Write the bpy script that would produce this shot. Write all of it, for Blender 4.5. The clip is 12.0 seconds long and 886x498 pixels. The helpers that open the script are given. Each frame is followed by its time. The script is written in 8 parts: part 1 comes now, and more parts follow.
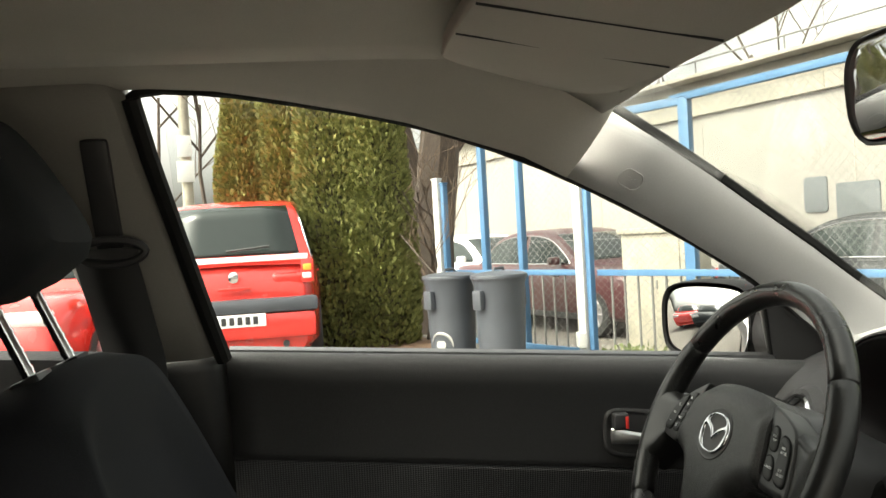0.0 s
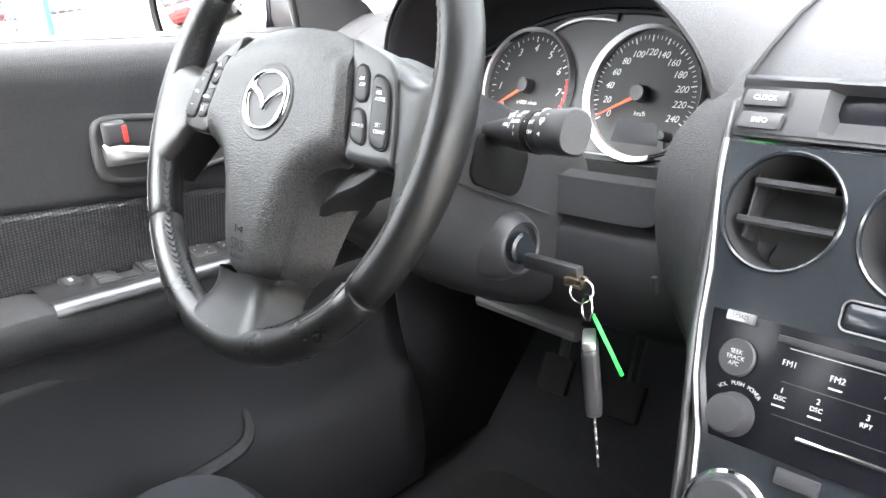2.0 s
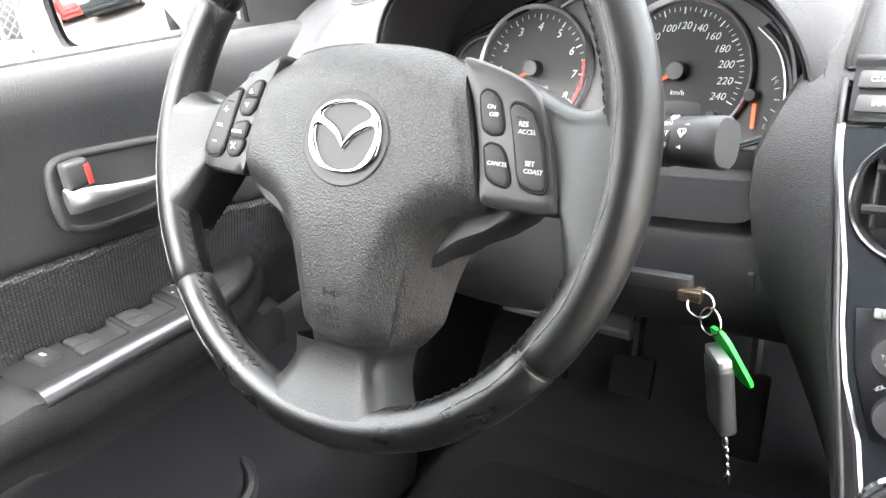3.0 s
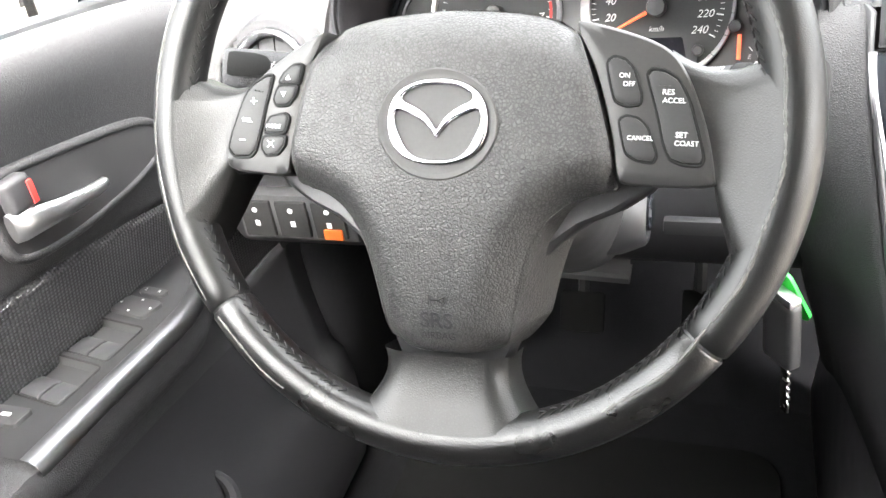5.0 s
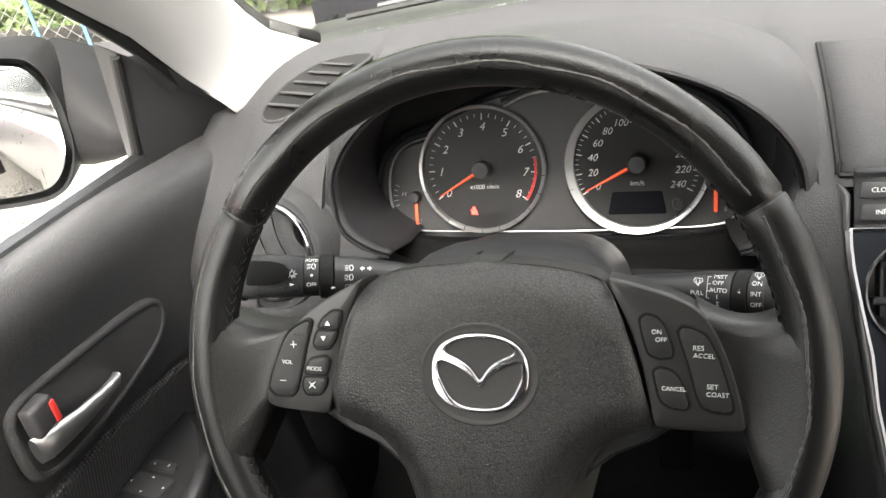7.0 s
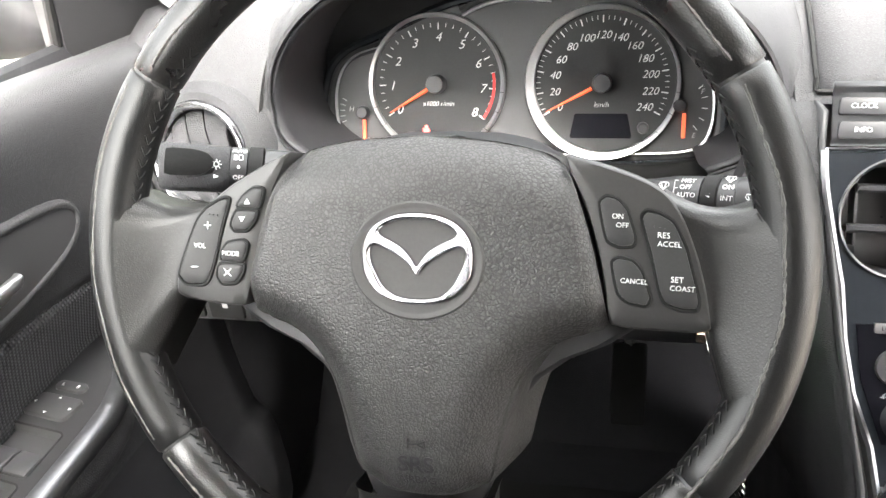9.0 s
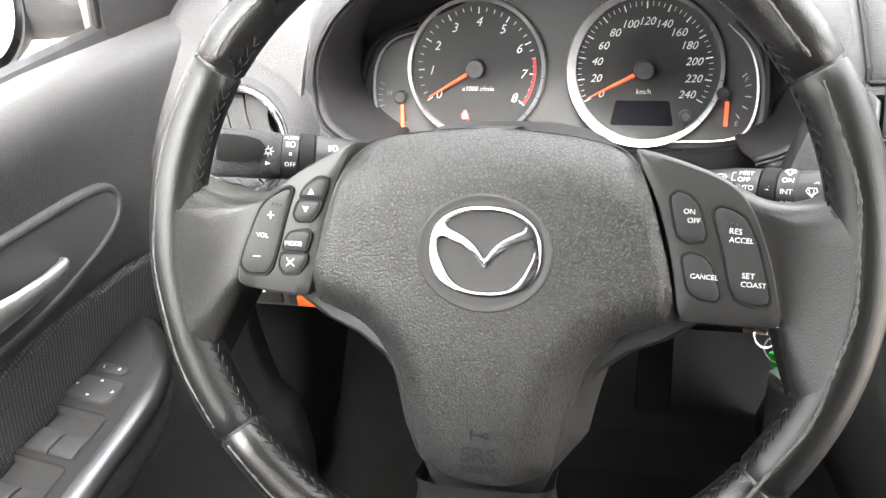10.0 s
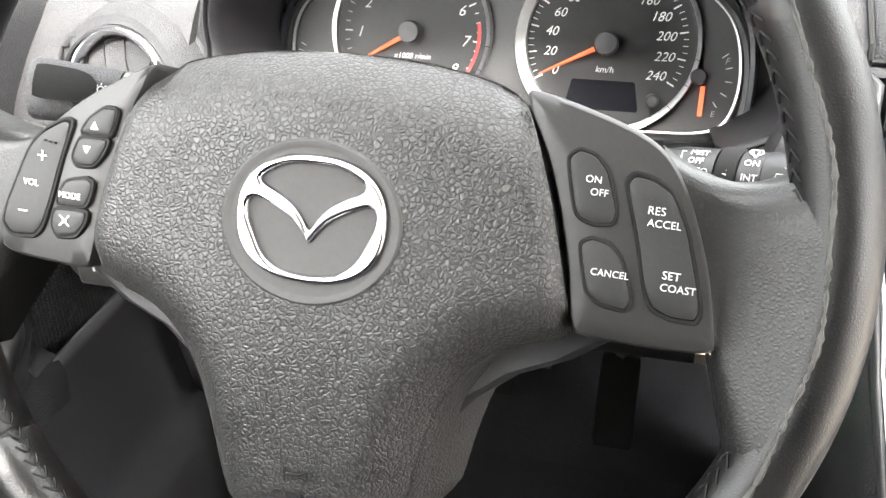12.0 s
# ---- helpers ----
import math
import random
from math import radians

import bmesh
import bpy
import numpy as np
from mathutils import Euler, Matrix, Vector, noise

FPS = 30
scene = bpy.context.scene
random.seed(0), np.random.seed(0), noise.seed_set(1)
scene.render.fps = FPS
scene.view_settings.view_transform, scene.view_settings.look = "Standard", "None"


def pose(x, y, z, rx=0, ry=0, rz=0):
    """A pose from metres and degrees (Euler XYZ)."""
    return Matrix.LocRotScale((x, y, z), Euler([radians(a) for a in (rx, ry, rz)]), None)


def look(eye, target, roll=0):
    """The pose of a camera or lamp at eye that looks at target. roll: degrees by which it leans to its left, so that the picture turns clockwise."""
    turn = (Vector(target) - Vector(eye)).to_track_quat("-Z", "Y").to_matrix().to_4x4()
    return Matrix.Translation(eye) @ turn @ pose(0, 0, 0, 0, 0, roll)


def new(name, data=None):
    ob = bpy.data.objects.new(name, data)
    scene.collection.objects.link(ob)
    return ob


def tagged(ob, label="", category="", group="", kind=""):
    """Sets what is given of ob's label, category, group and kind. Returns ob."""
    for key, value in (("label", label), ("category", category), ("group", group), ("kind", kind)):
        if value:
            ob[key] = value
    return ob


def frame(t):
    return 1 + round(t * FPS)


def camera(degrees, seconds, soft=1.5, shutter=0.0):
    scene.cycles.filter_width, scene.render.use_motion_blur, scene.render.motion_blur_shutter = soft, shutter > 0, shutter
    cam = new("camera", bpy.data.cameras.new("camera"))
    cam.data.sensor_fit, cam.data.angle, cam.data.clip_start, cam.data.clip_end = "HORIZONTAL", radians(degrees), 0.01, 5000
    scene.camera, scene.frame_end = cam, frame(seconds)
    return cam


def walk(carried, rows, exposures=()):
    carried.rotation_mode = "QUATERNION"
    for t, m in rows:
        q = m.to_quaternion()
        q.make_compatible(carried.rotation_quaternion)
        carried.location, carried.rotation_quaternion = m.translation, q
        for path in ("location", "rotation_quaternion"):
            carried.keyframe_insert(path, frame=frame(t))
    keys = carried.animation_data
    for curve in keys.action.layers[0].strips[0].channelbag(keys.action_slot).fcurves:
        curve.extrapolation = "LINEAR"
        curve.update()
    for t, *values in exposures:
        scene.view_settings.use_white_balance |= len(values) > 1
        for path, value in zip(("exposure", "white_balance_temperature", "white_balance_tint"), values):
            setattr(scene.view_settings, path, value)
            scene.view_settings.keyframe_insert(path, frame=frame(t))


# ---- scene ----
cam = camera(55.7, 12.0)
PATH = [
    (0, (0.548, -0.436, 1.179), (-1.432, -0.151, 1.143), -3.3),
    (0.2, (0.486, -0.414, 1.190), (-1.460, 0.047, 1.173), -2.9),
    (0.5, (0.44, -0.385, 1.2), (-1.466, 0.221, 1.187), -1.9),
    (0.8, (0.412, -0.369, 1.174), (-1.437, 0.394, 1.149), -0.5),
    (1, (0.385, -0.341, 1.122), (-1.416, 0.522, 1.011), 0.1),
    (1.1, (0.382, -0.342, 1.088), (-1.386, 0.576, 0.91), 0.8),
    (1.2, (0.359, -0.322, 1.084), (-1.371, 0.630, 0.764), -1.1),
    (1.5, (0.323, -0.304, 1.038), (-1.27, 0.77, 0.482), -3.0),
    (1.8, (0.263, -0.305, 1.037), (-1.229, 0.850, 0.371), -5.0),
    (2, (0.204, -0.333, 1.027), (-1.214, 0.91, 0.358), -5.1),
    (2.2, (0.161, -0.355, 1.027), (-1.216, 0.913, 0.322), -5.8),
    (2.5, (0.085, -0.363, 1.071), (-1.237, 0.955, 0.352), -8.2),
    (2.7, (0.044, -0.37, 1.078), (-1.202, 0.998, 0.319), -8.5),
    (4.3, (-0.146, -0.404, 1.088), (-0.886, 1.178, 0.114), -8.5),
    (4.4, (-0.15, -0.401, 1.084), (-0.905, 1.173, 0.108), -8.8),
    (4.5, (-0.166, -0.409, 1.088), (-0.902, 1.167, 0.101), -8.9),
    (5, (-0.207, -0.405, 1.113), (-0.869, 1.173, 0.077), -9.3),
    (5.3, (-0.240, -0.386, 1.133), (-0.833, 1.210, 0.084), -8.8),
    (5.5, (-0.254, -0.381, 1.147), (-0.828, 1.215, 0.086), -8.8),
    (5.7, (-0.261, -0.380, 1.162), (-0.817, 1.224, 0.105), -8.5),
    (6, (-0.263, -0.365, 1.203), (-0.796, 1.26, 0.167), -9.3),
    (6.2, (-0.261, -0.368, 1.229), (-0.782, 1.259, 0.188), -9.3),
    (6.5, (-0.263, -0.367, 1.249), (-0.781, 1.264, 0.214), -9.6),
    (7, (-0.262, -0.37, 1.251), (-0.774, 1.267, 0.223), -9.8),
    (7.5, (-0.26, -0.37, 1.239), (-0.761, 1.261, 0.196), -9.5),
    (7.7, (-0.26, -0.363, 1.205), (-0.76, 1.266, 0.157), -8.7),
    (9.3, (-0.265, -0.345, 1.168), (-0.679, 1.286, 0.086), -5.5),
    (9.5, (-0.265, -0.341, 1.173), (-0.689, 1.262, 0.055), -5.8),
    (9.8, (-0.286, -0.353, 1.182), (-0.702, 1.247, 0.057), -5.0),
    (10, (-0.299, -0.352, 1.177), (-0.717, 1.254, 0.06), -5.3),
    (10.5, (-0.302, -0.354, 1.173), (-0.711, 1.268, 0.076), -4.8),
    (11, (-0.296, -0.338, 1.146), (-0.697, 1.284, 0.047), -4.6),
    (11.3, (-0.290, -0.300, 1.121), (-0.688, 1.321, 0.019), -4.5),
    (11.5, (-0.281, -0.283, 1.119), (-0.674, 1.344, 0.024), -4.6),
    (11.7, (-0.267, -0.269, 1.120), (-0.661, 1.358, 0.026), -4.1),
    (12, (-0.251, -0.246, 1.089), (-0.691, 1.379, 0.009), -1.7),
]
EXPOSURES = [(0.0, 1.85, 7250, 2), (0.5, 1.65, 7200, 1), (1.0, 1.6, 6900, 5), (1.5, 2.7, 6500, 10), (2.0, 4.65, 6300, 10), (2.5, 4.75, 6400, 10), (4.5, 5.15, 6600, 10), (5.5, 4.95, 6700, 10), (6.0, 4.4, 6800, 10), (6.5, 3.3, 6900, 10), (7.0, 3.15, 6900, 10), (7.5, 3.4, 6900, 10), (9.5, 4.6, 6700, 10), (11.0, 4.6, 6700, 10), (12.0, 4.7, 6700, 10)]
walk(cam, [(t, look(eye, target, roll)) for t, eye, target, roll in PATH], EXPOSURES)

# ---- overcast daylight ----
world = bpy.data.worlds.new("overcast_sky")
scene.world = world
world.use_nodes = True
wn, wl = world.node_tree.nodes, world.node_tree.links
sky = wn.new("ShaderNodeTexSky")
sky.sky_type = "NISHITA"
sky.sun_disc = False
sky.sun_elevation, sky.sun_rotation = radians(48), radians(162)
sky.air_density, sky.dust_density, sky.ozone_density = 1.0, 8.0, 0.3
wn["Background"].inputs["Strength"].default_value = 0.15
grey = wn.new("ShaderNodeHueSaturation")
grey.inputs["Saturation"].default_value, grey.inputs["Value"].default_value = 0.15, 1.3
wl.new(sky.outputs[0], grey.inputs["Color"])
wl.new(grey.outputs[0], wn["Background"].inputs["Color"])
sun = new("sun", bpy.data.lights.new("sun", "SUN"))
sun.data.energy, sun.data.angle, sun.data.color = 1.2, radians(25), (1.0, 0.95, 0.88)
sun.matrix_world = look((0, 0, 30), (10 * math.sin(radians(342)), 10 * math.cos(radians(342)), 30 - 10 * math.tan(radians(48))))


# ---- materials ----
def mat(name, col, rough=0.5, metal=0.0, var=0.15, scale=25.0, fine=10.0, bump=0.0, bscale=350.0, cells=False, coat=0.0, edge=0.4, crease_shade=0.35, warp=1.2, rvar=0.08, spec=0.5):
    """A surface with variation at two scales, uneven gloss and fine relief."""
    m = bpy.data.materials.new(name)
    m.use_nodes = True
    n, l = m.node_tree.nodes, m.node_tree.links
    b = n["Principled BSDF"]
    co = n.new("ShaderNodeTexCoord")
    big, small = n.new("ShaderNodeTexNoise"), n.new("ShaderNodeTexNoise")
    for t, s in ((big, scale), (small, scale * fine)):
        t.inputs["Scale"].default_value, t.inputs["Detail"].default_value = s, 4
        l.new(co.outputs["Object"], t.inputs["Vector"])
    avg = n.new("ShaderNodeMath")
    avg.operation = "ADD"
    l.new(big.outputs["Fac"], avg.inputs[0])
    l.new(small.outputs["Fac"], avg.inputs[1])
    mix = n.new("ShaderNodeMapRange")
    mix.inputs["From Min"].default_value, mix.inputs["From Max"].default_value = 0.6, 1.4
    l.new(avg.outputs[0], mix.inputs["Value"])
    ramp = n.new("ShaderNodeMix")
    ramp.data_type = "RGBA"
    ramp.inputs["A"].default_value = (*[c * (1 - var) for c in col], 1)
    ramp.inputs["B"].default_value = (*[min(1, c * (1 + var)) for c in col], 1)
    l.new(mix.outputs[0], ramp.inputs["Factor"])
    l.new(ramp.outputs["Result"], b.inputs["Base Color"])
    rr = n.new("ShaderNodeMapRange")
    rr.inputs["To Min"].default_value, rr.inputs["To Max"].default_value = max(0.02, rough - rvar), min(1, rough + rvar)
    l.new(big.outputs["Fac"], rr.inputs["Value"])
    l.new(rr.outputs[0], b.inputs["Roughness"])
    b.inputs["Metallic"].default_value = metal
    b.inputs["Coat Weight"].default_value = coat
    b.inputs["Coat Roughness"].default_value = 0.06
    b.inputs["Specular IOR Level"].default_value = spec
    if bump:
        h = n.new("ShaderNodeTexVoronoi") if cells else n.new("ShaderNodeTexNoise")
        h.inputs["Scale"].default_value = bscale
        if cells:
            h.feature = "DISTANCE_TO_EDGE"
            bend = n.new("ShaderNodeTexNoise")
            bend.inputs["Scale"].default_value = bscale * 0.6
            l.new(co.outputs["Object"], bend.inputs["Vector"])
            add = n.new("ShaderNodeVectorMath")
            add.operation = "MULTIPLY_ADD"
            add.inputs[1].default_value = (warp / bscale,) * 3
            l.new(bend.outputs["Color"], add.inputs[0])
            l.new(co.outputs["Object"], add.inputs[2])
            l.new(add.outputs[0], h.inputs["Vector"])
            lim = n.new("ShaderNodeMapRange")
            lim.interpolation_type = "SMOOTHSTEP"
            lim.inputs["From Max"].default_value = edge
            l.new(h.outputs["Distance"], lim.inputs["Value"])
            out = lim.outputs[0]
            # shade between the grain's cells is put into the base colour
            pit_shade = n.new("ShaderNodeMapRange")
            pit_shade.inputs["To Min"].default_value = 1 - crease_shade
            l.new(out, pit_shade.inputs["Value"])
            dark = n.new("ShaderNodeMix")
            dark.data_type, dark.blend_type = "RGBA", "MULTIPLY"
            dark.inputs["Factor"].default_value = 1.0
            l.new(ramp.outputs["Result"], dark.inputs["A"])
            l.new(pit_shade.outputs[0], dark.inputs["B"])
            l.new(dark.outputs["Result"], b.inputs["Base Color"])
        else:
            h.inputs["Detail"].default_value = 3
            l.new(co.outputs["Object"], h.inputs["Vector"])
            out = h.outputs["Fac"]
        bp = n.new("ShaderNodeBump")
        bp.inputs["Strength"].default_value, bp.inputs["Distance"].default_value = bump, 0.3 / bscale
        l.new(out, bp.inputs["Height"])
        l.new(bp.outputs[0], b.inputs["Normal"])
    return m


def glow(name, col, strength):
    m = bpy.data.materials.new(name)
    m.use_nodes = True
    b = m.node_tree.nodes["Principled BSDF"]
    b.inputs["Base Color"].default_value = (*col, 1)
    b.inputs["Emission Color"].default_value = (*col, 1)
    b.inputs["Emission Strength"].default_value = strength
    return m


def glass_mat(name, tint=(0.97, 0.98, 0.975)):
    """Thin clear pane: lets light straight through, with a faint sheen."""
    m = bpy.data.materials.new(name)
    m.use_nodes = True
    n, l = m.node_tree.nodes, m.node_tree.links
    tr, gl, fr, mx = n.new("ShaderNodeBsdfTransparent"), n.new("ShaderNodeBsdfGlossy"), n.new("ShaderNodeLayerWeight"), n.new("ShaderNodeMixShader")
    tr.inputs["Color"].default_value = (*tint, 1)
    gl.inputs["Roughness"].default_value = 0.02
    fr.inputs["Blend"].default_value = 0.5
    pw, ma = n.new("ShaderNodeMath"), n.new("ShaderNodeMath")
    pw.operation, ma.operation = "POWER", "MULTIPLY_ADD"
    pw.inputs[1].default_value = 5.0
    ma.inputs[1].default_value, ma.inputs[2].default_value = 0.5, 0.02
    l.new(fr.outputs["Facing"], pw.inputs[0])
    l.new(pw.outputs[0], ma.inputs[0])
    l.new(ma.outputs[0], mx.inputs[0])
    l.new(tr.outputs[0], mx.inputs[1])
    l.new(gl.outputs[0], mx.inputs[2])
    l.new(mx.outputs[0], n["Material Output"].inputs["Surface"])
    return m


def weave_mat(name, col, rough, scale, axes, depth=0.6):
    """Ribbed cloth: rows of small raised threads, with shade between them put into the colour."""
    m = mat(name, col, rough, 0, 0.25, 60)
    n, l = m.node_tree.nodes, m.node_tree.links
    co = n.new("ShaderNodeTexCoord")
    waves = []
    for ax, s in zip(axes, scale):
        w = n.new("ShaderNodeTexWave")
        w.bands_direction = ax
        w.inputs["Scale"].default_value = s
        w.inputs["Distortion"].default_value = 0.6
        w.inputs["Detail Scale"].default_value = 4
        l.new(co.outputs["Object"], w.inputs["Vector"])
        waves.append(w)
    mu = n.new("ShaderNodeMath")
    mu.operation = "MULTIPLY"
    l.new(waves[0].outputs["Fac"], mu.inputs[0])
    l.new(waves[1].outputs["Fac"], mu.inputs[1])
    bp = n.new("ShaderNodeBump")
    bp.inputs["Strength"].default_value, bp.inputs["Distance"].default_value = depth, 0.0018
    l.new(mu.outputs[0], bp.inputs["Height"])
    # gaps coloured darker and thread tops lighter, in place of light and shade
    pit_shade, dark, b = n.new("ShaderNodeMapRange"), n.new("ShaderNodeMix"), n["Principled BSDF"]
    pit_shade.inputs["From Max"].default_value, pit_shade.inputs["To Min"].default_value, pit_shade.inputs["To Max"].default_value = 0.6, 0.3, 1.3
    l.new(mu.outputs[0], pit_shade.inputs["Value"])
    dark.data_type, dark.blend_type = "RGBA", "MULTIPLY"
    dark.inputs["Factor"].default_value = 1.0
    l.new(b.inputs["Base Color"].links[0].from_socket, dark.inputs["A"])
    l.new(pit_shade.outputs[0], dark.inputs["B"])
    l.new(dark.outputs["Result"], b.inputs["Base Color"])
    l.new(bp.outputs[0], n["Principled BSDF"].inputs["Normal"])
    return m


M_DASH = mat("grained_dash_plastic", (0.038, 0.038, 0.04), 0.58, 0, 0.12, 9, 40, 0.5, 520, True, rvar=0.06, spec=0.22, crease_shade=0.2)
M_DOORSKIN = mat("grained_door_plastic", (0.032, 0.032, 0.0335), 0.52, 0, 0.12, 9, 40, 0.5, 520, True, rvar=0.05, spec=0.28, crease_shade=0.2)
M_BLACK = mat("matt_black_plastic", (0.022, 0.022, 0.023), 0.45, 0, 0.15, 30, 20, 0.15, 900)
M_SOFTBLACK = mat("smooth_black_plastic", (0.03, 0.03, 0.032), 0.42, 0, 0.12, 30, 20, 0.1, 1300, spec=0.4)
M_LEATHER = mat("worn_black_leather", (0.009, 0.0088, 0.0086), 0.29, 0, 0.3, 22, 30, 0.14, 560, True, rvar=0.1, spec=0.55, edge=0.3)
wn2, wl2 = M_LEATHER.node_tree.nodes, M_LEATHER.node_tree.links
scuff, patch, both, worn = wn2.new("ShaderNodeTexNoise"), wn2.new("ShaderNodeTexNoise"), wn2.new("ShaderNodeMath"), wn2.new("ShaderNodeMix")
lco = wn2.new("ShaderNodeTexCoord")
for t_, s_, d_ in ((scuff, 420, 5), (patch, 17, 3)):
    t_.inputs["Scale"].default_value, t_.inputs["Detail"].default_value = s_, d_
    wl2.new(lco.outputs["Object"], t_.inputs["Vector"])
both.operation = "MULTIPLY"
wl2.new(scuff.outputs["Fac"], both.inputs[0])
wl2.new(patch.outputs["Fac"], both.inputs[1])
lim2 = wn2.new("ShaderNodeMapRange")
lim2.inputs["From Min"].default_value, lim2.inputs["From Max"].default_value, lim2.inputs["To Max"].default_value = 0.32, 0.46, 0.4
wl2.new(both.outputs[0], lim2.inputs["Value"])
worn.data_type = "RGBA"
worn.inputs["B"].default_value = (0.07, 0.066, 0.062, 1)
wl2.new(M_LEATHER.node_tree.nodes["Principled BSDF"].inputs["Base Color"].links[0].from_socket, worn.inputs["A"])
wl2.new(lim2.outputs[0], worn.inputs["Factor"])
wl2.new(worn.outputs["Result"], M_LEATHER.node_tree.nodes["Principled BSDF"].inputs["Base Color"])
M_PERF = mat("pitted_black_leather", (0.009, 0.009, 0.009), 0.38, 0, 0.25, 22, 30, 0.15, 800, True, rvar=0.1, spec=0.45)
M_PAD = mat("coarse_grained_pad", (0.044, 0.043, 0.042), 0.39, 0, 0.1, 14, 30, 0.44, 480, True, rvar=0.05, edge=0.26, crease_shade=0.6, spec=0.5, warp=1.0)
M_SEATING = mat("fine_grained_plastic", (0.045, 0.044, 0.043), 0.48, 0, 0.1, 20, 30, 0.1, 1300, spec=0.35)
M_SATINBLACK = mat("satin_black_skin", (0.017, 0.0167, 0.0163), 0.38, 0, 0.25, 18, 40, 0.2, 650, True, spec=0.42)
M_BEZEL = mat("dark_metallic_plastic", (0.016, 0.016, 0.017), 0.42, 0.0, 0.08, 40, 20, 0.03, 1500, spec=0.35)
M_PANEL = mat("charcoal_satin_plastic", (0.029, 0.0285, 0.028), 0.37, 0, 0.1, 20, 30, 0.05, 1500, spec=0.38)
M_BUTTON = mat("black_rubber_button", (0.026, 0.026, 0.026), 0.5, 0, 0.12, 60, 10, 0.05, 1500, spec=0.3)
M_CHROME = mat("chrome", (0.72, 0.72, 0.74), 0.14, 1.0, 0.05, 60, 8, rvar=0.05)
M_EMBLEM = mat("polished_chrome", (0.58, 0.585, 0.6), 0.13, 1.0, 0.04, 60, 8, rvar=0.02)
M_SATIN = mat("satin_silver", (0.6, 0.6, 0.61), 0.34, 1.0, 0.06, 60, 8, rvar=0.06)
M_GLOSS = mat("piano_black_lacquer", (0.014, 0.016, 0.019), 0.16, 0, 0.15, 18, 12, rvar=0.04, spec=0.42)
M_STITCH = mat("black_thread", (0.02, 0.02, 0.02), 0.8, spec=0.12)
M_WORN = mat("worn_leather_edge", (0.06, 0.058, 0.054), 0.5, 0, 0.5, 60, 8, 0.3, 700, spec=0.4)
M_STRIP = mat("brushed_grey_strip", (0.2, 0.2, 0.207), 0.36, 1.0, 0.08, 60, 8, rvar=0.06)
M_KNEE = mat("matt_black_knee_plastic", (0.024, 0.024, 0.026), 0.55, 0, 0.15, 20, 30, 0.2, 700, True, spec=0.25, crease_shade=0.2)
M_DIAL = mat("dial_face_black", (0.04, 0.04, 0.041), 0.5, 0, 0.1, 60, 8, 0.05, 2500)
M_WHITE = mat("white_print", (0.75, 0.75, 0.74), 0.6, 0, 0.05, 90)
M_GREYP = mat("grey_print", (0.4, 0.4, 0.4), 0.6, 0, 0.05, 90)
M_NEEDLE = glow("lit_orange_needle", (0.75, 0.1, 0.04), 0.08)
M_REDLAMP = glow("red_warning_light", (1.0, 0.04, 0.03), 1.2)
M_REDTAB = mat("red_lock_tab", (0.55, 0.03, 0.025), 0.45, 0, 0.1, 80)
M_ORANGE = mat("orange_button", (0.3, 0.055, 0.007), 0.45, 0, 0.1, 80)
M_LCD = mat("lcd_window", (0.006, 0.006, 0.008), 0.2, 0, 0.1, 60, spec=0.18)
M_PILLAR = mat("light_grey_trim", (0.38, 0.377, 0.371), 0.5, 0, 0.06, 8, 60, 0.12, 800)
M_HEAD = mat("grey_beige_headliner", (0.45, 0.425, 0.385), 0.9, 0, 0.1, 6, 120, 0.3, 900)
M_VISOR = mat("beige_grey_vinyl", (0.44, 0.41, 0.365), 0.7, 0, 0.08, 7, 80, 0.2, 700)
M_SEAT = mat("dark_seat_cloth", (0.015, 0.016, 0.019), 0.9, 0, 0.25, 9, 90, 0.5, 700, spec=0.2)
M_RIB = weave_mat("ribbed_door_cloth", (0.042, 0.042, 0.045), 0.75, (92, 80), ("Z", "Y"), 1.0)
# copy of the pillar plastic, darkened for the shade on the centre pillar
M_PILLAR_SHADED = mat("shaded_grey_trim", (0.2, 0.19, 0.175), 0.55, 0, 0.08, 8, 60, 0.12, 800)
M_BELT = mat("black_belt_webbing", (0.02, 0.02, 0.021), 0.7, 0, 0.2, 200, 4, 0.3, 1200)
M_CARPET = mat("black_carpet", (0.008, 0.008, 0.009), 0.95, 0, 0.4, 90, 6, 0.8, 600, spec=0.1)
M_RUBBER = mat("black_rubber", (0.01, 0.01, 0.01), 0.7, 0, 0.2, 40, spec=0.2)
M_PEDAL = mat("worn_black_rubber", (0.006, 0.006, 0.006), 0.8, 0, 0.3, 60, spec=0.1)
# lip plastic lightened; the light it catches is put into the colour
M_LIP_LIT = mat("lit_lip_plastic", (0.055, 0.055, 0.055), 0.5, 0, 0.1, 30)
M_GREEN = mat("bright_green_tag", (0.02, 0.55, 0.05), 0.35, 0, 0.1, 60)
M_STEEL = mat("steel", (0.6, 0.59, 0.57), 0.25, 1.0, 0.1, 120)
M_BRASS = mat("brassy_steel", (0.75, 0.58, 0.42), 0.25, 1.0, 0.1, 120)
M_GLASS = glass_mat("window_glass")
M_MIRROR = mat("mirror_silver", (0.6, 0.61, 0.62), 0.02, 1.0, 0.0, 20, rvar=0.0)
M_SILVERPAINT = mat("silver_car_paint", (0.52, 0.52, 0.52), 0.3, 0.6, 0.05, 60, 30, coat=0.6)
M_HOUSING = mat("dark_grey_paint", (0.009, 0.009, 0.0095), 0.6, 0.0, 0.1, 30, 20, 0.1, 900, spec=0.1)


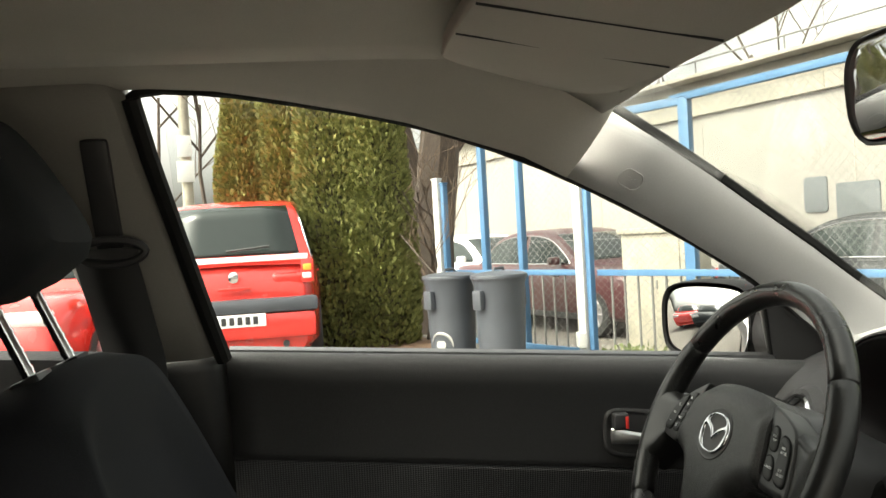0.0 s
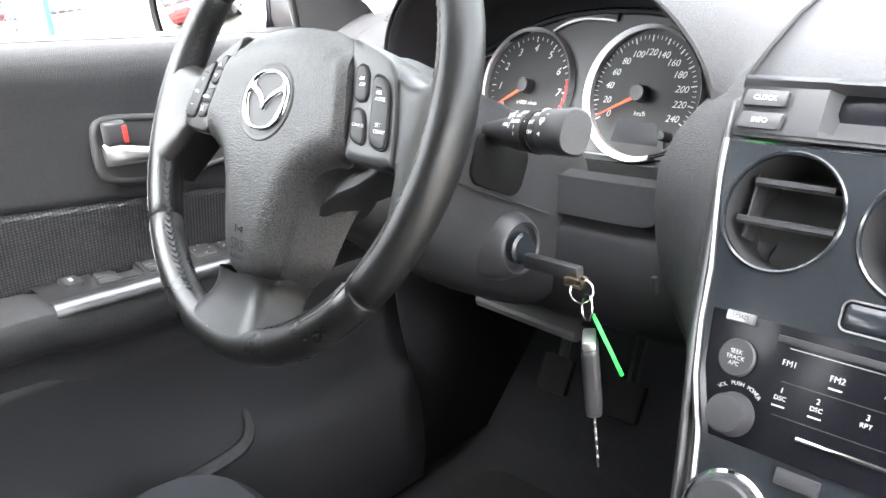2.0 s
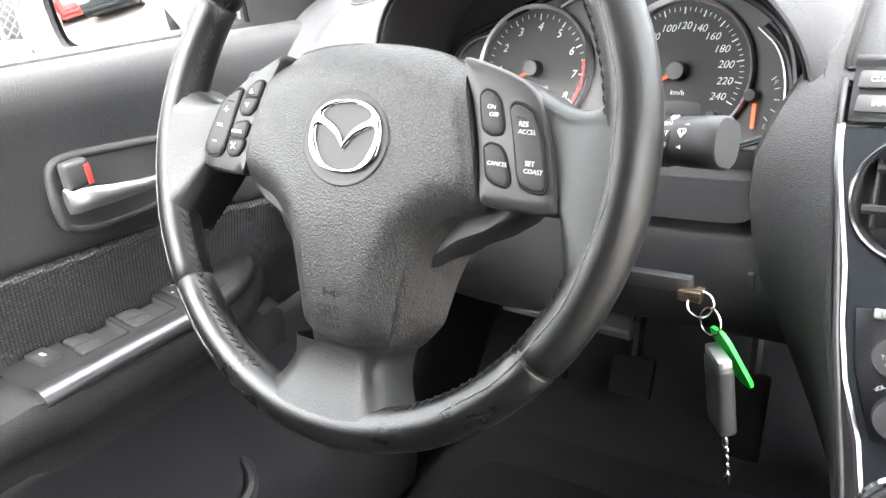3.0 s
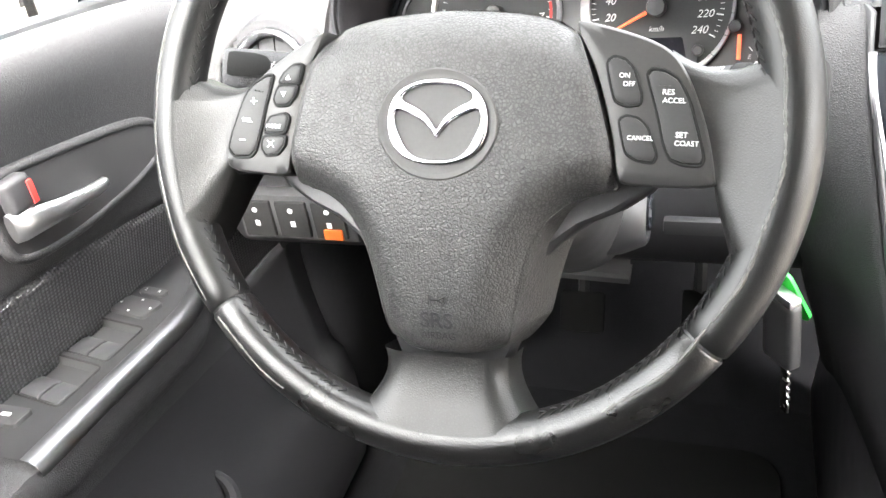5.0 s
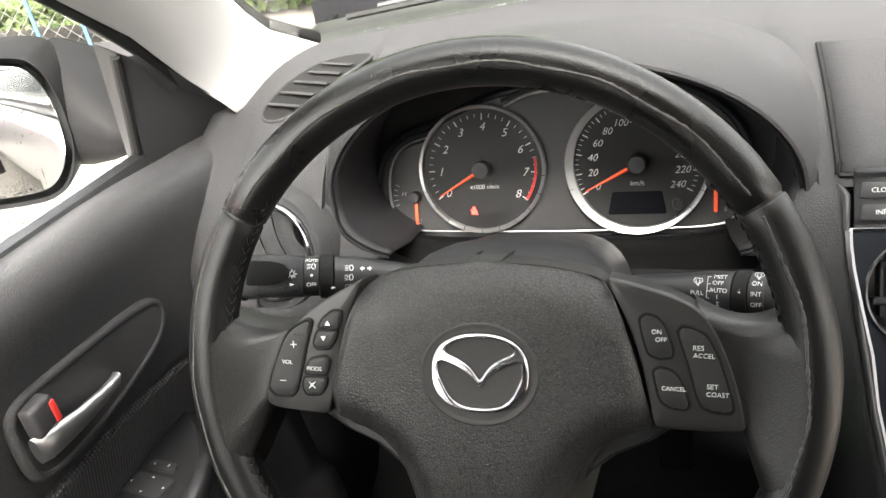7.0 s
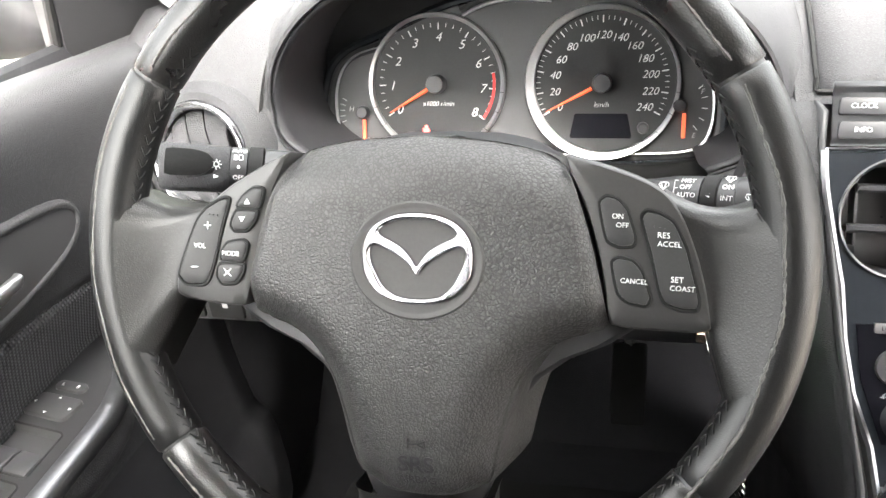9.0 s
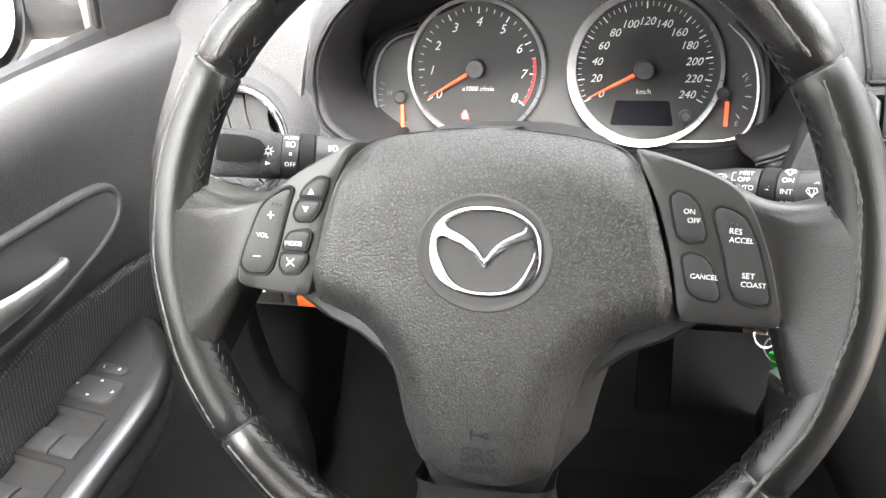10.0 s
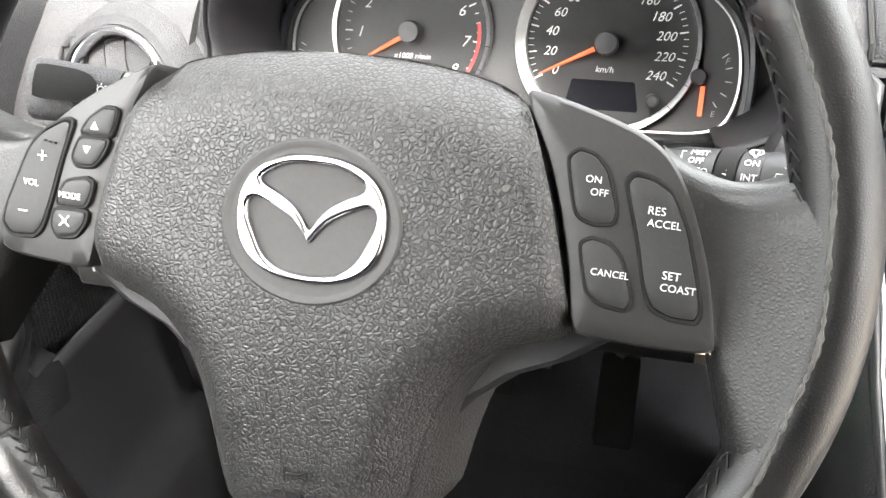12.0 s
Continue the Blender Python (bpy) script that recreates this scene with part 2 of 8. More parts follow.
# ---- mesh helpers ----
def thing(name, label, category, m=None, group="", kind=""):
    ob = new(name)
    if m is not None:
        ob.matrix_world = m
    return tagged(ob, label, category, group, kind)


def part(name, bm, material, parent=None, label="", angle=38, solid=0.0):
    me = bpy.data.meshes.new(name)
    bmesh.ops.recalc_face_normals(bm, faces=bm.faces)
    bm.to_mesh(me)
    bm.free()
    me.materials.append(material)
    me.shade_smooth()
    me.set_sharp_from_angle(angle=radians(angle))
    ob = new(name, me)
    ob.parent = parent
    if label:
        ob["label"] = label
    if solid:
        mod = ob.modifiers.new("thickness", "SOLIDIFY")
        mod.thickness, mod.offset = solid, -1
    return ob


def box(bm, c, s, bevel=0.0, m=None, seg=2):
    r = bmesh.ops.create_cube(bm, size=1, matrix=Matrix.Translation(c) @ Matrix.Diagonal((*s, 1)))
    vs = r["verts"]
    if bevel:
        es = list({e for v in vs for e in v.link_edges})
        out = bmesh.ops.bevel(bm, geom=es, offset=bevel, segments=seg, profile=0.6, affect="EDGES")
        vs = list({v for f in out["faces"] for v in f.verts} | {v for v in vs if v.is_valid})
    if m is not None:
        bmesh.ops.transform(bm, matrix=m, verts=vs)
    return bm


def boxm(c, s, bevel=0.0, m=None, seg=2):
    return box(bmesh.new(), c, s, bevel, m, seg)


def grid(bm, rows, closed=False, flip=False):
    """A skin over rows of points; closed joins each row's end to its start."""
    vv = [[bm.verts.new(p) for p in r] for r in rows]
    for a, b in zip(vv, vv[1:]):
        k = len(a)
        for i in range(k if closed else k - 1):
            j = (i + 1) % k
            q = (a[i], a[j], b[j], b[i])
            bm.faces.new(q[::-1] if flip else q)
    return vv


def lathe(bm, prof, n=32, m=None, caps=True):
    rows = [[(r * math.cos(2 * math.pi * i / n), r * math.sin(2 * math.pi * i / n), z) for i in range(n)] for r, z in prof]
    if m is not None:
        rows = [[m @ Vector(p) for p in r] for r in rows]
    vv = grid(bm, rows, True)
    if caps:
        for r in (vv[0], vv[-1]):
            bm.faces.new(r)
    return bm


def tube(bm, pts, rad, n=8, closed=False, flat=1.0):
    """A round bar along points; rad is one radius or one for each point."""
    pts = [Vector(p) for p in pts]
    k = len(pts)
    rads = [float(r) for r in np.interp(np.linspace(0, 1, k), np.linspace(0, 1, len(rad)), rad)] if isinstance(rad, (list, tuple)) else [rad] * k
    rows, side = [], None
    for i, p in enumerate(pts):
        a, b = pts[(i - 1) % k if closed else max(i - 1, 0)], pts[(i + 1) % k if closed else min(i + 1, k - 1)]
        d = (b - a).normalized()
        if side is None:
            side = d.orthogonal().normalized()
        side = (side - d * side.dot(d)).normalized()
        up = d.cross(side)
        rows.append([p + rads[i] * (math.cos(2 * math.pi * j / n) * side + flat * math.sin(2 * math.pi * j / n) * up) for j in range(n)])
    if closed:
        rows.append(rows[0])
    vv = grid(bm, rows, True)
    if closed:
        bmesh.ops.remove_doubles(bm, verts=bm.verts, dist=1e-6)
    else:
        bm.faces.new(vv[0])
        bm.faces.new(vv[-1])
    return bm


def rrect(w, h, r, n=5, cx=0.0, cy=0.0, skew=0.0):
    """Outline of a rectangle with rounded corners; skew leans its top to +x."""
    out = []
    for sx, sy, a0 in ((1, 1, 0), (-1, 1, 90), (-1, -1, 180), (1, -1, 270)):
        for i in range(n + 1):
            a = radians(a0 + 90 * i / n)
            x, y = sx * (w / 2 - r) + r * math.cos(a), sy * (h / 2 - r) + r * math.sin(a)
            out.append((cx + x + skew * y, cy + y))
    return out


def smooth_loop(pts, times=2):
    for _ in range(times):
        k = len(pts)
        pts = [q for i in range(k) for q in (tuple(0.75 * a + 0.25 * b for a, b in zip(pts[i], pts[(i + 1) % k])), tuple(0.25 * a + 0.75 * b for a, b in zip(pts[i], pts[(i + 1) % k])))]
    return pts


def smooth_line(pts, times=2):
    for _ in range(times):
        out = [pts[0]]
        for a, b in zip(pts, pts[1:]):
            out += [tuple(0.75 * p + 0.25 * q for p, q in zip(a, b)), tuple(0.25 * p + 0.75 * q for p, q in zip(a, b))]
        pts = out + [pts[-1]]
    return pts


def plate(bm, outline, z0, z1, bevel=0.0, m=None, dome=0.0):
    """A flat piece with that outline from z0 to z1, its top edge rounded."""
    k = len(outline)
    cx, cy = sum(p[0] for p in outline) / k, sum(p[1] for p in outline) / k
    size = max(max(abs(p[0] - cx), abs(p[1] - cy)) for p in outline)

    def ring(z, inset):
        f = 1 - inset / size
        return [(cx + (x - cx) * f, cy + (y - cy) * f, z) for x, y in outline]
    rows = [ring(z0, 0), ring(z1 - bevel, 0)]
    if bevel:
        rows += [ring(z1 - 0.3 * bevel, 0.3 * bevel), ring(z1, bevel)]
    if dome:
        rows += [ring(z1 + dome * (1 - s * s), size * (1 - s)) for s in (0.75, 0.5, 0.25)]
    if m is not None:
        rows = [[m @ Vector(p) for p in r] for r in rows]
    vv = grid(bm, rows, True)
    bm.faces.new(vv[0])
    bm.faces.new(vv[-1])
    return bm


def mound(bm, outline, centre, prof, m=None):
    """A domed piece: the outline drawn in towards a centre, prof gives (share, z)."""
    rows = [[(centre[0] + (x - centre[0]) * s, centre[1] + (y - centre[1]) * s, z) for x, y in outline] for s, z in prof]
    if m is not None:
        rows = [[m @ Vector(p) for p in r] for r in rows]
    vv = grid(bm, rows, True)
    bm.faces.new(vv[-1])
    return bm


def words(name, text, size, m, material, parent, label="", shear=0.0, align="CENTER", bold=-0.004):
    cu = bpy.data.curves.new("letters", "FONT")
    cu.body, cu.size, cu.align_x, cu.align_y, cu.extrude, cu.shear, cu.resolution_u, cu.offset = text, size, align, "CENTER", 0.00012, shear, 3, size * bold
    tmp = bpy.data.objects.new("letters", cu)
    scene.collection.objects.link(tmp)
    dg = bpy.context.evaluated_depsgraph_get()
    me = bpy.data.meshes.new_from_object(tmp.evaluated_get(dg))
    bpy.data.objects.remove(tmp)
    me.transform(m)
    me.materials.clear()
    me.materials.append(material)
    ob = new(name, me)
    ob.parent = parent
    if label:
        ob["label"] = label
    return ob


def sstep(a, b, x):
    t = min(1, max(0, (x - a) / (b - a)))
    return t * t * (3 - 2 * t)


def at(x, y, z=0.0, deg=0.0):
    return Matrix.Translation((x, y, z)) @ Matrix.Rotation(radians(deg), 4, "Z")

# ---- steering wheel (local: x right, y up the wheel's face, z towards the driver) ----
WHEEL = pose(-0.37, 0, 0.92, 63, 0, 0)
HUB_X, HUB_Y = 0.0006, 0.0078


def rim_point(deg, ang, grow=1.0, r0=0.1866, zc=-0.0172):
    """A point of the rim's skin: deg round the wheel, ang round the tube."""
    side = math.exp(-((((deg + 90) % 180) - 90) / 26.0) ** 2)
    rr, rz = (0.0148 + 0.0008 * side) * grow, (0.0152 + 0.0016 * side) * grow
    r = r0 + rr * math.cos(ang)
    a = radians(deg)
    return (HUB_X + r * math.cos(a), HUB_Y + r * math.sin(a), zc + rz * math.sin(ang))


def rim_arc(a0, a1, n=40):
    bm = bmesh.new()
    rows = []
    for i in range(n + 1):
        d = a0 + (a1 - a0) * i / n
        e = min(i, n - i)
        g = 0.93 if e == 0 else 0.985 if e == 1 else 1.0
        dd = d if e != 1 else (a0 + 0.35 if i == 1 else a1 - 0.35)
        rows.append([rim_point(dd, 2 * math.pi * k / 20, g) for k in range(20)])
    grid(bm, rows, True)
    return bm


wheel = thing("steering_wheel", "black leather three-spoke steering wheel with worn shiny rim", "steering wheel", WHEEL)
core = bmesh.new()
grid(core, [[rim_point(6 * i, 2 * math.pi * k / 12, 0.9) for k in range(12)] for i in range(61)], True)
bmesh.ops.remove_doubles(core, verts=core.verts, dist=1e-6)
part("rim_core", core, M_BLACK, wheel)
for a0, a1, m_, lab in ((32.0, 148.0, M_LEATHER, "smooth worn leather"), (148.6, 217.4, M_PERF, "pitted leather grip"), (218.0, 321.9, M_LEATHER, "smooth worn leather"), (322.5, 391.4, M_PERF, "pitted leather grip")):
    part("rim_leather", rim_arc(a0, a1), m_, wheel, lab)

# worn seam along the rim's face
rng = random.Random(3)
for a0, a1, ang in ((-58, 30, 106), (34, 146, 100), (151, 215, 64), (219, 238, 70)):
    bm = bmesh.new()
    n_ = int((a1 - a0) * 1.6)
    tube(bm, [rim_point(a0 + (a1 - a0) * k / n_, radians(ang + 3 * math.sin(k * 0.21)), 0.965) for k in range(n_ + 1)], [0.0006 + 0.0009 * rng.random() for k in range(n_ + 1)], 6)
    part("worn_seam", bm, M_WORN, wheel, "worn leather seam")

# cross stitching along the inside of the rim
st = bmesh.new()
for d in np.arange(-69.0, 249.5, 2.3):
    if 40 < d < 140:
        continue
    ac = math.pi - 0.42
    for s in (-1, 1):
        tube(st, [rim_point(d + 0.75, ac, 1.035), rim_point(d + 0.1, ac + 0.1 * s, 1.05), rim_point(d - 0.75, ac + 0.19 * s, 1.01)], 0.0005, 5)
tagged(part("stitching", st, M_STITCH, wheel, "black cross stitching"), kind="stuff")

# padded centre
half = [(0.0, 0.0745), (0.03, 0.0732), (0.054, 0.0695), (0.0738, 0.0635), (0.0828, 0.045), (0.0905, 0.02), (0.0955, 0.0), (0.0995, -0.02), (0.0995, -0.027), (0.089, -0.0285), (0.074, -0.033), (0.061, -0.044), (0.052, -0.058), (0.046, -0.078), (0.0415, -0.1), (0.038, -0.1225), (0.02, -0.1245), (0.0, -0.125)]
edge_line = smooth_line(half, 2)
fine_line = smooth_line(half, 4)
# the rim of the pad is broad on top, tight beside the switches and deep towards the lower spoke
ROLLS = [(0.03, 0.017, [p for p in fine_line if p[1] > 0.062]), (0.009, 0.006, [p for p in fine_line if -0.028 < p[1] < 0.066 and p[0] > 0.07]), (0.026, 0.016, [p for p in fine_line if -0.123 < p[1] < -0.024]), (0.006, 0.004, [p for p in fine_line if p[1] < -0.121])]


def pad_z(x, y):
    """The pad's face: a low dome, rolled off towards its outline."""
    drop = 0.0
    for reach, depth, line in ROLLS:
        d = min(math.hypot(abs(x) - px, y - py) for px, py in line)
        drop += depth * max(0, 1 - d / reach) ** 2.2
    return 0.002 - 0.16 * x * x - 0.3 * max(0, y - 0.02) ** 2 - 1.3 * max(0, -0.02 - y) ** 2 - min(drop, 0.02)


pad = bmesh.new()
rows = []
for hw, y in edge_line:
    if hw < 0.006:
        continue
    flare = 0.016 * sstep(-0.024, -0.05, y) * (1 - 0.6 * sstep(-0.1, -0.122, y))
    line = [-hw * math.cos(math.pi * k / 40) for k in range(41)]
    z_ = pad_z(hw, y)
    wall = [(hw + flare * f, y, z_ + (-0.058 - z_) * f ** 1.3) for f in (1.0, 0.8, 0.6, 0.4, 0.2)]
    rows.append([(-x, yy, z) for x, yy, z in wall] + [(x, y, pad_z(x, y)) for x in line] + wall[::-1])
top, low_ = [(x * 0.99, y + 0.002, min(z, -0.03) - 0.02) for x, y, z in rows[0]], [(x, y - 0.0004, -0.058) for x, y, z in rows[-1]]
grid(pad, [top] + rows + [low_])
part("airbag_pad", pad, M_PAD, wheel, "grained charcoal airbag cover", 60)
recess = bmesh.new()
lathe(recess, [(1.0, -0.004), (1.0, 0.0021), (0.97, 0.0029), (0.93, 0.0028), (0.9, 0.0025), (0.88, 0.0024), (0.02, 0.0026)], 48, Matrix.Translation((0.0004, 0.009, 0)) @ Matrix.Diagonal((0.0362, 0.0315, 1, 1)))
part("emblem_seat", recess, M_SEATING, wheel, "fine-grained oval seat of the emblem")


def emblem_curve(k, a, b, p=2.35):
    t = 2 * math.pi * k
    c, s = math.cos(t), math.sin(t)
    return (a * math.copysign(abs(c) ** (2 / p), c), b * math.copysign(abs(s) ** (2 / p), s))


def both_sides(right):
    """A loop from its right half, drawn from the top middle round to the bottom middle."""
    return right + [(-x, y) for x, y in reversed(right) if x > 1e-5]


def inset(loop, d):
    """The loop moved to its left side by d."""
    out = []
    k = len(loop)
    for i in range(k):
        a, b = Vector(loop[i - 1]), Vector(loop[(i + 1) % k])
        n_ = (b - a).normalized()
        out.append((loop[i][0] - n_.y * d, loop[i][1] + n_.x * d))
    return out


# chrome ring and the wings that sweep down from it to a point, as one casting with two openings
EC = Vector((0.001, 0.0102))
oval = [(x, y) for x, y in (emblem_curve(i / 64, 0.0303, 0.0245) for i in range(64))]
eye_hole = smooth_loop(both_sides([(0.0, 0.0205), (0.008, 0.0202), (0.015, 0.0182), (0.0222, 0.0132), (0.0124, 0.0092), (0.006, 0.0048), (0.0022, 0.0, ), (0.0, -0.0042)]), 2)
low_hole = smooth_loop(both_sides([(0.0, -0.0102), (0.0032, -0.0052), (0.0082, 0.0), (0.015, 0.0036), (0.0248, 0.0074), (0.0249, -0.001), (0.0218, -0.0075), (0.0183, -0.0145), (0.0125, -0.019), (0.006, -0.0205), (0.0, -0.0208)]), 2)
ring = bmesh.new()
edges = []
for lp, sgn in ((oval, 1), (eye_hole, 1), (low_hole, 1)):
    area = sum(lp[i - 1][0] * lp[i][1] - lp[i][0] * lp[i - 1][1] for i in range(len(lp)))
    turn = (1 if area > 0 else -1) * (1 if lp is oval else -1)
    levels = [[(EC.x + x, EC.y + y, z) for x, y in inset(lp, d * turn)] for d, z in ((0.0, 0.001), (0.0001, 0.0028), (0.0005, 0.004), (0.0011, 0.0048), (0.0018, 0.0052))]
    vv = grid(ring, levels, True)
    edges += [ring.edges.get((vv[-1][i], vv[-1][(i + 1) % len(lp)])) for i in range(len(lp))]
bmesh.ops.triangle_fill(ring, edges=edges, use_beauty=True)
part("emblem", ring, M_EMBLEM, wheel, "polished chrome oval emblem with swept wings", 24)

# moulded lettering on the lower spoke
words("moulded_letters", "SRS", 0.0135, Matrix.Translation((-0.0006, -0.1045, -0.0057)) @ Matrix.Rotation(radians(12.5), 4, "X"), M_KNEE, wheel, "moulded letters in the pad", bold=0.02)
words("moulded_letters", "AIRBAG", 0.0062, Matrix.Translation((0, -0.1135, -0.008)) @ Matrix.Rotation(radians(13), 4, "X"), M_KNEE, wheel, bold=0.02)
horn = bmesh.new()
tube(horn, [(-0.0045, -0.0885, -0.0024), (-0.0045, -0.0945, -0.0036), (-0.0045, -0.0915, -0.003), (0.001, -0.0915, -0.003), (0.005, -0.0895, -0.0026), (0.005, -0.0935, -0.0034), (0.001, -0.0918, -0.003)], 0.0006, 5)
part("moulded_horn_mark", horn, M_RUBBER, wheel)

# button panels
pan_right = smooth_loop([(0.0735, 0.0655), (0.082, 0.0645), (0.0994, 0.0596), (0.1148, 0.0541), (0.1262, 0.0478), (0.1338, 0.0375), (0.1405, 0.0225), (0.1468, 0.003), (0.1506, -0.0175), (0.1508, -0.024), (0.128, -0.024), (0.103, -0.0232), (0.0998, -0.02), (0.0968, 0.0002), (0.0922, 0.0201), (0.0845, 0.044)], 2)
pan_left = smooth_loop([(-0.0735, 0.0655), (-0.079, 0.0635), (-0.0905, 0.0575), (-0.1063, 0.049), (-0.1226, 0.0362), (-0.1317, 0.0262), (-0.1413, 0.0035), (-0.1444, -0.0118), (-0.1433, -0.0192), (-0.1146, -0.0222), (-0.1005, -0.0225), (-0.0985, -0.017), (-0.0958, 0.001), (-0.0908, 0.0217), (-0.084, 0.0437)], 2)


def button(name, outline, z, h, label=""):
    bm = bmesh.new()
    plate(bm, outline, z - 0.004, z + h, 0.0007, None, 0.0006)
    return part(name, bm, M_BUTTON, wheel, label)


def surround(outline, z, s):
    bm = bmesh.new()
    k = len(outline)
    cx, cy = sum(p[0] for p in outline) / k, sum(p[1] for p in outline) / k
    tube(bm, [(cx + (x - cx) * s, cy + (y - cy) * s, z) for x, y in outline], 0.0011, 6, True)
    return part("button_surround", bm, M_RUBBER, wheel)


for side, o in ((1, pan_right), (-1, pan_left)):
    bm = bmesh.new()
    mound(bm, o, (side * 0.116, 0.016), [(1.0, -0.04), (1.0, -0.0125), (0.985, -0.0098), (0.95, -0.0084), (0.8, -0.0076), (0.5, -0.0072), (0.1, -0.007)])
    part("button_panel", bm, M_PANEL, wheel, "satin charcoal plastic panel with switches")
def tight(pts):
    """Round the corners of an outline but keep its straight edges."""
    out = []
    for p, q in zip(pts, pts[1:] + pts[:1]):
        out += [tuple(0.86 * a + 0.14 * b for a, b in zip(p, q)), tuple(0.14 * a + 0.86 * b for a, b in zip(p, q))]
    return smooth_loop(out, 1)


BZ = -0.0062
on_off = tight([(0.0935, 0.0415), (0.0971, 0.0444), (0.1026, 0.0427), (0.107, 0.0378), (0.1114, 0.0244), (0.1106, 0.0202), (0.1041, 0.0195), (0.0979, 0.0221)])
cancel = tight([(0.1007, 0.0113), (0.1045, 0.0135), (0.1108, 0.0119), (0.1149, 0.0076), (0.1199, -0.0065), (0.1182, -0.0102), (0.1099, -0.0089), (0.1045, -0.0052)])
res_set = tight([(0.1148, 0.0342), (0.1173, 0.0371), (0.1232, 0.036), (0.1302, 0.0318), (0.1363, 0.0195), (0.1437, -0.0069), (0.1424, -0.0109), (0.1344, -0.0107), (0.1275, -0.008), (0.1244, -0.001), (0.1206, 0.0158)])
vol = tight([(-0.1093, 0.0376), (-0.113, 0.0383), (-0.1226, 0.033), (-0.1286, 0.0265), (-0.1385, 0.0018), (-0.1401, -0.0053), (-0.1361, -0.0098), (-0.1255, -0.0095), (-0.1218, -0.0059), (-0.1178, 0.0071), (-0.1142, 0.0215)])
seek_up = tight([(-0.0887, 0.0446), (-0.0946, 0.0449), (-0.1011, 0.0401), (-0.1047, 0.0346), (-0.098, 0.034), (-0.0912, 0.0341)])
seek_dn = tight([(-0.105, 0.0324), (-0.1082, 0.0245), (-0.1062, 0.021), (-0.0986, 0.0213), (-0.0944, 0.0264), (-0.0922, 0.0322)])
mode = tight([(-0.0985, 0.0137), (-0.1015, 0.0157), (-0.1105, 0.014), (-0.1135, 0.0095), (-0.1148, 0.0044), (-0.1012, 0.0042)])
mute = tight([(-0.116, 0.0019), (-0.1167, -0.005), (-0.114, -0.0092), (-0.106, -0.0084), (-0.102, -0.0032), (-0.1009, 0.0021)])
for nm, o, lab in (("cruise_button", on_off, "black rubber switch"), ("cruise_button", cancel, ""), ("cruise_button", res_set, ""), ("volume_button", vol, "")):
    button(nm, o, BZ, 0.0008, lab)
    surround(o, BZ - 0.0006, 1.05)
for o in (seek_up, seek_dn, mode, mute):
    button("radio_button", o, BZ, 0.0008)
    surround(o, BZ - 0.0006, 1.08)
TZ = BZ + 0.0016


def wtext(t, x, y, size, mt=None):
    size *= 0.68
    words("printed_letters", t, size, Matrix.Translation((x, y, TZ)) @ Matrix.Rotation(radians(-2), 4, "Z"), mt or M_WHITE, wheel)


for t, x, y, s in (("ON", 0.1028, 0.0347, 0.0054), ("OFF", 0.1052, 0.0302, 0.0054), ("CANCEL", 0.1118, 0.002, 0.0052), ("RES", 0.1255, 0.0257, 0.006), ("ACCEL", 0.1285, 0.0213, 0.0056), ("SET", 0.1329, 0.0036, 0.006), ("COAST", 0.1356, -0.0008, 0.0056), ("VOL", -0.1266, 0.012, 0.0056), ("MODE", -0.1081, 0.0081, 0.0054)):
    wtext(t, x, y, s)
for x, y, both_ways in ((-0.1216, 0.0236, True), (-0.13, 0.0, False)):
    bm = boxm((x, y, TZ), (0.0042, 0.0005, 0.0003))
    if both_ways:
        box(bm, (x, y, TZ), (0.0005, 0.0042, 0.0003))
    part("printed_sign", bm, M_WHITE, wheel)
for x, y, sgn in ((-0.0978, 0.0374, 1), (-0.101, 0.0277, -1)):
    bm = bmesh.new()
    plate(bm, [(x - 0.0018, y - 0.0014 * sgn), (x + 0.0018, y - 0.0014 * sgn), (x, y + 0.0017 * sgn)], TZ - 0.0004, TZ + 0.0001)
    part("printed_arrow", bm, M_WHITE, wheel)
bm = bmesh.new()
tube(bm, [(-0.1122, -0.0045, TZ), (-0.1078, -0.0003, TZ)], 0.0003, 4)
tube(bm, [(-0.1122, -0.0003, TZ), (-0.1078, -0.0045, TZ)], 0.0003, 4)
box(bm, (-0.1101, -0.0024, TZ), (0.0018, 0.0018, 0.0003))
part("printed_mute_mark", bm, M_WHITE, wheel)
for x0, y0 in ((0.1209, 0.0297), (-0.1207, 0.03)):
    for k in range(3):
        bm = bmesh.new()
        lathe(bm, [(0.0005, -0.0004), (0.0005, 0.0003), (0.0002, 0.0005)], 8, Matrix.Translation((x0 + 0.0025 * k, y0 - 0.0004 * k, TZ)))
        part("raised_dot", bm, M_BUTTON, wheel)

# leather spokes that flare into the rim
def along(pts, f):
    """A point at share f of a line of points."""
    k = f * (len(pts) - 1)
    i = min(int(k), len(pts) - 2)
    return Vector(pts[i]).lerp(Vector(pts[i + 1]), k - i)


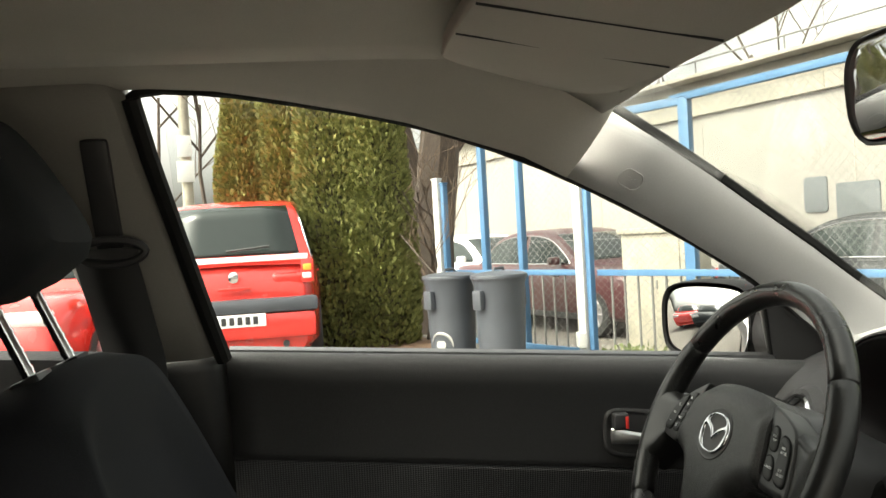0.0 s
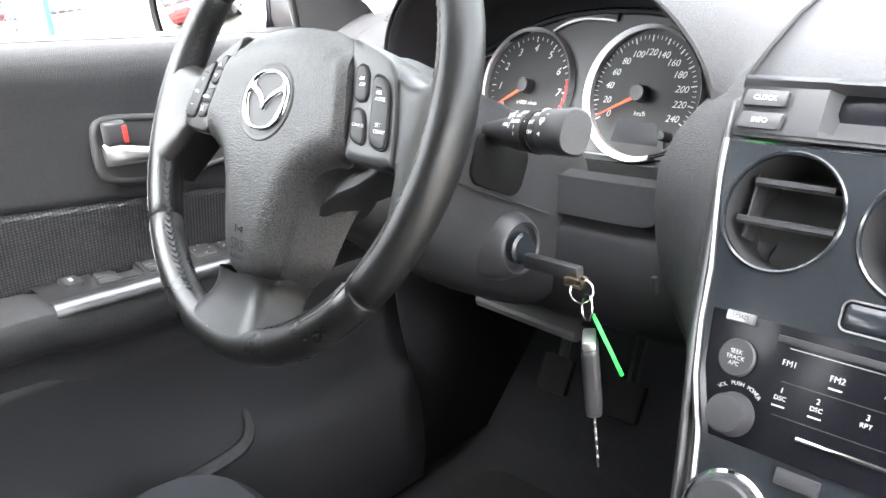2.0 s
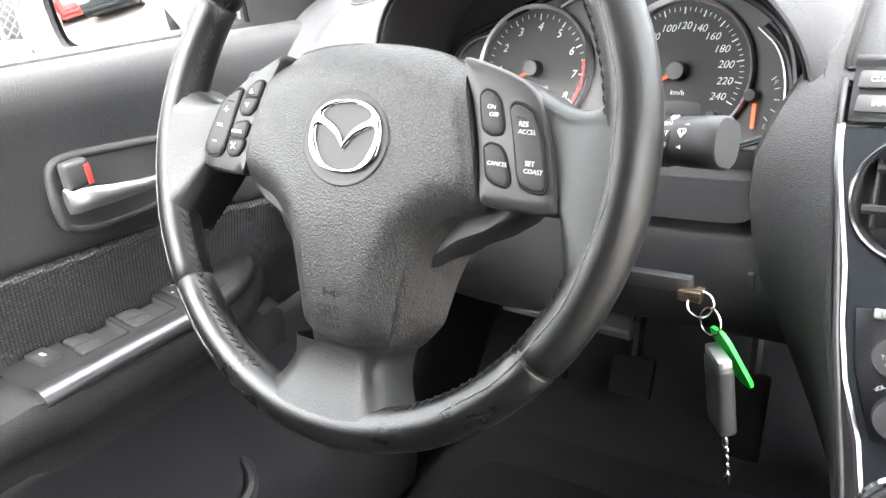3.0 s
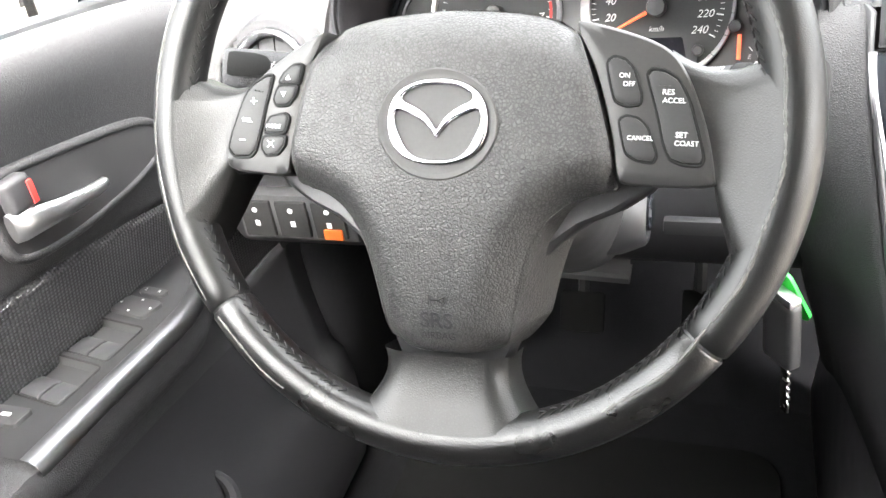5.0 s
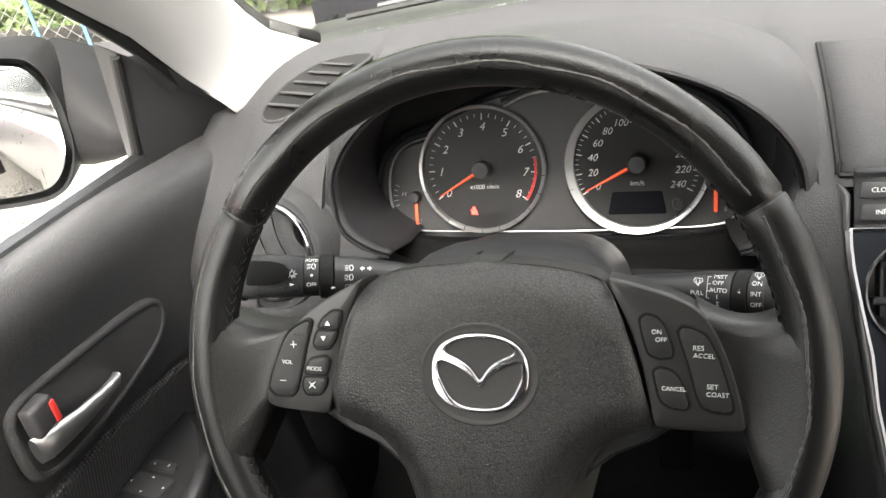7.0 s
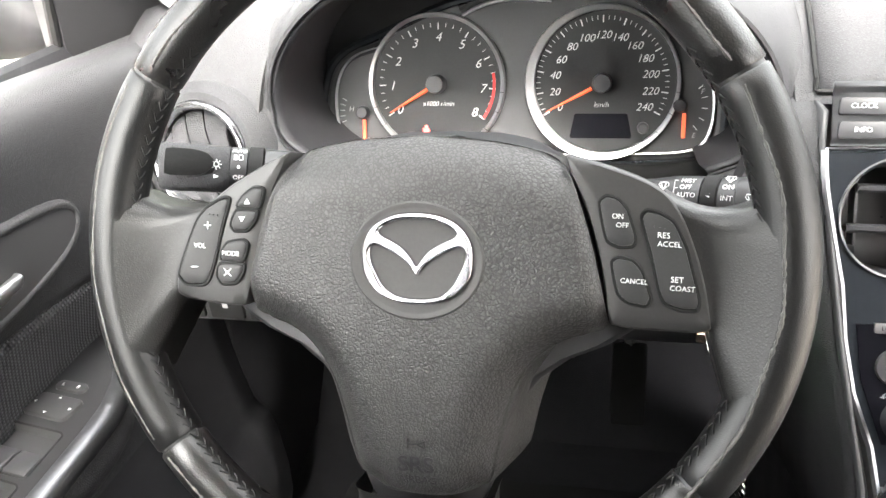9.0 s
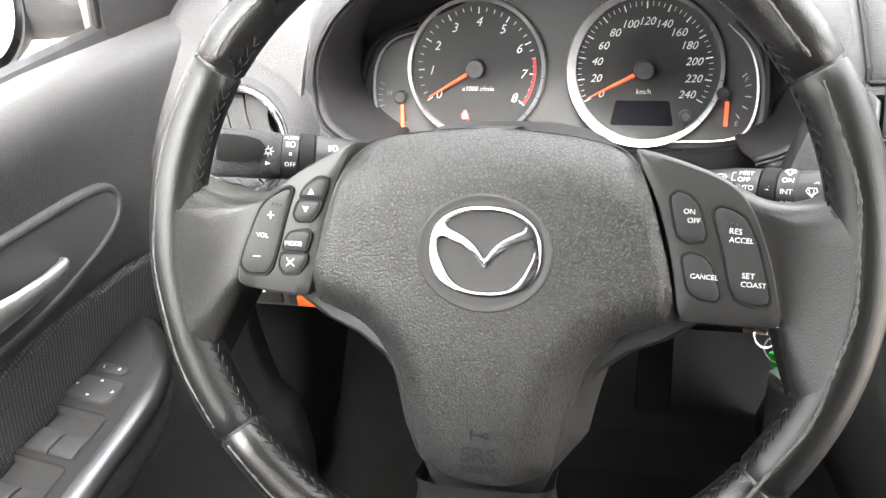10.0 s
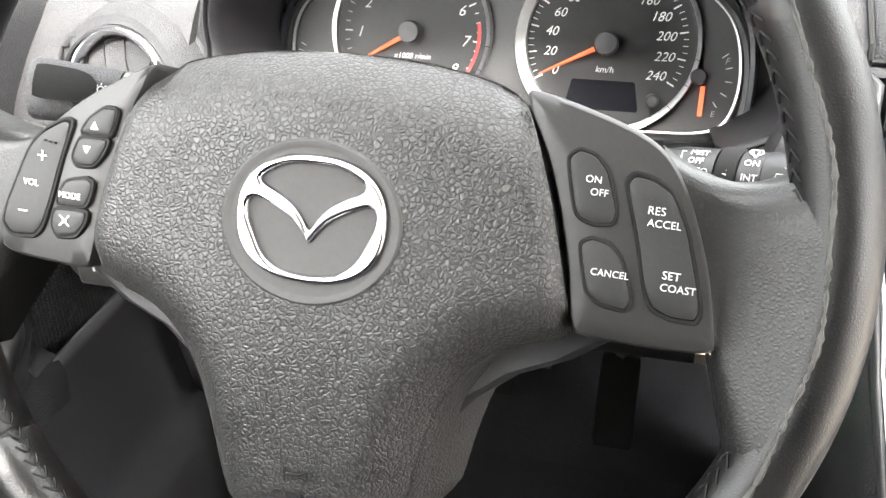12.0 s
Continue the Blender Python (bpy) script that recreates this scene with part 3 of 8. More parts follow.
def spoke(inner, deg0, deg1, z0, pinch0, pinch1, label, material=M_LEATHER, nv=14, nu=12):
    """Leather that runs from the inner edge out and up onto the rim between two angles."""
    across = (Vector(inner[-1]) - Vector(inner[0])).normalized()
    rows = []
    for j in range(nv + 1):
        v = j / nv
        a = along(inner, v)
        o = Vector(rim_point(deg0 + (deg1 - deg0) * v, radians(112), 0.985))
        row = []
        for i in range(nu + 1):
            u = i / nu
            b = math.sin(math.pi * u ** 0.9)
            p = Vector((a.x, a.y)).lerp(Vector((o.x, o.y)), u) + across * b * (pinch0 * (1 - v) ** 2 - pinch1 * v * v)
            e = min(v, 1 - v)
            row.append(Vector((p.x, p.y, z0 + (o.z - z0) * u ** 1.4 - 0.0025 * b - 0.006 * max(0, 1 - e / 0.16) ** 2)))
        rows.append(row)
    for at, s, src in ((0, -1, rows[0]), (len(rows) + 1, 1, rows[-1])):
        near = [p + Vector((across.x * 0.0022 * s, across.y * 0.0022 * s, -0.005)) for p in src]
        back = [p + Vector((0, 0, -0.03)) for p in near]
        rows = [back, near] + rows if at == 0 else rows + [near, back]
    bm = bmesh.new()
    grid(bm, rows)
    return part("spoke", bm, material, wheel, label, 60)


spoke([(0.1262, 0.0472), (0.1333, 0.0375), (0.14, 0.0225), (0.1463, 0.003), (0.15, -0.0175), (0.1504, -0.0245)], 11.5, -26, -0.0112, 0.01, 0.012, "leather-wrapped spoke", M_SATINBLACK)
spoke([(-0.1215, 0.0362), (-0.1265, 0.0318), (-0.1312, 0.0262), (-0.1408, 0.0035), (-0.144, -0.0118), (-0.1428, -0.0195)], 170, 204, -0.0112, 0.007, 0.012, "leather-wrapped spoke", M_SATINBLACK)
spoke([(-0.0385, -0.1255), (-0.02, -0.1262), (0.0, -0.1265), (0.02, -0.1262), (0.0385, -0.1255)], 253, 287, -0.0125, 0.007, 0.007, "smooth satin lower spoke", M_SATINBLACK)
bm = bmesh.new()
plate(bm, smooth_loop([(0.14, 0.04), (0.13, -0.025), (0.05, -0.06), (0.035, -0.15), (-0.035, -0.15), (-0.05, -0.06), (-0.13, -0.025), (-0.14, 0.04), (-0.06, 0.062), (0.06, 0.062)], 2), -0.06, -0.03, 0.008)
part("back_cover", bm, M_BLACK, wheel)
bm = bmesh.new()
lathe(bm, [(0.055, -0.1), (0.06, -0.055)], 32)
part("hub_collar", bm, M_BLACK, wheel)

# ---- steering column with stalks (same local axes) ----
column = thing("steering_column", "black plastic steering column shroud with ignition lock", "steering column", WHEEL)


def col_ring(z, w, top, bot, n=36):
    out = []
    for i in range(n):
        a = 2 * math.pi * i / n
        c, s = math.cos(a), math.sin(a)
        x = w * math.copysign(abs(c) ** 0.6, c)
        y = (top if s > 0 else bot) * math.copysign(abs(s) ** 0.65, s)
        out.append((x, y - 0.01, z))
    return out


bm = bmesh.new()
rows = [col_ring(z, w, t, b) for z, w, t, b in ((-0.062, 0.058, 0.055, 0.06), (-0.07, 0.078, 0.08, 0.062), (-0.1, 0.084, 0.09, 0.066), (-0.13, 0.084, 0.09, 0.072), (-0.17, 0.082, 0.088, 0.082), (-0.25, 0.085, 0.086, 0.095), (-0.32, 0.08, 0.08, 0.095))]
vv = grid(bm, rows, True)
bm.faces.new(vv[0])
part("upper_shroud", bm, M_BLACK, column, "soft-sheen black shroud")
bm = bmesh.new()
tube(bm, [(-0.083, -0.012, -0.1), (-0.0865, -0.012, -0.2), (-0.088, -0.012, -0.26)], 0.0012, 5)
tube(bm, [(0.083, -0.012, -0.1), (0.0865, -0.012, -0.2), (0.088, -0.012, -0.26)], 0.0012, 5)
part("shroud_joint", bm, M_BLACK, column)
LOCK = Matrix.Translation((0.086, -0.049, -0.225)) @ Matrix.Rotation(radians(90), 4, "Y")
bm = bmesh.new()
lathe(bm, [(0.04, -0.05), (0.034, -0.01), (0.0265, 0.008), (0.0235, 0.0105), (0.0215, 0.009), (0.0205, 0.004)], 36, LOCK)
lock = part("ignition_lock", bm, M_SOFTBLACK, column, "round ignition lock boss")
bm = bmesh.new()
lathe(bm, [(0.0145, -0.005), (0.0145, 0.0115), (0.012, 0.0135), (0.006, 0.0135)], 28, LOCK)
part("lock_barrel", bm, M_GLOSS, lock, "dark glossy lock barrel")
bm = bmesh.new()
plate(bm, rrect(0.066, 0.046, 0.014, 6), -0.012, 0.004, 0.002, Matrix.Translation((0.083, 0.015, -0.182)) @ Matrix.Rotation(radians(90), 4, "Y"))
part("stalk_boot", bm, M_PEDAL, column, "black rubber boot of the wiper stalk")


def stalk(k, name, label, tip, root, knob=None):
    """An indicator or wiper stalk from the shroud to its knob."""
    ob = thing(name, label, "control stalk", WHEEL)
    a, b = Vector(root), Vector(tip)
    d = (b - a).normalized()
    L = (b - a).length
    m = Matrix.Translation(a) @ d.to_track_quat("Z", "Y").to_matrix().to_4x4()
    bm = bmesh.new()
    lathe(bm, [(0.008, 0), (0.0085, L * 0.12), (0.0135, L * (k - 0.2)), (0.0155, L * (k - 0.12)), (0.0158, L * (k - 0.005))], 28, m)
    part("stem", bm, M_BLACK, ob)
    bm = bmesh.new()
    n = 44
    rows = []
    for z, r in ((L * k, 0.0152), (L * (k + 0.005), 0.0166), (L * (k + 0.06), 0.0166), (L * (k + 0.065), 0.0152)):
        rows.append([m @ Vector(((r + (0.0004 if i % 2 and r > 0.016 else 0)) * math.cos(2 * math.pi * i / n), (r + (0.0004 if i % 2 and r > 0.016 else 0)) * math.sin(2 * math.pi * i / n), z)) for i in range(n)])
    grid(bm, rows, True)
    part("ribbed_ring", bm, M_RUBBER, ob)
    bm = bmesh.new()
    lathe(bm, [(0.0154, L * (k + 0.068)), (0.0158, L * (k + 0.075)), (0.0158, L * (k + 0.135))], 28, m)
    part("switch_ring", bm, M_BLACK, ob)
    bm = bmesh.new()
    rows = []
    for z, w, h in ((L * (k + 0.138), 0.0155, 0.0155), (L * (k + 0.145), 0.0162, 0.0157), (L * 0.93, 0.0168, 0.0147), (L * 0.985, 0.017, 0.0135), (L, 0.0155, 0.012)):
        rows.append([m @ Vector((w * math.copysign(abs(math.cos(t)) ** 0.75, math.cos(t)), h * math.copysign(abs(math.sin(t)) ** 0.75, math.sin(t)), z)) for t in (2 * math.pi * i / 28 for i in range(28))])
    vv = grid(bm, rows, True)
    bm.faces.new(vv[-1])
    part("knob", bm, knob or M_BLACK, ob, "rounded end knob")
    return ob, a, d, L


ls, la, ld, LL = stalk(0.575, "light_stalk", "black light and indicator stalk with white symbols", (-0.21, 0.055, -0.107), (-0.055, 0.047, -0.165), M_DASH)
rs, ra, rd, RL = stalk(0.65, "wiper_stalk", "black wiper stalk with white lettering", (0.208, 0.037, -0.116), (0.062, 0.039, -0.172))


def on_stalk(ob, a, d, L, share, up, text, size, rev=False, mt=None):
    """Print on the stalk's face that looks to the driver."""
    z = Vector((0, 0.25, 1))
    x = (-d if rev else d)
    z = (z - x * z.dot(x)).normalized()
    y = z.cross(x)
    p = a + d * (L * share) + y * up + z * (math.sqrt(max(1e-6, 0.0162 ** 2 - up ** 2)) + 0.0004)
    zz = (z * 0.0162 + y * up * 0.9).normalized()
    yy = zz.cross(x)
    m = Matrix((x.to_4d(), yy.to_4d(), zz.to_4d(), (0, 0, 0, 1))).transposed()
    for r in range(3):
        m[r][3] = p[r]
    m[3][0] = m[3][1] = m[3][2] = 0
    return words("printed_letters", text, size, m, mt or M_WHITE, ob)


for share, up, t, s in ((0.5, -0.003, "PULL", 0.0042), (0.595, 0.0095, "MIST", 0.0044), (0.59, 0.0048, "OFF", 0.0044), (0.595, -0.0005, "AUTO", 0.0044), (0.59, -0.005, "1", 0.0044), (0.59, -0.0095, "2", 0.0042), (0.757, 0.006, "ON", 0.0046), (0.757, -0.0015, "INT", 0.0046), (0.757, -0.0085, "OFF", 0.0044), (0.84, 0.006, "REAR", 0.0044)):
    on_stalk(rs, ra, rd, RL, share, up, t, s)
for share, up, t, s in ((0.675, 0.0105, "AUTO", 0.0036), (0.675, -0.0085, "OFF", 0.0044), (0.5, -0.0095, "OFF", 0.0042)):
    on_stalk(ls, la, ld, LL, share, up, t, s, True)


# dark sheet on the light stalk's knob, for the shade in its thumb recess
zf = Vector((0, 0.25, 1))
zf = (zf - ld * zf.dot(ld)).normalized()
yf = ld.cross(zf)
bm = bmesh.new()
rows = []
for i in range(9):
    f = i / 8
    half_ = radians(31) * math.sqrt(max(0.04, 1 - (1 - f) ** 4)) * (1 if i < 8 else 0.9)
    rows.append([la + ld * (LL * (0.775 + 0.195 * f)) + (zf * math.cos(t) + yf * math.sin(t)) * 0.0186 for t in [half_ * (-1 + 0.25 * k) for k in range(9)]])
grid(bm, rows)
part("thumb_shade", bm, M_PEDAL, ls, "dark sheet in place of the shade in the thumb recess")


def stalk_mark(ob, a, d, L, share, up, rev, build):
    z = Vector((0, 0.25, 1))
    x = (-d if rev else d)
    z = (z - x * z.dot(x)).normalized()
    y = z.cross(x)
    p = a + d * (L * share) + y * up + z * (math.sqrt(max(1e-6, 0.0162 ** 2 - up ** 2)) + 0.0004)
    zz = (z * 0.0162 + y * up * 0.9).normalized()
    yy = zz.cross(x)
    m = Matrix((x.to_4d(), yy.to_4d(), zz.to_4d(), (0, 0, 0, 1))).transposed()
    for r in range(3):
        m[r][3] = p[r]
    m[3][0] = m[3][1] = m[3][2] = 0
    bm = bmesh.new()
    build(bm)
    bmesh.ops.transform(bm, matrix=m, verts=bm.verts)
    part("printed_mark", bm, M_WHITE, ob)


def lamp_mark(bm):
    tube(bm, [(0.0018 * math.cos(t), 0.0018 * math.sin(t), 0) for t in (2 * math.pi * k / 10 for k in range(10))], 0.0003, 4, True)
    for k in range(8):
        t = 2 * math.pi * k / 8
        tube(bm, [(0.0025 * math.cos(t), 0.0025 * math.sin(t), 0), (0.0036 * math.cos(t), 0.0036 * math.sin(t), 0)], 0.0003, 4)


def beam_mark(bm):
    tube(bm, smooth_loop([(0, -0.0024, 0), (0.0026, -0.0018, 0), (0.0026, 0.0018, 0), (0, 0.0024, 0)], 1), 0.0003, 4, True)
    for k in (-0.0018, -0.0006, 0.0006, 0.0018):
        tube(bm, [(-0.001, k, 0), (-0.0036, k - 0.0003, 0)], 0.00025, 4)


def arrows_mark(bm):
    for s in (-1, 1):
        plate(bm, [(s * 0.001, 0.0007), (s * 0.0025, 0.0007), (s * 0.0025, 0.002), (s * 0.0046, 0), (s * 0.0025, -0.002), (s * 0.0025, -0.0007), (s * 0.001, -0.0007)], -0.0002, 0.0002)


def dot_mark(bm):
    lathe(bm, [(0.0011, -0.0002), (0.0011, 0.0002)], 12)


def tri_mark(bm):
    plate(bm, [(-0.0016, 0.0013), (-0.0016, -0.0013), (0.0018, 0)], -0.0002, 0.0002)


def left_mark(bm):
    plate(bm, [(0.0016, 0.0014), (0.0016, -0.0014), (-0.0018, 0)], -0.0002, 0.0002)


def wiper_mark(bm):
    tube(bm, [(-0.0032, 0.0012, 0), (-0.0026, 0.0032, 0), (0.0026, 0.0032, 0), (0.0032, 0.0012, 0), (0.0012, -0.0008, 0), (-0.0012, -0.0008, 0)], 0.0003, 4, True)
    tube(bm, [(0, -0.0024, 0), (-0.0018, 0.0022, 0)], 0.0003, 4)
    tube(bm, [(0.0006, -0.0024, 0), (0.0012, 0.0022, 0)], 0.0003, 4)


def bars_mark(bm):
    for k in (0.0085, 0.0035, -0.0015, -0.0065):
        tube(bm, [(0, k, 0), (0.0022, k, 0)], 0.0002, 4)
    tube(bm, [(0, 0.0085, 0), (0, -0.0065, 0)], 0.0002, 4)


for sh, up, f in ((0.765, -0.0005, lamp_mark), (0.675, 0.0055, beam_mark), (0.675, -0.0015, dot_mark), (0.765, -0.0085, tri_mark), (0.575, -0.0105, tri_mark), (0.425, 0.004, arrows_mark), (0.5, 0.0045, beam_mark), (0.5, -0.003, beam_mark)):
    stalk_mark(ls, la, ld, LL, sh, up, True, f)
for sh, up, f in ((0.5, 0.0045, wiper_mark), (0.68, 0.0, left_mark), (0.757, 0.0115, wiper_mark), (0.85, -0.0015, wiper_mark), (0.545, 0.0005, bars_mark), (0.84, -0.0095, left_mark)):
    stalk_mark(rs, ra, rd, RL, sh, up, False, f)

# ---- key bunch in the ignition ----
keys = thing("key_bunch", "car key in the ignition with ring, folding fob and green tag", "keys")
bm = bmesh.new()
box(bm, (-0.232, 0.17, 0.7685), (0.06, 0.010, 0.013), 0.003, None)
part("key_head", bm, M_BLACK, keys, "black plastic key head")
bm = bmesh.new()
box(bm, (-0.2, 0.162, 0.7655), (0.018, 0.0125, 0.0085), 0.0015)
part("key_clasp", bm, M_BRASS, keys, "brassy metal clasp")


def loop(c, r, nrm, thick=0.0009):
    bm = bmesh.new()
    q = Vector(nrm).to_track_quat("Z", "Y").to_matrix()
    tube(bm, [Vector(c) + q @ Vector((r * math.cos(t), r * math.sin(t), 0)) for t in (2 * math.pi * k / 22 for k in range(22))], thick, 6, True)
    return bm


part("split_ring", loop((-0.192, 0.158, 0.760), 0.0095, (0.35, -0.9, 0.5)), M_STEEL, keys)
part("split_ring", loop((-0.183, 0.153, 0.750), 0.0105, (-0.5, -0.85, 0.15)), M_STEEL, keys)
TILTF = Matrix.Translation((-0.172, 0.143, 0.692)) @ Matrix.Rotation(radians(-3), 4, "Y") @ Matrix.Rotation(radians(-53), 4, "Z")
bm = boxm((0, 0, 0.004), (0.032, 0.0135, 0.06), 0.005, TILTF, 3)
part("remote_fob", bm, M_BLACK, keys, "black folding remote fob")
bm = boxm((0, 0, 0.036), (0.03, 0.0105, 0.008), 0.002, TILTF)
part("fob_cap", bm, M_SATIN, keys)
bm = boxm((0.004, 0, -0.05), (0.008, 0.0022, 0.05), 0.0006, TILTF)
for k in range(5):
    box(bm, (0.0085, 0, -0.034 - 0.008 * k), (0.003, 0.0022, 0.004), 0.0004, TILTF)
part("key_blade", bm, M_STEEL, keys, "notched steel key blade")
tag_n = Vector((0.588, 0.668, 0.354)).normalized()
tag_up = Vector((-0.4, -0.13, 0.91))
tag_up = (tag_up - tag_n * tag_up.dot(tag_n)).normalized()
tag_x = tag_up.cross(tag_n)
TAGM = Matrix((tag_x.to_4d(), tag_up.to_4d(), tag_n.to_4d(), (0, 0, 0, 1))).transposed()
TAGM[3][0] = TAGM[3][1] = TAGM[3][2] = 0
TAGM = Matrix.Translation((-0.169, 0.160, 0.7185)) @ TAGM
bm = bmesh.new()
plate(bm, rrect(0.026, 0.054, 0.009, 5), -0.0016, 0.0016, 0.0008, TAGM)
part("key_tag", bm, M_GREEN, keys, "bright green plastic tag")

# ---- dashboard ----
GAUGE = pose(-0.364, 0.38, 0.875, 70, 0, 0)
dash = thing("dashboard", "dark charcoal grained plastic dashboard with hooded instruments", "dashboard")


def screen_y(x):
    """Where the dash meets the windscreen."""
    return 0.70 - 0.42 * max(0.0, abs(x - 0.03) - 0.15) ** 2 - 0.06 * abs(x - 0.03)


# broad upper sheet: from the windscreen to the brow, then down the face
def face_line(x):
    behind = sstep(-0.574, -0.566, x) * (1 - sstep(-0.165, -0.145, x))
    left = 1 - sstep(-0.62, -0.5, x)
    c = 0.967 + 0.002 * left
    base = [(screen_y(x) + 0.05, 0.955), (screen_y(x), 0.972), (0.5 * screen_y(x) + 0.21, c + 0.004), (0.43, c), (0.37, 0.948 + 0.009 * left), (0.322, 0.926 + 0.014 * left), (0.292, 0.908 + 0.014 * left), (0.272, 0.892 + 0.005 * left), (0.258, 0.874), (0.242, 0.845), (0.232, 0.81), (0.226, 0.78)]
    back = [(screen_y(x) + 0.05, 0.955), (screen_y(x), 0.972), (0.56, 0.969), (0.5, 0.966), (0.47, 0.96), (0.46, 0.952), (0.455, 0.94), (0.45, 0.92), (0.445, 0.88), (0.44, 0.84), (0.43, 0.8), (0.42, 0.77)]
    mid = sstep(-0.124, -0.119, x) * (1 - sstep(0.187, 0.192, x))
    low = 0.03 * sstep(-0.2, -0.172, x) * (1 - sstep(0.18, 0.2, x))
    base = [(y + 0.12 * mid * (z < 0.885) + low * (z < 0.86), z) for y, z in base]
    return [(x, a[0] * (1 - behind) + b[0] * behind, a[1] * (1 - behind) + b[1] * behind) for a, b in zip(base, back)]


xs = [-0.715, -0.7, -0.68, -0.66, -0.64, -0.62, -0.605, -0.59, -0.58, -0.574, -0.57, -0.566, -0.54, -0.48, -0.4, -0.32, -0.25, -0.2, -0.18, -0.172, -0.165, -0.158, -0.15, -0.14, -0.128, -0.124, -0.119, -0.08, 0.0, 0.1, 0.187, 0.192, 0.3, 0.45, 0.6, 0.7, 0.78]
SIDEVENT = pose(-0.63, 0.253, 0.859, 70, 0, -9)


def vent_hole(bm):
    """Opens a panel where the side vent's barrel goes through it."""
    inv = SIDEVENT.inverted()
    gone = []
    for v in bm.verts:
        p = inv @ v.co
        if math.hypot(p.x, p.y) < 0.051 and abs(p.z) < 0.06:
            gone.append(v)
    bmesh.ops.delete(bm, geom=gone, context="VERTS")


xs = sorted(set(xs + [-0.69 + 0.006 * i for i in range(21)]))
bm = bmesh.new()
grid(bm, [smooth_line(face_line(x), 2) for x in xs])
vent_hole(bm)
part("dash_skin", bm, M_DASH, dash, "grained soft dashboard skin", solid=0.006)

# hood over the instruments
HX, HZ = -0.357, 0.891


def arch(t, w, top, bot):
    """The hood's outline; t runs from the lower left over the top to the lower right."""
    a = radians(269.9 - 359.8 * t)
    c, s = math.cos(a), math.sin(a)
    x = w * math.copysign(abs(c) ** 0.97, c)
    z = (top if s > 0 else bot) * math.copysign(abs(s) ** (1.03 if s > 0 else 0.7), s)
    return x, z


def face_y(z):
    """How far back the dash's face lies at a height."""
    return float(np.interp(z, (0.78, 0.81, 0.845, 0.874, 0.892, 0.908, 0.926), (0.244, 0.244, 0.246, 0.258, 0.272, 0.292, 0.322)))


def hood_row(y, w, top, bot, up, down, n=96):
    out = []
    for i in range(n + 1):
        x, z = arch(i / n, w, top, bot)
        out.append((HX + x, y + (up if z > 0 else down) * z, HZ + z))
    return out


def dash_top(x, y):
    """Height of the dash's upper sheet."""
    line = [(q[1], q[2]) for q in smooth_line(face_line(x), 2) if q[1] > 0.262][::-1]
    return float(np.interp(y, [q[0] for q in line], [q[1] for q in line]))


def hood_sheet(lip, shares):
    """The hood's upper side: from the lip it domes over and runs out tangent to the dash."""
    ends = []
    for i, (x, y, z) in enumerate(lip):
        a = radians(269.9 - 359.8 * i / (len(lip) - 1))
        c, s_ = math.cos(a), math.sin(a)
        if s_ > 0:
            ex = HX + 0.2285 * math.copysign(abs(c) ** 0.55, c)
            ey = 0.292 + 0.29 * s_ ** 0.9
            ends.append((ex, ey, dash_top(max(-0.64, ex), ey) - 0.003))
        else:
            low = sstep(0.0, -0.35, s_)
            ends.append((HX + math.copysign(0.2285 - 0.008 * low, c) * (1 if abs(c) > 0.3 else abs(c) / 0.3), face_y(z) + 0.002 + 0.004 * low, z + 0.012 * (1 - low)))
    rows = []
    for f in shares:
        g = f * f * (3 - 2 * f)
        row = []
        for i, (p, e) in enumerate(zip(lip, ends)):
            top = max(0.0, math.sin(radians(269.9 - 359.8 * i / (len(lip) - 1))))
            row.append((p[0] + (e[0] - p[0]) * f ** 0.9, p[1] + (e[1] - p[1]) * f, p[2] + (e[2] - p[2]) * g + top * 0.0075 * math.sin(math.pi * min(1.0, f * 1.6)) ** 0.8))
        rows.append(row)
    return rows


bm = bmesh.new()
lip_line = hood_row(0.279, 0.2095, 0.1395, 0.0615, -0.165, 0.38)
# the arch stands open at the bottom, over the column
grid(bm, [r[13:-13] for r in [hood_row(0.281, 0.206, 0.135, 0.06, -0.16, 0.4), hood_row(0.278, 0.2068, 0.1368, 0.06, -0.168, 0.4)] + hood_sheet(lip_line, (0.0, 0.02, 0.05, 0.1, 0.16, 0.24, 0.33, 0.43, 0.54, 0.65, 0.76, 0.86, 0.94, 1.0))])
part("instrument_hood", bm, M_DASH, dash, "arched grained instrument hood", solid=0.003)
bm = bmesh.new()
grid(bm, [hood_row(*r)[13:-13] for r in ((0.43, 0.2, 0.092, 0.106, 0.36, 0.36), (0.40, 0.2, 0.106, 0.102, 0.3, 0.36), (0.34, 0.2025, 0.12, 0.088, 0.08, 0.3), (0.295, 0.205, 0.131, 0.066, -0.1, 0.35), (0.2815, 0.206, 0.135, 0.06, -0.16, 0.4))])
part("hood_liner", bm, M_KNEE, dash, "matt black inner side of the hood", solid=0.003)
bm = bmesh.new()
plate(bm, rrect(0.43, 0.2, 0.06, 6), -0.03, -0.012, 0.004, GAUGE @ Matrix.Translation((0, 0.004, 0)))
part("hood_back", bm, M_SOFTBLACK, dash)
# tray sheet made near black; the hood's shade is put into its colour
bm = bmesh.new()
grid(bm, [[(HX + 0.178 * u, y + 0.004 * u ** 4, z + 0.012 * abs(u) ** 5) for y, z in ((0.356, 0.8065), (0.35, 0.8085), (0.343, 0.8105), (0.338, 0.808), (0.334, 0.8), (0.328, 0.79), (0.31, 0.782), (0.27, 0.78))] for u in [k / 12 - 1 for k in range(25)]])
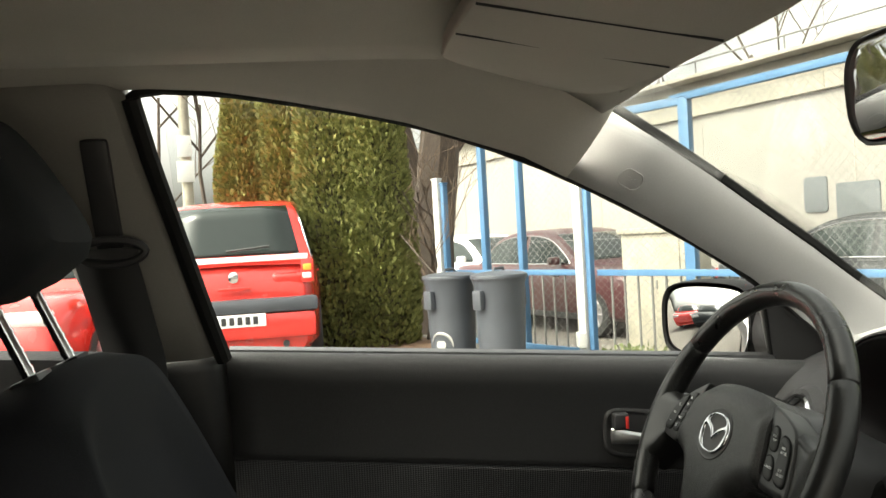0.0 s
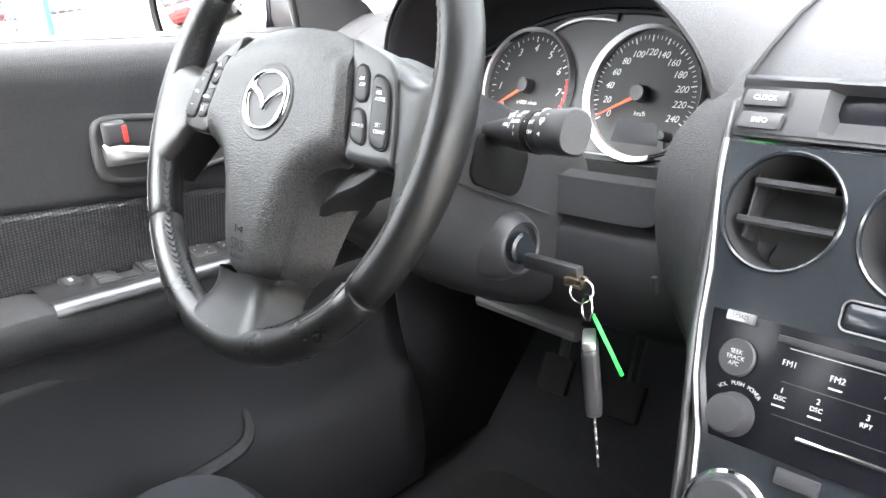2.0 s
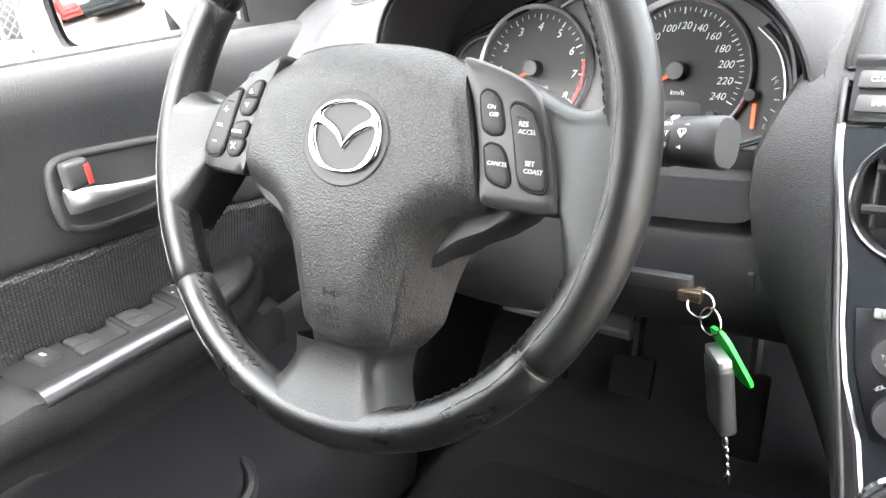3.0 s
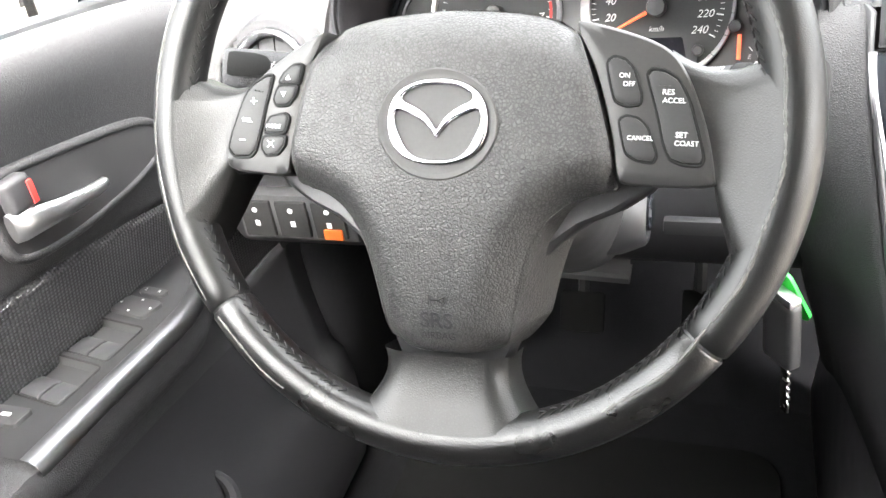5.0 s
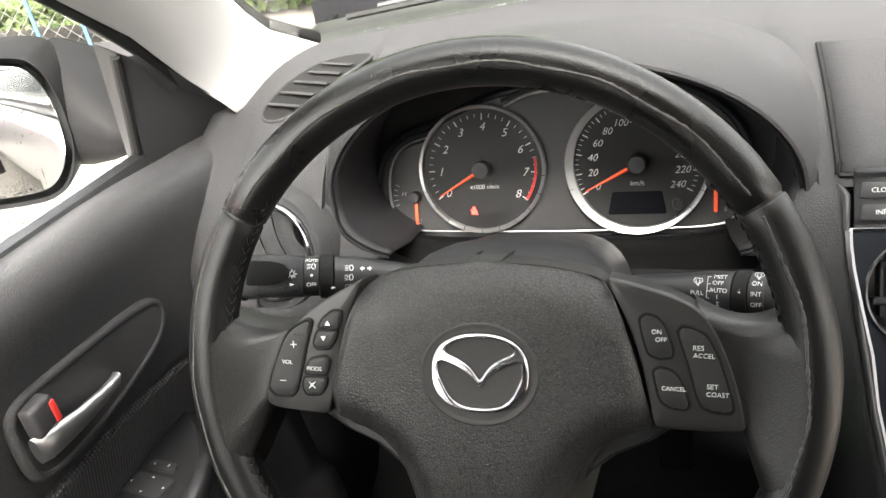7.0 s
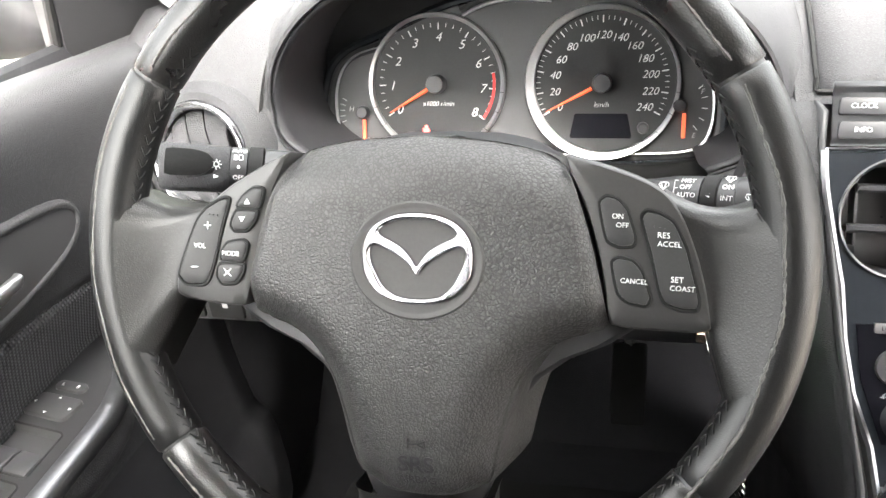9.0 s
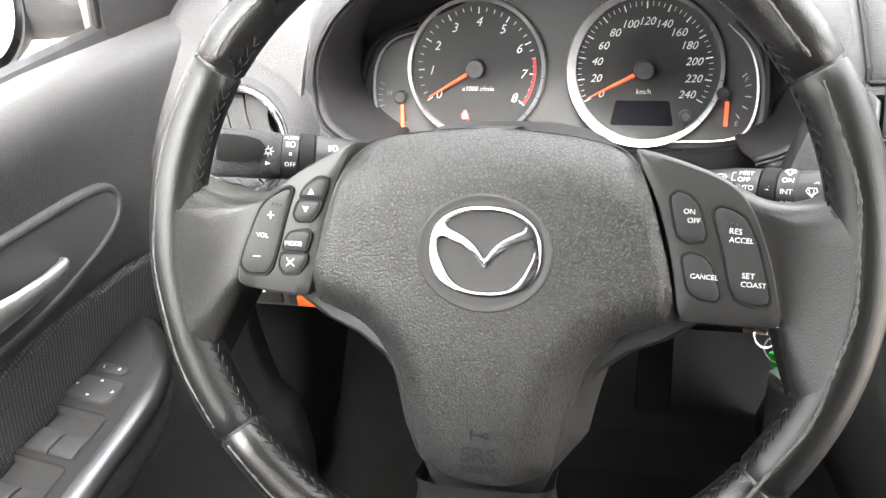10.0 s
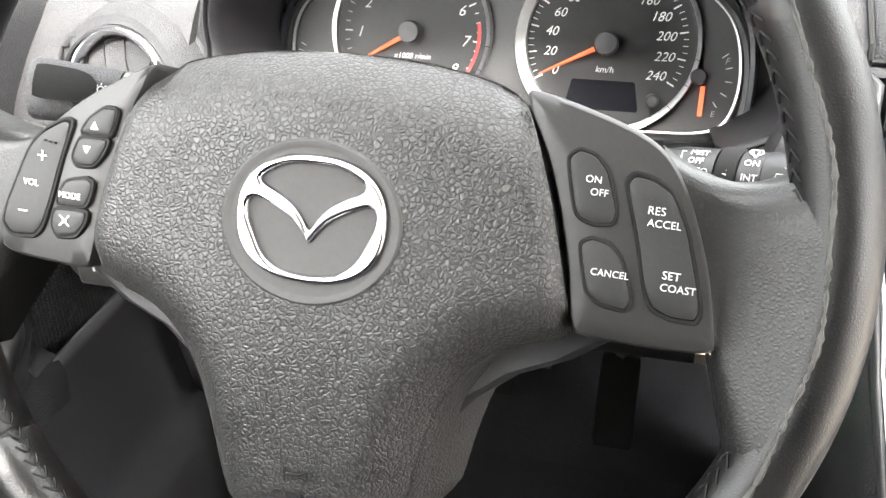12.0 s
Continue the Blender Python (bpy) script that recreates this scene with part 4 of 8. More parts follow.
part("cluster_tray", bm, M_PEDAL, dash, "tray below the dials, near black for the shade under the hood")
bm = bmesh.new()
box(bm, (-0.495, 0.335, 0.999), (0.02, 0.006, 0.0015), 0.0005)
part("hood_slot", bm, M_BLACK, dash)

# lower dash under the instruments
def lower_line(x):
    w = 0.04 * sstep(-0.56, -0.5, x)
    return [(x, 0.33, 0.829 - w), (x, 0.285, 0.829 - w), (x, 0.27, 0.829 - w), (x, 0.257, 0.827 - w), (x, 0.25, 0.818 - w), (x, 0.243, 0.77), (x, 0.24, 0.73), (x, 0.25, 0.695), (x, 0.262, 0.672), (x, 0.30, 0.655), (x, 0.36, 0.64), (x, 0.44, 0.6)]


bm = bmesh.new()
grid(bm, [smooth_line(lower_line(x), 2) for x in [-0.715] + [-0.69 + 0.006 * i for i in range(21)] + [-0.5, -0.38, -0.26, -0.18, -0.13, -0.085]])
vent_hole(bm)
part("knee_panel", bm, M_KNEE, dash, "smooth black knee panel", solid=0.004)
bm = bmesh.new()
plate(bm, smooth_loop([(-0.33, 0.823), (-0.26, 0.823), (-0.186, 0.8245), (-0.174, 0.826), (-0.1725, 0.818), (-0.177, 0.799), (-0.184, 0.791), (-0.2, 0.788), (-0.26, 0.787), (-0.33, 0.787)], 1), -0.02, 0.0035, 0.002, Matrix(((1, 0, 0, 0), (0, 0.146, -1, 0.1312), (0, 1, 0, 0), (0, 0, 0, 1))))
part("coin_box", bm, M_KNEE, dash, "small closed coin box")
bm = boxm((-0.178, 0.244, 0.741), (0.006, 0.016, 0.016), 0.002)
part("hook", bm, M_KNEE, dash)
bm = bmesh.new()
grid(bm, [[(x, 0.283 + d, z - 0.012 - 0.04 * (x + 0.385)) for d, z in ((0.032, 0.676), (0.012, 0.66), (0.002, 0.656), (0.0, 0.652), (0.002, 0.645), (0.012, 0.643), (0.03, 0.65))] for x in (-0.45, -0.42, -0.385, -0.34, -0.306)])
part("column_lip", bm, M_LIP_LIT, dash, "lip below the column, coloured lighter for the light it catches")

# switch bank by the driver's knee
bank = part("switch_bank", boxm((-0.622, 0.236, 0.727), (0.13, 0.024, 0.052), 0.004), M_BLACK, dash, "row of small switches")
for k in range(3):
    part("switch", boxm((-0.664 + 0.04 * k, 0.224, 0.727), (0.034, 0.008, 0.04), 0.002), M_RUBBER, bank)
    bm = bmesh.new()
    lathe(bm, [(0.0028, 0), (0.0028, 0.0004)], 12, Matrix.Translation((-0.664 + 0.04 * k, 0.2197, 0.738)) @ Matrix.Rotation(radians(90), 4, "X"))
    box(bm, (-0.664 + 0.04 * k, 0.2197, 0.723), (0.005, 0.0004, 0.006))
    part("printed_mark", bm, M_GREYP, bank)
part("hazard_switch", boxm((-0.581, 0.2215, 0.713), (0.02, 0.008, 0.011), 0.001), M_ORANGE, bank, "orange switch")

# round side vent
def round_vent(m, r, slats, parent, tilt=0.0, label="round air vent"):
    bm = bmesh.new()
    lathe(bm, [(r * 0.91, -0.03), (r * 0.91, -0.002), (r * 0.93, 0.003), (r * 0.97, 0.0058), (r * 1.02, 0.0058), (r * 1.06, 0.003), (r * 1.07, -0.01)], 48, m, caps=False)
    v = part("vent_ring", bm, M_CHROME, parent, "satin silver vent ring")
    bm = bmesh.new()
    lathe(bm, [(r * 0.93, -0.002), (r * 0.9, -0.008), (r * 0.86, -0.02), (r * 0.85, -0.05), (r * 0.02, -0.05)], 40, m, caps=False)
    part("vent_barrel", bm, M_BLACK, v, label)
    for k in range(slats):
        y = r * (-0.62 + 1.24 * k / (slats - 1))
        hw = math.sqrt(max(0, (0.86 * r) ** 2 - y * y)) - 0.001
        bm = bmesh.new()
        rows = []
        for i in range(13):
            x = -hw + 2 * hw * i / 12
            b = 0.004 * (1 - (x / r) ** 2)
            rows.append([(x, y - 0.0012, -0.022), (x, y - 0.002 + tilt, -0.008 + b), (x, y + tilt, -0.0062 + b), (x, y + 0.002 + tilt, -0.008 + b), (x, y + 0.0012, -0.022)])
        grid(bm, rows, True)
        bmesh.ops.transform(bm, matrix=m, verts=bm.verts)
        part("slat", bm, M_SOFTBLACK, v)
    return v


bm = bmesh.new()
lathe(bm, [(0.07, -0.034), (0.066, -0.01), (0.057, 0.0), (0.05, 0.0)], 48, SIDEVENT, caps=False)
part("vent_pod", bm, M_DASH, dash, "raised pod round the vent")
sv = round_vent(SIDEVENT @ Matrix.Rotation(radians(-62), 4, "Z"), 0.0465, 0, dash)
# broad vanes, nearly shut, that lap over one another
VS = SIDEVENT @ Matrix.Rotation(radians(-62), 4, "Z")
for k in range(4):
    y0, y1 = 0.0465 * (-0.84 + 0.42 * k), 0.0465 * (-0.84 + 0.42 * (k + 1)) - 0.0026
    bm = bmesh.new()
    rows = []
    for i in range(15):
        u = 2 * i / 14 - 1
        row = []
        for f, d in ((0.0, -0.0105), (0.0, -0.008), (0.25, -0.0074), (0.6, -0.0082), (1.0, -0.0098), (1.0, -0.0115)):
            y = y0 + (y1 - y0) * f
            hw = math.sqrt(max(1e-6, 0.0412 ** 2 - min(0.0402, abs(y)) ** 2))
            row.append(VS @ Vector((hw * u, y - 0.006 * (1 - u * u), d + 0.004 * (1 - u * u))))
        rows.append(row)
    grid(bm, rows)
    part("slat", bm, M_DASH, sv, solid=0.0015)

# demister vent at the foot of the pillar
bm = bmesh.new()
o = smooth_loop([(-0.658, 0.356), (-0.636, 0.349), (-0.612, 0.37), (-0.584, 0.425), (-0.562, 0.47), (-0.58, 0.481), (-0.618, 0.468), (-0.644, 0.43), (-0.657, 0.385)], 2)


def vent_top(y):
    return dash_top(-0.63, y)


tube(bm, [(x, y, vent_top(y) + 0.0005) for x, y in o], 0.0018, 6, True)
dv = part("demister_vent", bm, M_DASH, dash, "slotted side-window vent")
bm = bmesh.new()
g = grid(bm, [[(x, y, vent_top(y) - 0.02) for x, y in o], [(x, y, vent_top(y) + 0.0012) for x, y in o]], True)
bmesh.ops.triangle_fill(bm, edges=[e for e in bm.edges if all(v in g[1] for v in e.verts)], use_beauty=True)
part("vent_well", bm, M_RUBBER, dv)
for k in range(5):
    f = k / 4
    y = 0.379 + 0.078 * f
    hw = 0.021 - 0.003 * abs(f - 0.4)
    bm = bmesh.new()
    grid(bm, [[(-0.634 + 0.034 * f + hw * u, y - 0.3 * hw * u + e, vent_top(y) + h) for e, h in ((0.004, -0.002), (-0.006, 0.0028), (-0.012, 0.0034), (-0.0125, 0.0026), (-0.008, 0.001))] for u in (-1, -0.5, 0, 0.5, 1)])
    part("slat", bm, M_DASH, dv)

# ---- instrument cluster (local: x right, y up the face, z to the driver) ----
cluster = thing("instrument_cluster", "black instrument cluster with chrome-ringed dials and orange needles", "instrument cluster", GAUGE)
bm = bmesh.new()
panel_o = smooth_loop([(-0.188, -0.056), (-0.186, 0.0), (-0.17, 0.03), (-0.12, 0.048), (-0.06, 0.074), (0.02, 0.082), (0.1, 0.078), (0.15, 0.055), (0.178, 0.02), (0.182, -0.05), (0.165, -0.069), (0, -0.071), (-0.17, -0.069)], 2)
plate(bm, panel_o, -0.012, -0.004)
part("face_panel", bm, M_DIAL, cluster)
bm = bmesh.new()
tube(bm, [(x * 1.02, y * 1.05 - 0.001, -0.002) for x, y in panel_o], 0.0042, 8, True)
part("bezel", bm, M_GLOSS, cluster, "glossy black bezel")
for pts, rad in (([(-0.128, 0.036, 0.0), (-0.16, 0.028, 0), (-0.176, 0.005, 0), (-0.178, -0.03, 0), (-0.17, -0.055, 0), (-0.15, -0.0625, 0), (-0.1, -0.0635, 0)], [0.0005, 0.0009, 0.0014, 0.0016, 0.0013, 0.0008, 0.0006]), ([(0.112, -0.0635, 0), (0.15, -0.0625, 0), (0.17, -0.055, 0), (0.177, -0.02, 0), (0.168, 0.02, 0), (0.145, 0.04, 0)], [0.0006, 0.0009, 0.0015, 0.0016, 0.001, 0.0005]), ([(-0.052, 0.062, 0), (-0.03, 0.073, 0), (0.0, 0.0765, 0), (0.03, 0.073, 0)], [0.0012, 0.002, 0.002, 0.0012]), ([(-0.1, -0.0636, 0), (-0.04, -0.065, 0), (0.04, -0.0652, 0), (0.112, -0.0637, 0)], [0.0007, 0.0008, 0.0008, 0.0007])):
    bm = bmesh.new()
    tube(bm, smooth_line(pts, 3), rad, 8)
    part("trim_line", bm, M_SATIN, cluster, "thin chrome trim line")
    bm = bmesh.new()
    tube(bm, [(p[0] * 1.035, p[1] * 1.12 - 0.004, -0.004) for p in smooth_line(pts, 3)], 0.0045, 8)
    part("panel_lip", bm, M_SOFTBLACK, cluster)


def dial(name, cx, r, marks, start, step, minor, size, zero_skip=0, label=""):
    m = Matrix.Translation((cx, 0, 0))
    bm = bmesh.new()
    lathe(bm, [(r * 0.93, -0.008), (r * 0.93, -0.004)], 64, m)
    d = part(name, bm, M_DIAL, cluster, label)
    bm = bmesh.new()
    n = 96
    rows = []
    for k in range(n + 1):
        a = 2 * math.pi * k / n
        wide = 0.62 + 0.38 * math.cos(a - radians(200)) * (1 if cx > 0 else -0.25)
        inner = r * (0.985 - (0.115 if cx > 0 else 0.075) * wide)
        rows.append([(cx + rr * math.cos(a), rr * math.sin(a), z) for rr, z in ((inner, -0.0045), (inner + 0.0006, 0.002), (r * 0.99, 0.0042), (r, 0.003), (r * 1.005, -0.006))])
    grid(bm, rows)
    bmesh.ops.remove_doubles(bm, verts=bm.verts, dist=1e-6)
    rg = part("dial_ring", bm, M_SATIN, d, "satin chrome ring")
    bm = bmesh.new()
    for k in range(10):
        a = radians(200 + 17 * k)
        tube(bm, [(cx + r * 0.93 * math.cos(a), r * 0.93 * math.sin(a), 0.0035), (cx + r * 1.0 * math.cos(a), r * 1.0 * math.sin(a), 0.0042)], 0.00035, 4)
    part("ring_notch", bm, M_BLACK, rg)
    rt = r * 0.86
    bm = bmesh.new()
    total = (len(marks) - 1) * minor
    for k in range(total + 1):
        a = radians(start - step * k / minor)
        big = k % minor == 0
        box(bm, (0, 0, 0), (0.0062 if big else 0.0038, 0.0011 if big else 0.0005, 0.0004), 0, Matrix.Translation((cx + (rt - (0.0031 if big else 0.0019)) * math.cos(a), (rt - (0.0031 if big else 0.0019)) * math.sin(a), -0.0036)) @ Matrix.Rotation(a, 4, "Z"))
    part("dial_scale", bm, M_WHITE, d)
    for k, t in enumerate(marks):
        a = radians(start - step * k)
        rn = r * (0.625 if cx > 0 else 0.67)
        words("dial_number", t, size, Matrix.Translation((cx + rn * math.cos(a), rn * math.sin(a) - 0.001, -0.0036)), M_WHITE, d, shear=0.3)
    bm = bmesh.new()
    a = radians(start - 1.5)
    dx, dy = math.cos(a), math.sin(a)
    rows = []
    for s, w in ((0.01, 0.0017), (r * 0.4, 0.0013), (r * 0.8, 0.0006)):
        rows.append([(cx + s * dx - w * dy, s * dy + w * dx, 0.001), (cx + s * dx, s * dy, 0.0021), (cx + s * dx + w * dy, s * dy - w * dx, 0.001), (cx + s * dx, s * dy, 0.0004)])
    vv = grid(bm, rows, True)
    bm.faces.new(vv[0])
    bm.faces.new(vv[-1])
    nd = part("needle", bm, M_NEEDLE, d, "orange-red needle")
    bm = bmesh.new()
    lathe(bm, [(0.009, -0.004), (0.0087, 0.006), (0.0078, 0.0085), (0.001, 0.009)], 32, m)
    part("needle_cap", bm, M_SOFTBLACK, nd)
    return d


tach = dial("tachometer", -0.0776, 0.0655, [str(i) for i in range(9)], 212, 31, 4, 0.0118, label="rev counter dial")
speed = dial("speedometer", 0.0761, 0.0695, [str(i) for i in range(0, 260, 20)], 209, 19.8, 4, 0.0098, label="speedometer dial")
bm = bmesh.new()
rows = []
for k in range(25):
    a = radians(212 - 31 * (6.5 + 1.5 * k / 24))
    rows.append([(-0.0776 + rr * math.cos(a), rr * math.sin(a), z) for rr, z in ((0.0535, -0.0037), (0.0535, -0.0033), (0.0562, -0.0033), (0.0562, -0.0037))])
grid(bm, rows)
part("red_zone", bm, M_REDTAB, tach, "red zone of the scale")
words("dial_letters", "x1000 r/min", 0.0062, Matrix.Translation((-0.0765, -0.0185, -0.0036)), M_WHITE, tach, shear=0.2)
words("dial_letters", "km/h", 0.0068, Matrix.Translation((0.0761, -0.0195, -0.0036)), M_WHITE, speed, shear=0.2)
bm = bmesh.new()
plate(bm, [(0.052, -0.0285), (0.0535, -0.0275), (0.0985, -0.0275), (0.1, -0.0285), (0.104, -0.048), (0.103, -0.05), (0.049, -0.05), (0.048, -0.048)], -0.004, -0.0033)
part("trip_display", bm, M_LCD, speed, "dark display window")
bm = bmesh.new()
lathe(bm, [(0.0016, -0.0036), (0.0016, -0.003)], 10, Matrix.Translation((-0.0885, -0.0405, 0)))
box(bm, (-0.0885, -0.0445, -0.0033), (0.0058, 0.0042, 0.0005))
tube(bm, [(-0.0925, -0.0415, -0.0033), (-0.0845, -0.0475, -0.0033)], 0.0004, 4)
part("belt_warning_light", bm, M_REDLAMP, tach, "lit red warning symbol")
bm = bmesh.new()
lathe(bm, [(0.0052, -0.004), (0.005, 0.008), (0.0038, 0.01), (0.001, 0.0102)], 20, Matrix.Translation((0.114, -0.04, 0)))
tube(bm, [(0.114, -0.04, 0.004), (0.114, -0.058, -0.003)], 0.001, 5)
part("reset_pin", bm, M_SOFTBLACK, speed)
for cx, cy, lo, hi in ((-0.1505, -0.0265, "C", "H"), (0.1455, -0.02, "E", "F")):
    bm = bmesh.new()
    lathe(bm, [(0.0062, -0.004), (0.006, 0.004), (0.005, 0.006), (0.001, 0.0063)], 24, Matrix.Translation((cx, cy, 0)))
    g = part("small_gauge", bm, M_SOFTBLACK, cluster, "small gauge with orange needle")
    bm = bmesh.new()
    box(bm, (cx + (0.001 if cx < 0 else 0.004), cy - 0.018, 0), (0.0034, 0.022, 0.0016), 0.0005)
    part("needle", bm, M_NEEDLE, g)
    bm = bmesh.new()
    for k in range(5):
        a = radians((200 - 12 * k) if cx < 0 else (-50 + 22 * k))
        box(bm, (0, 0, 0), (0.005, 0.0007, 0.0004), 0, Matrix.Translation((cx + 0.022 * math.cos(a), cy + 0.026 * math.sin(a), -0.0036)) @ Matrix.Rotation(a, 4, "Z"))
    part("dial_scale", bm, M_GREYP if cx < 0 else M_WHITE, g)
    words("dial_letters", hi, 0.007, Matrix.Translation((cx + (-0.013 if cx < 0 else 0.019), cy + (0.003 if cx < 0 else 0.012), -0.0036)), M_GREYP, g, shear=0.2)
    words("dial_letters", lo, 0.006, Matrix.Translation((cx + (0.002 if cx < 0 else 0.013), cy - 0.027, -0.0036)), M_GREYP, g, shear=0.2)

# ---- centre stack (local: x right, y up the face, z out of the face) ----
STACK = pose(0, 0.252, 0.873, 61, 0, 0)
stack = thing("centre_console_panel", "glossy black centre panel with round vents, radio and chrome edge", "centre console", STACK)
SC = 0.035


def stack_half(y):
    """Half the panel's width at that height."""
    return 0.155 - 0.02 * sstep(0.0, -0.14, y) - 0.03 * sstep(-0.14, -0.26, y)


ys = [0.0, -0.012, -0.03, -0.06, -0.1, -0.14, -0.18, -0.22, -0.26, -0.32, -0.4]
V1, V2, VR = (-0.064, -0.0495), (0.036, -0.052), 0.0445
outline = [(SC - stack_half(y), y) for y in ys] + [(SC + stack_half(y), y) for y in reversed(ys)]


def holed_sheet(outline, holes, z, n=48):
    """A flat face with round openings."""
    bm = bmesh.new()
    edges = []
    for lp in [outline] + [[(c[0] + r * math.cos(2 * math.pi * k / n), c[1] + r * math.sin(2 * math.pi * k / n)) for k in range(n)] for c, r in holes]:
        vs = [bm.verts.new((x, y, z)) for x, y in lp]
        edges += [bm.edges.new((vs[i], vs[(i + 1) % len(vs)])) for i in range(len(vs))]
    bmesh.ops.triangle_fill(bm, edges=edges, use_beauty=True)
    return bm


face = part("panel_face", holed_sheet(outline, [(V1, VR), (V2, VR)], -0.0005), M_GLOSS, stack, "piano-black panel face")
for s in (-1, 1):
    bm = bmesh.new()
    rows = []
    for y in ys:
        x = SC + s * stack_half(y)
        rows.append([(x + s * a, y, z) for a, z in ((-0.0025, -0.003), (-0.002, 0.0015), (0.0005, 0.003), (0.0035, 0.0015), (0.0045, -0.01))])
    grid(bm, rows)
    part("chrome_edge", bm, M_STRIP, stack, "chrome edge strip")
bm = bmesh.new()
rows = [[(SC - 0.155 + 0.31 * k / 12, y, z) for y, z in ((-0.002, -0.001), (0.0, 0.0015), (0.002, -0.001))] for k in range(13)]
grid(bm, rows)
part("chrome_edge", bm, M_CHROME, stack)

for c, kind_ in ((V1, "slats"), (V2, "paddles")):
    m = Matrix.Translation((*c, 0))
    bm = bmesh.new()
    lathe(bm, [(VR * 1.03, -0.006), (VR * 1.03, 0.0008), (VR * 1.0, 0.0016), (VR * 0.965, 0.0008), (VR * 0.96, -0.003)], 56, m, caps=False)
    v = part("vent_ring", bm, M_GLOSS, stack, "glossy ring of a round vent")
    bm = bmesh.new()
    lathe(bm, [(VR * 0.99, -0.002), (VR * 0.97, -0.012), (VR * 0.9, -0.03), (VR * 0.88, -0.055), (0.001, -0.055)], 48, m, caps=False)
    part("vent_barrel", bm, M_BLACK, v)
    if kind_ == "slats":
        for y in (0.0225, -0.0075):
            hw = math.sqrt((VR * 0.84) ** 2 - y * y)
            bm = bmesh.new()
            grid(bm, [[(c[0] + x, c[1] + y + 0.0005, -0.03), (c[0] + x, c[1] + y - 0.004, -0.012), (c[0] + x, c[1] + y - 0.002, -0.009), (c[0] + x, c[1] + y + 0.0015, -0.0085), (c[0] + x, c[1] + y + 0.003, -0.012)] for x in (-hw + 2 * hw * k / 10 for k in range(11))], True)
            part("slat", bm, M_SOFTBLACK, v)
        bm = boxm((c[0] - 0.03, c[1] + 0.004, -0.022), (0.002, 0.05, 0.018), 0.0005)
        part("side_rib", bm, M_BLACK, v)
    else:
        for dx, dy, tz, ang in ((-0.004, -0.014, -0.013, 20), (0.014, 0.014, -0.011, 20)):
            bm = bmesh.new()
            lathe(bm, [(0.03, -0.004), (0.0305, -0.001), (0.029, 0.002), (0.02, 0.0035), (0.001, 0.0042)], 36, Matrix.Translation((c[0] + dx, c[1] + dy, tz)) @ Matrix.Rotation(radians(-30), 4, "Z") @ Matrix.Rotation(radians(28), 4, "X") @ Matrix.Diagonal((1.0, 0.62, 1, 1)))
            part("paddle", bm, M_SOFTBLACK, v, "turned round vent flap")

# clock and info keys, hooded display
bm = bmesh.new()
rows = []
for x in (SC - 0.152, SC - 0.1, SC - 0.088, SC - 0.08, SC + 0.08, SC + 0.088, SC + 0.1, SC + 0.152):
    inn = 1.0 if abs(x - SC) < 0.085 else 0.0
    rows.append([(x, 0.003, 0.001), (x, 0.006, 0.0035), (x, 0.011, 0.0035 - 0.008 * inn), (x, 0.036, 0.003 - 0.02 * inn), (x, 0.042, 0.002 - 0.014 * inn), (x, 0.046, 0.006 - 0.002 * inn), (x, 0.05, 0.004)])
grid(bm, rows)
part("display_surround", bm, M_SOFTBLACK, stack, "black surround of the display", solid=0.003)
bm = boxm((SC, 0.0265, -0.012), (0.172, 0.036, 0.004), 0.001)
part("display", bm, M_LCD, stack, "dark display")
for y, t in ((0.0318, "CLOCK"), (0.0145, "INFO")):
    bm = bmesh.new()
    plate(bm, rrect(0.0335, 0.0125, 0.0022, 4, -0.0965, y, 0.1), 0.001, 0.0068, 0.001)
    part("key_button", bm, M_SOFTBLACK, stack, "wide black key")
    words("printed_letters", t, 0.0054, Matrix.Translation((-0.0965, y, 0.0072)), M_WHITE, stack)

# hazard button
bm = bmesh.new()
plate(bm, rrect(0.073, 0.0165, 0.004, 5, SC, -0.111), -0.004, 0.0022, 0.0012)
hz = part("hazard_button", bm, M_GLOSS, stack, "long black hazard button with red triangle")
bm = bmesh.new()
tube(bm, [(SC + x, -0.1115 + y, 0.0024) for x, y in ((-0.0045, -0.0035), (0.0045, -0.0035), (0, 0.0042))], 0.0006, 4, True)
part("red_triangle", bm, M_REDTAB, hz)
bm = bmesh.new()
tube(bm, [(x, y, 0.0004) for x, y in rrect(0.079, 0.021, 0.0055, 5, SC, -0.111)], 0.0008, 5, True)
part("button_surround", bm, M_SATIN, hz)

# radio
bm = bmesh.new()
ro = [(SC - stack_half(y) + 0.008, y) for y in (-0.128, -0.17, -0.218)]
plate(bm, ro + [(2 * SC - x, y) for x, y in reversed(ro)], -0.004, 0.0012, 0.0008)
radio = part("radio", bm, M_LCD, stack, "black radio with keys and rotary knob")
for y in (-0.1425, -0.166, -0.1895):
    bm = boxm((SC + 0.02, y, 0.0014), (0.17, 0.0006, 0.0006))
    part("key_gap", bm, M_SATIN if y == -0.1425 else M_BUTTON, radio)
part("load_button", boxm((-0.0695, -0.1305, 0.002), (0.0215, 0.0075, 0.004), 0.001), M_SATIN, radio, "silver load key")
words("printed_letters", "LOAD", 0.0046, Matrix.Translation((-0.0695, -0.1305, 0.0042)), M_DIAL, radio)
bm = boxm((0.02, -0.1375, 0.0012), (0.12, 0.005, 0.003), 0.0008)
part("disc_slot", bm, M_BLACK, radio, "disc slot")
bm = bmesh.new()
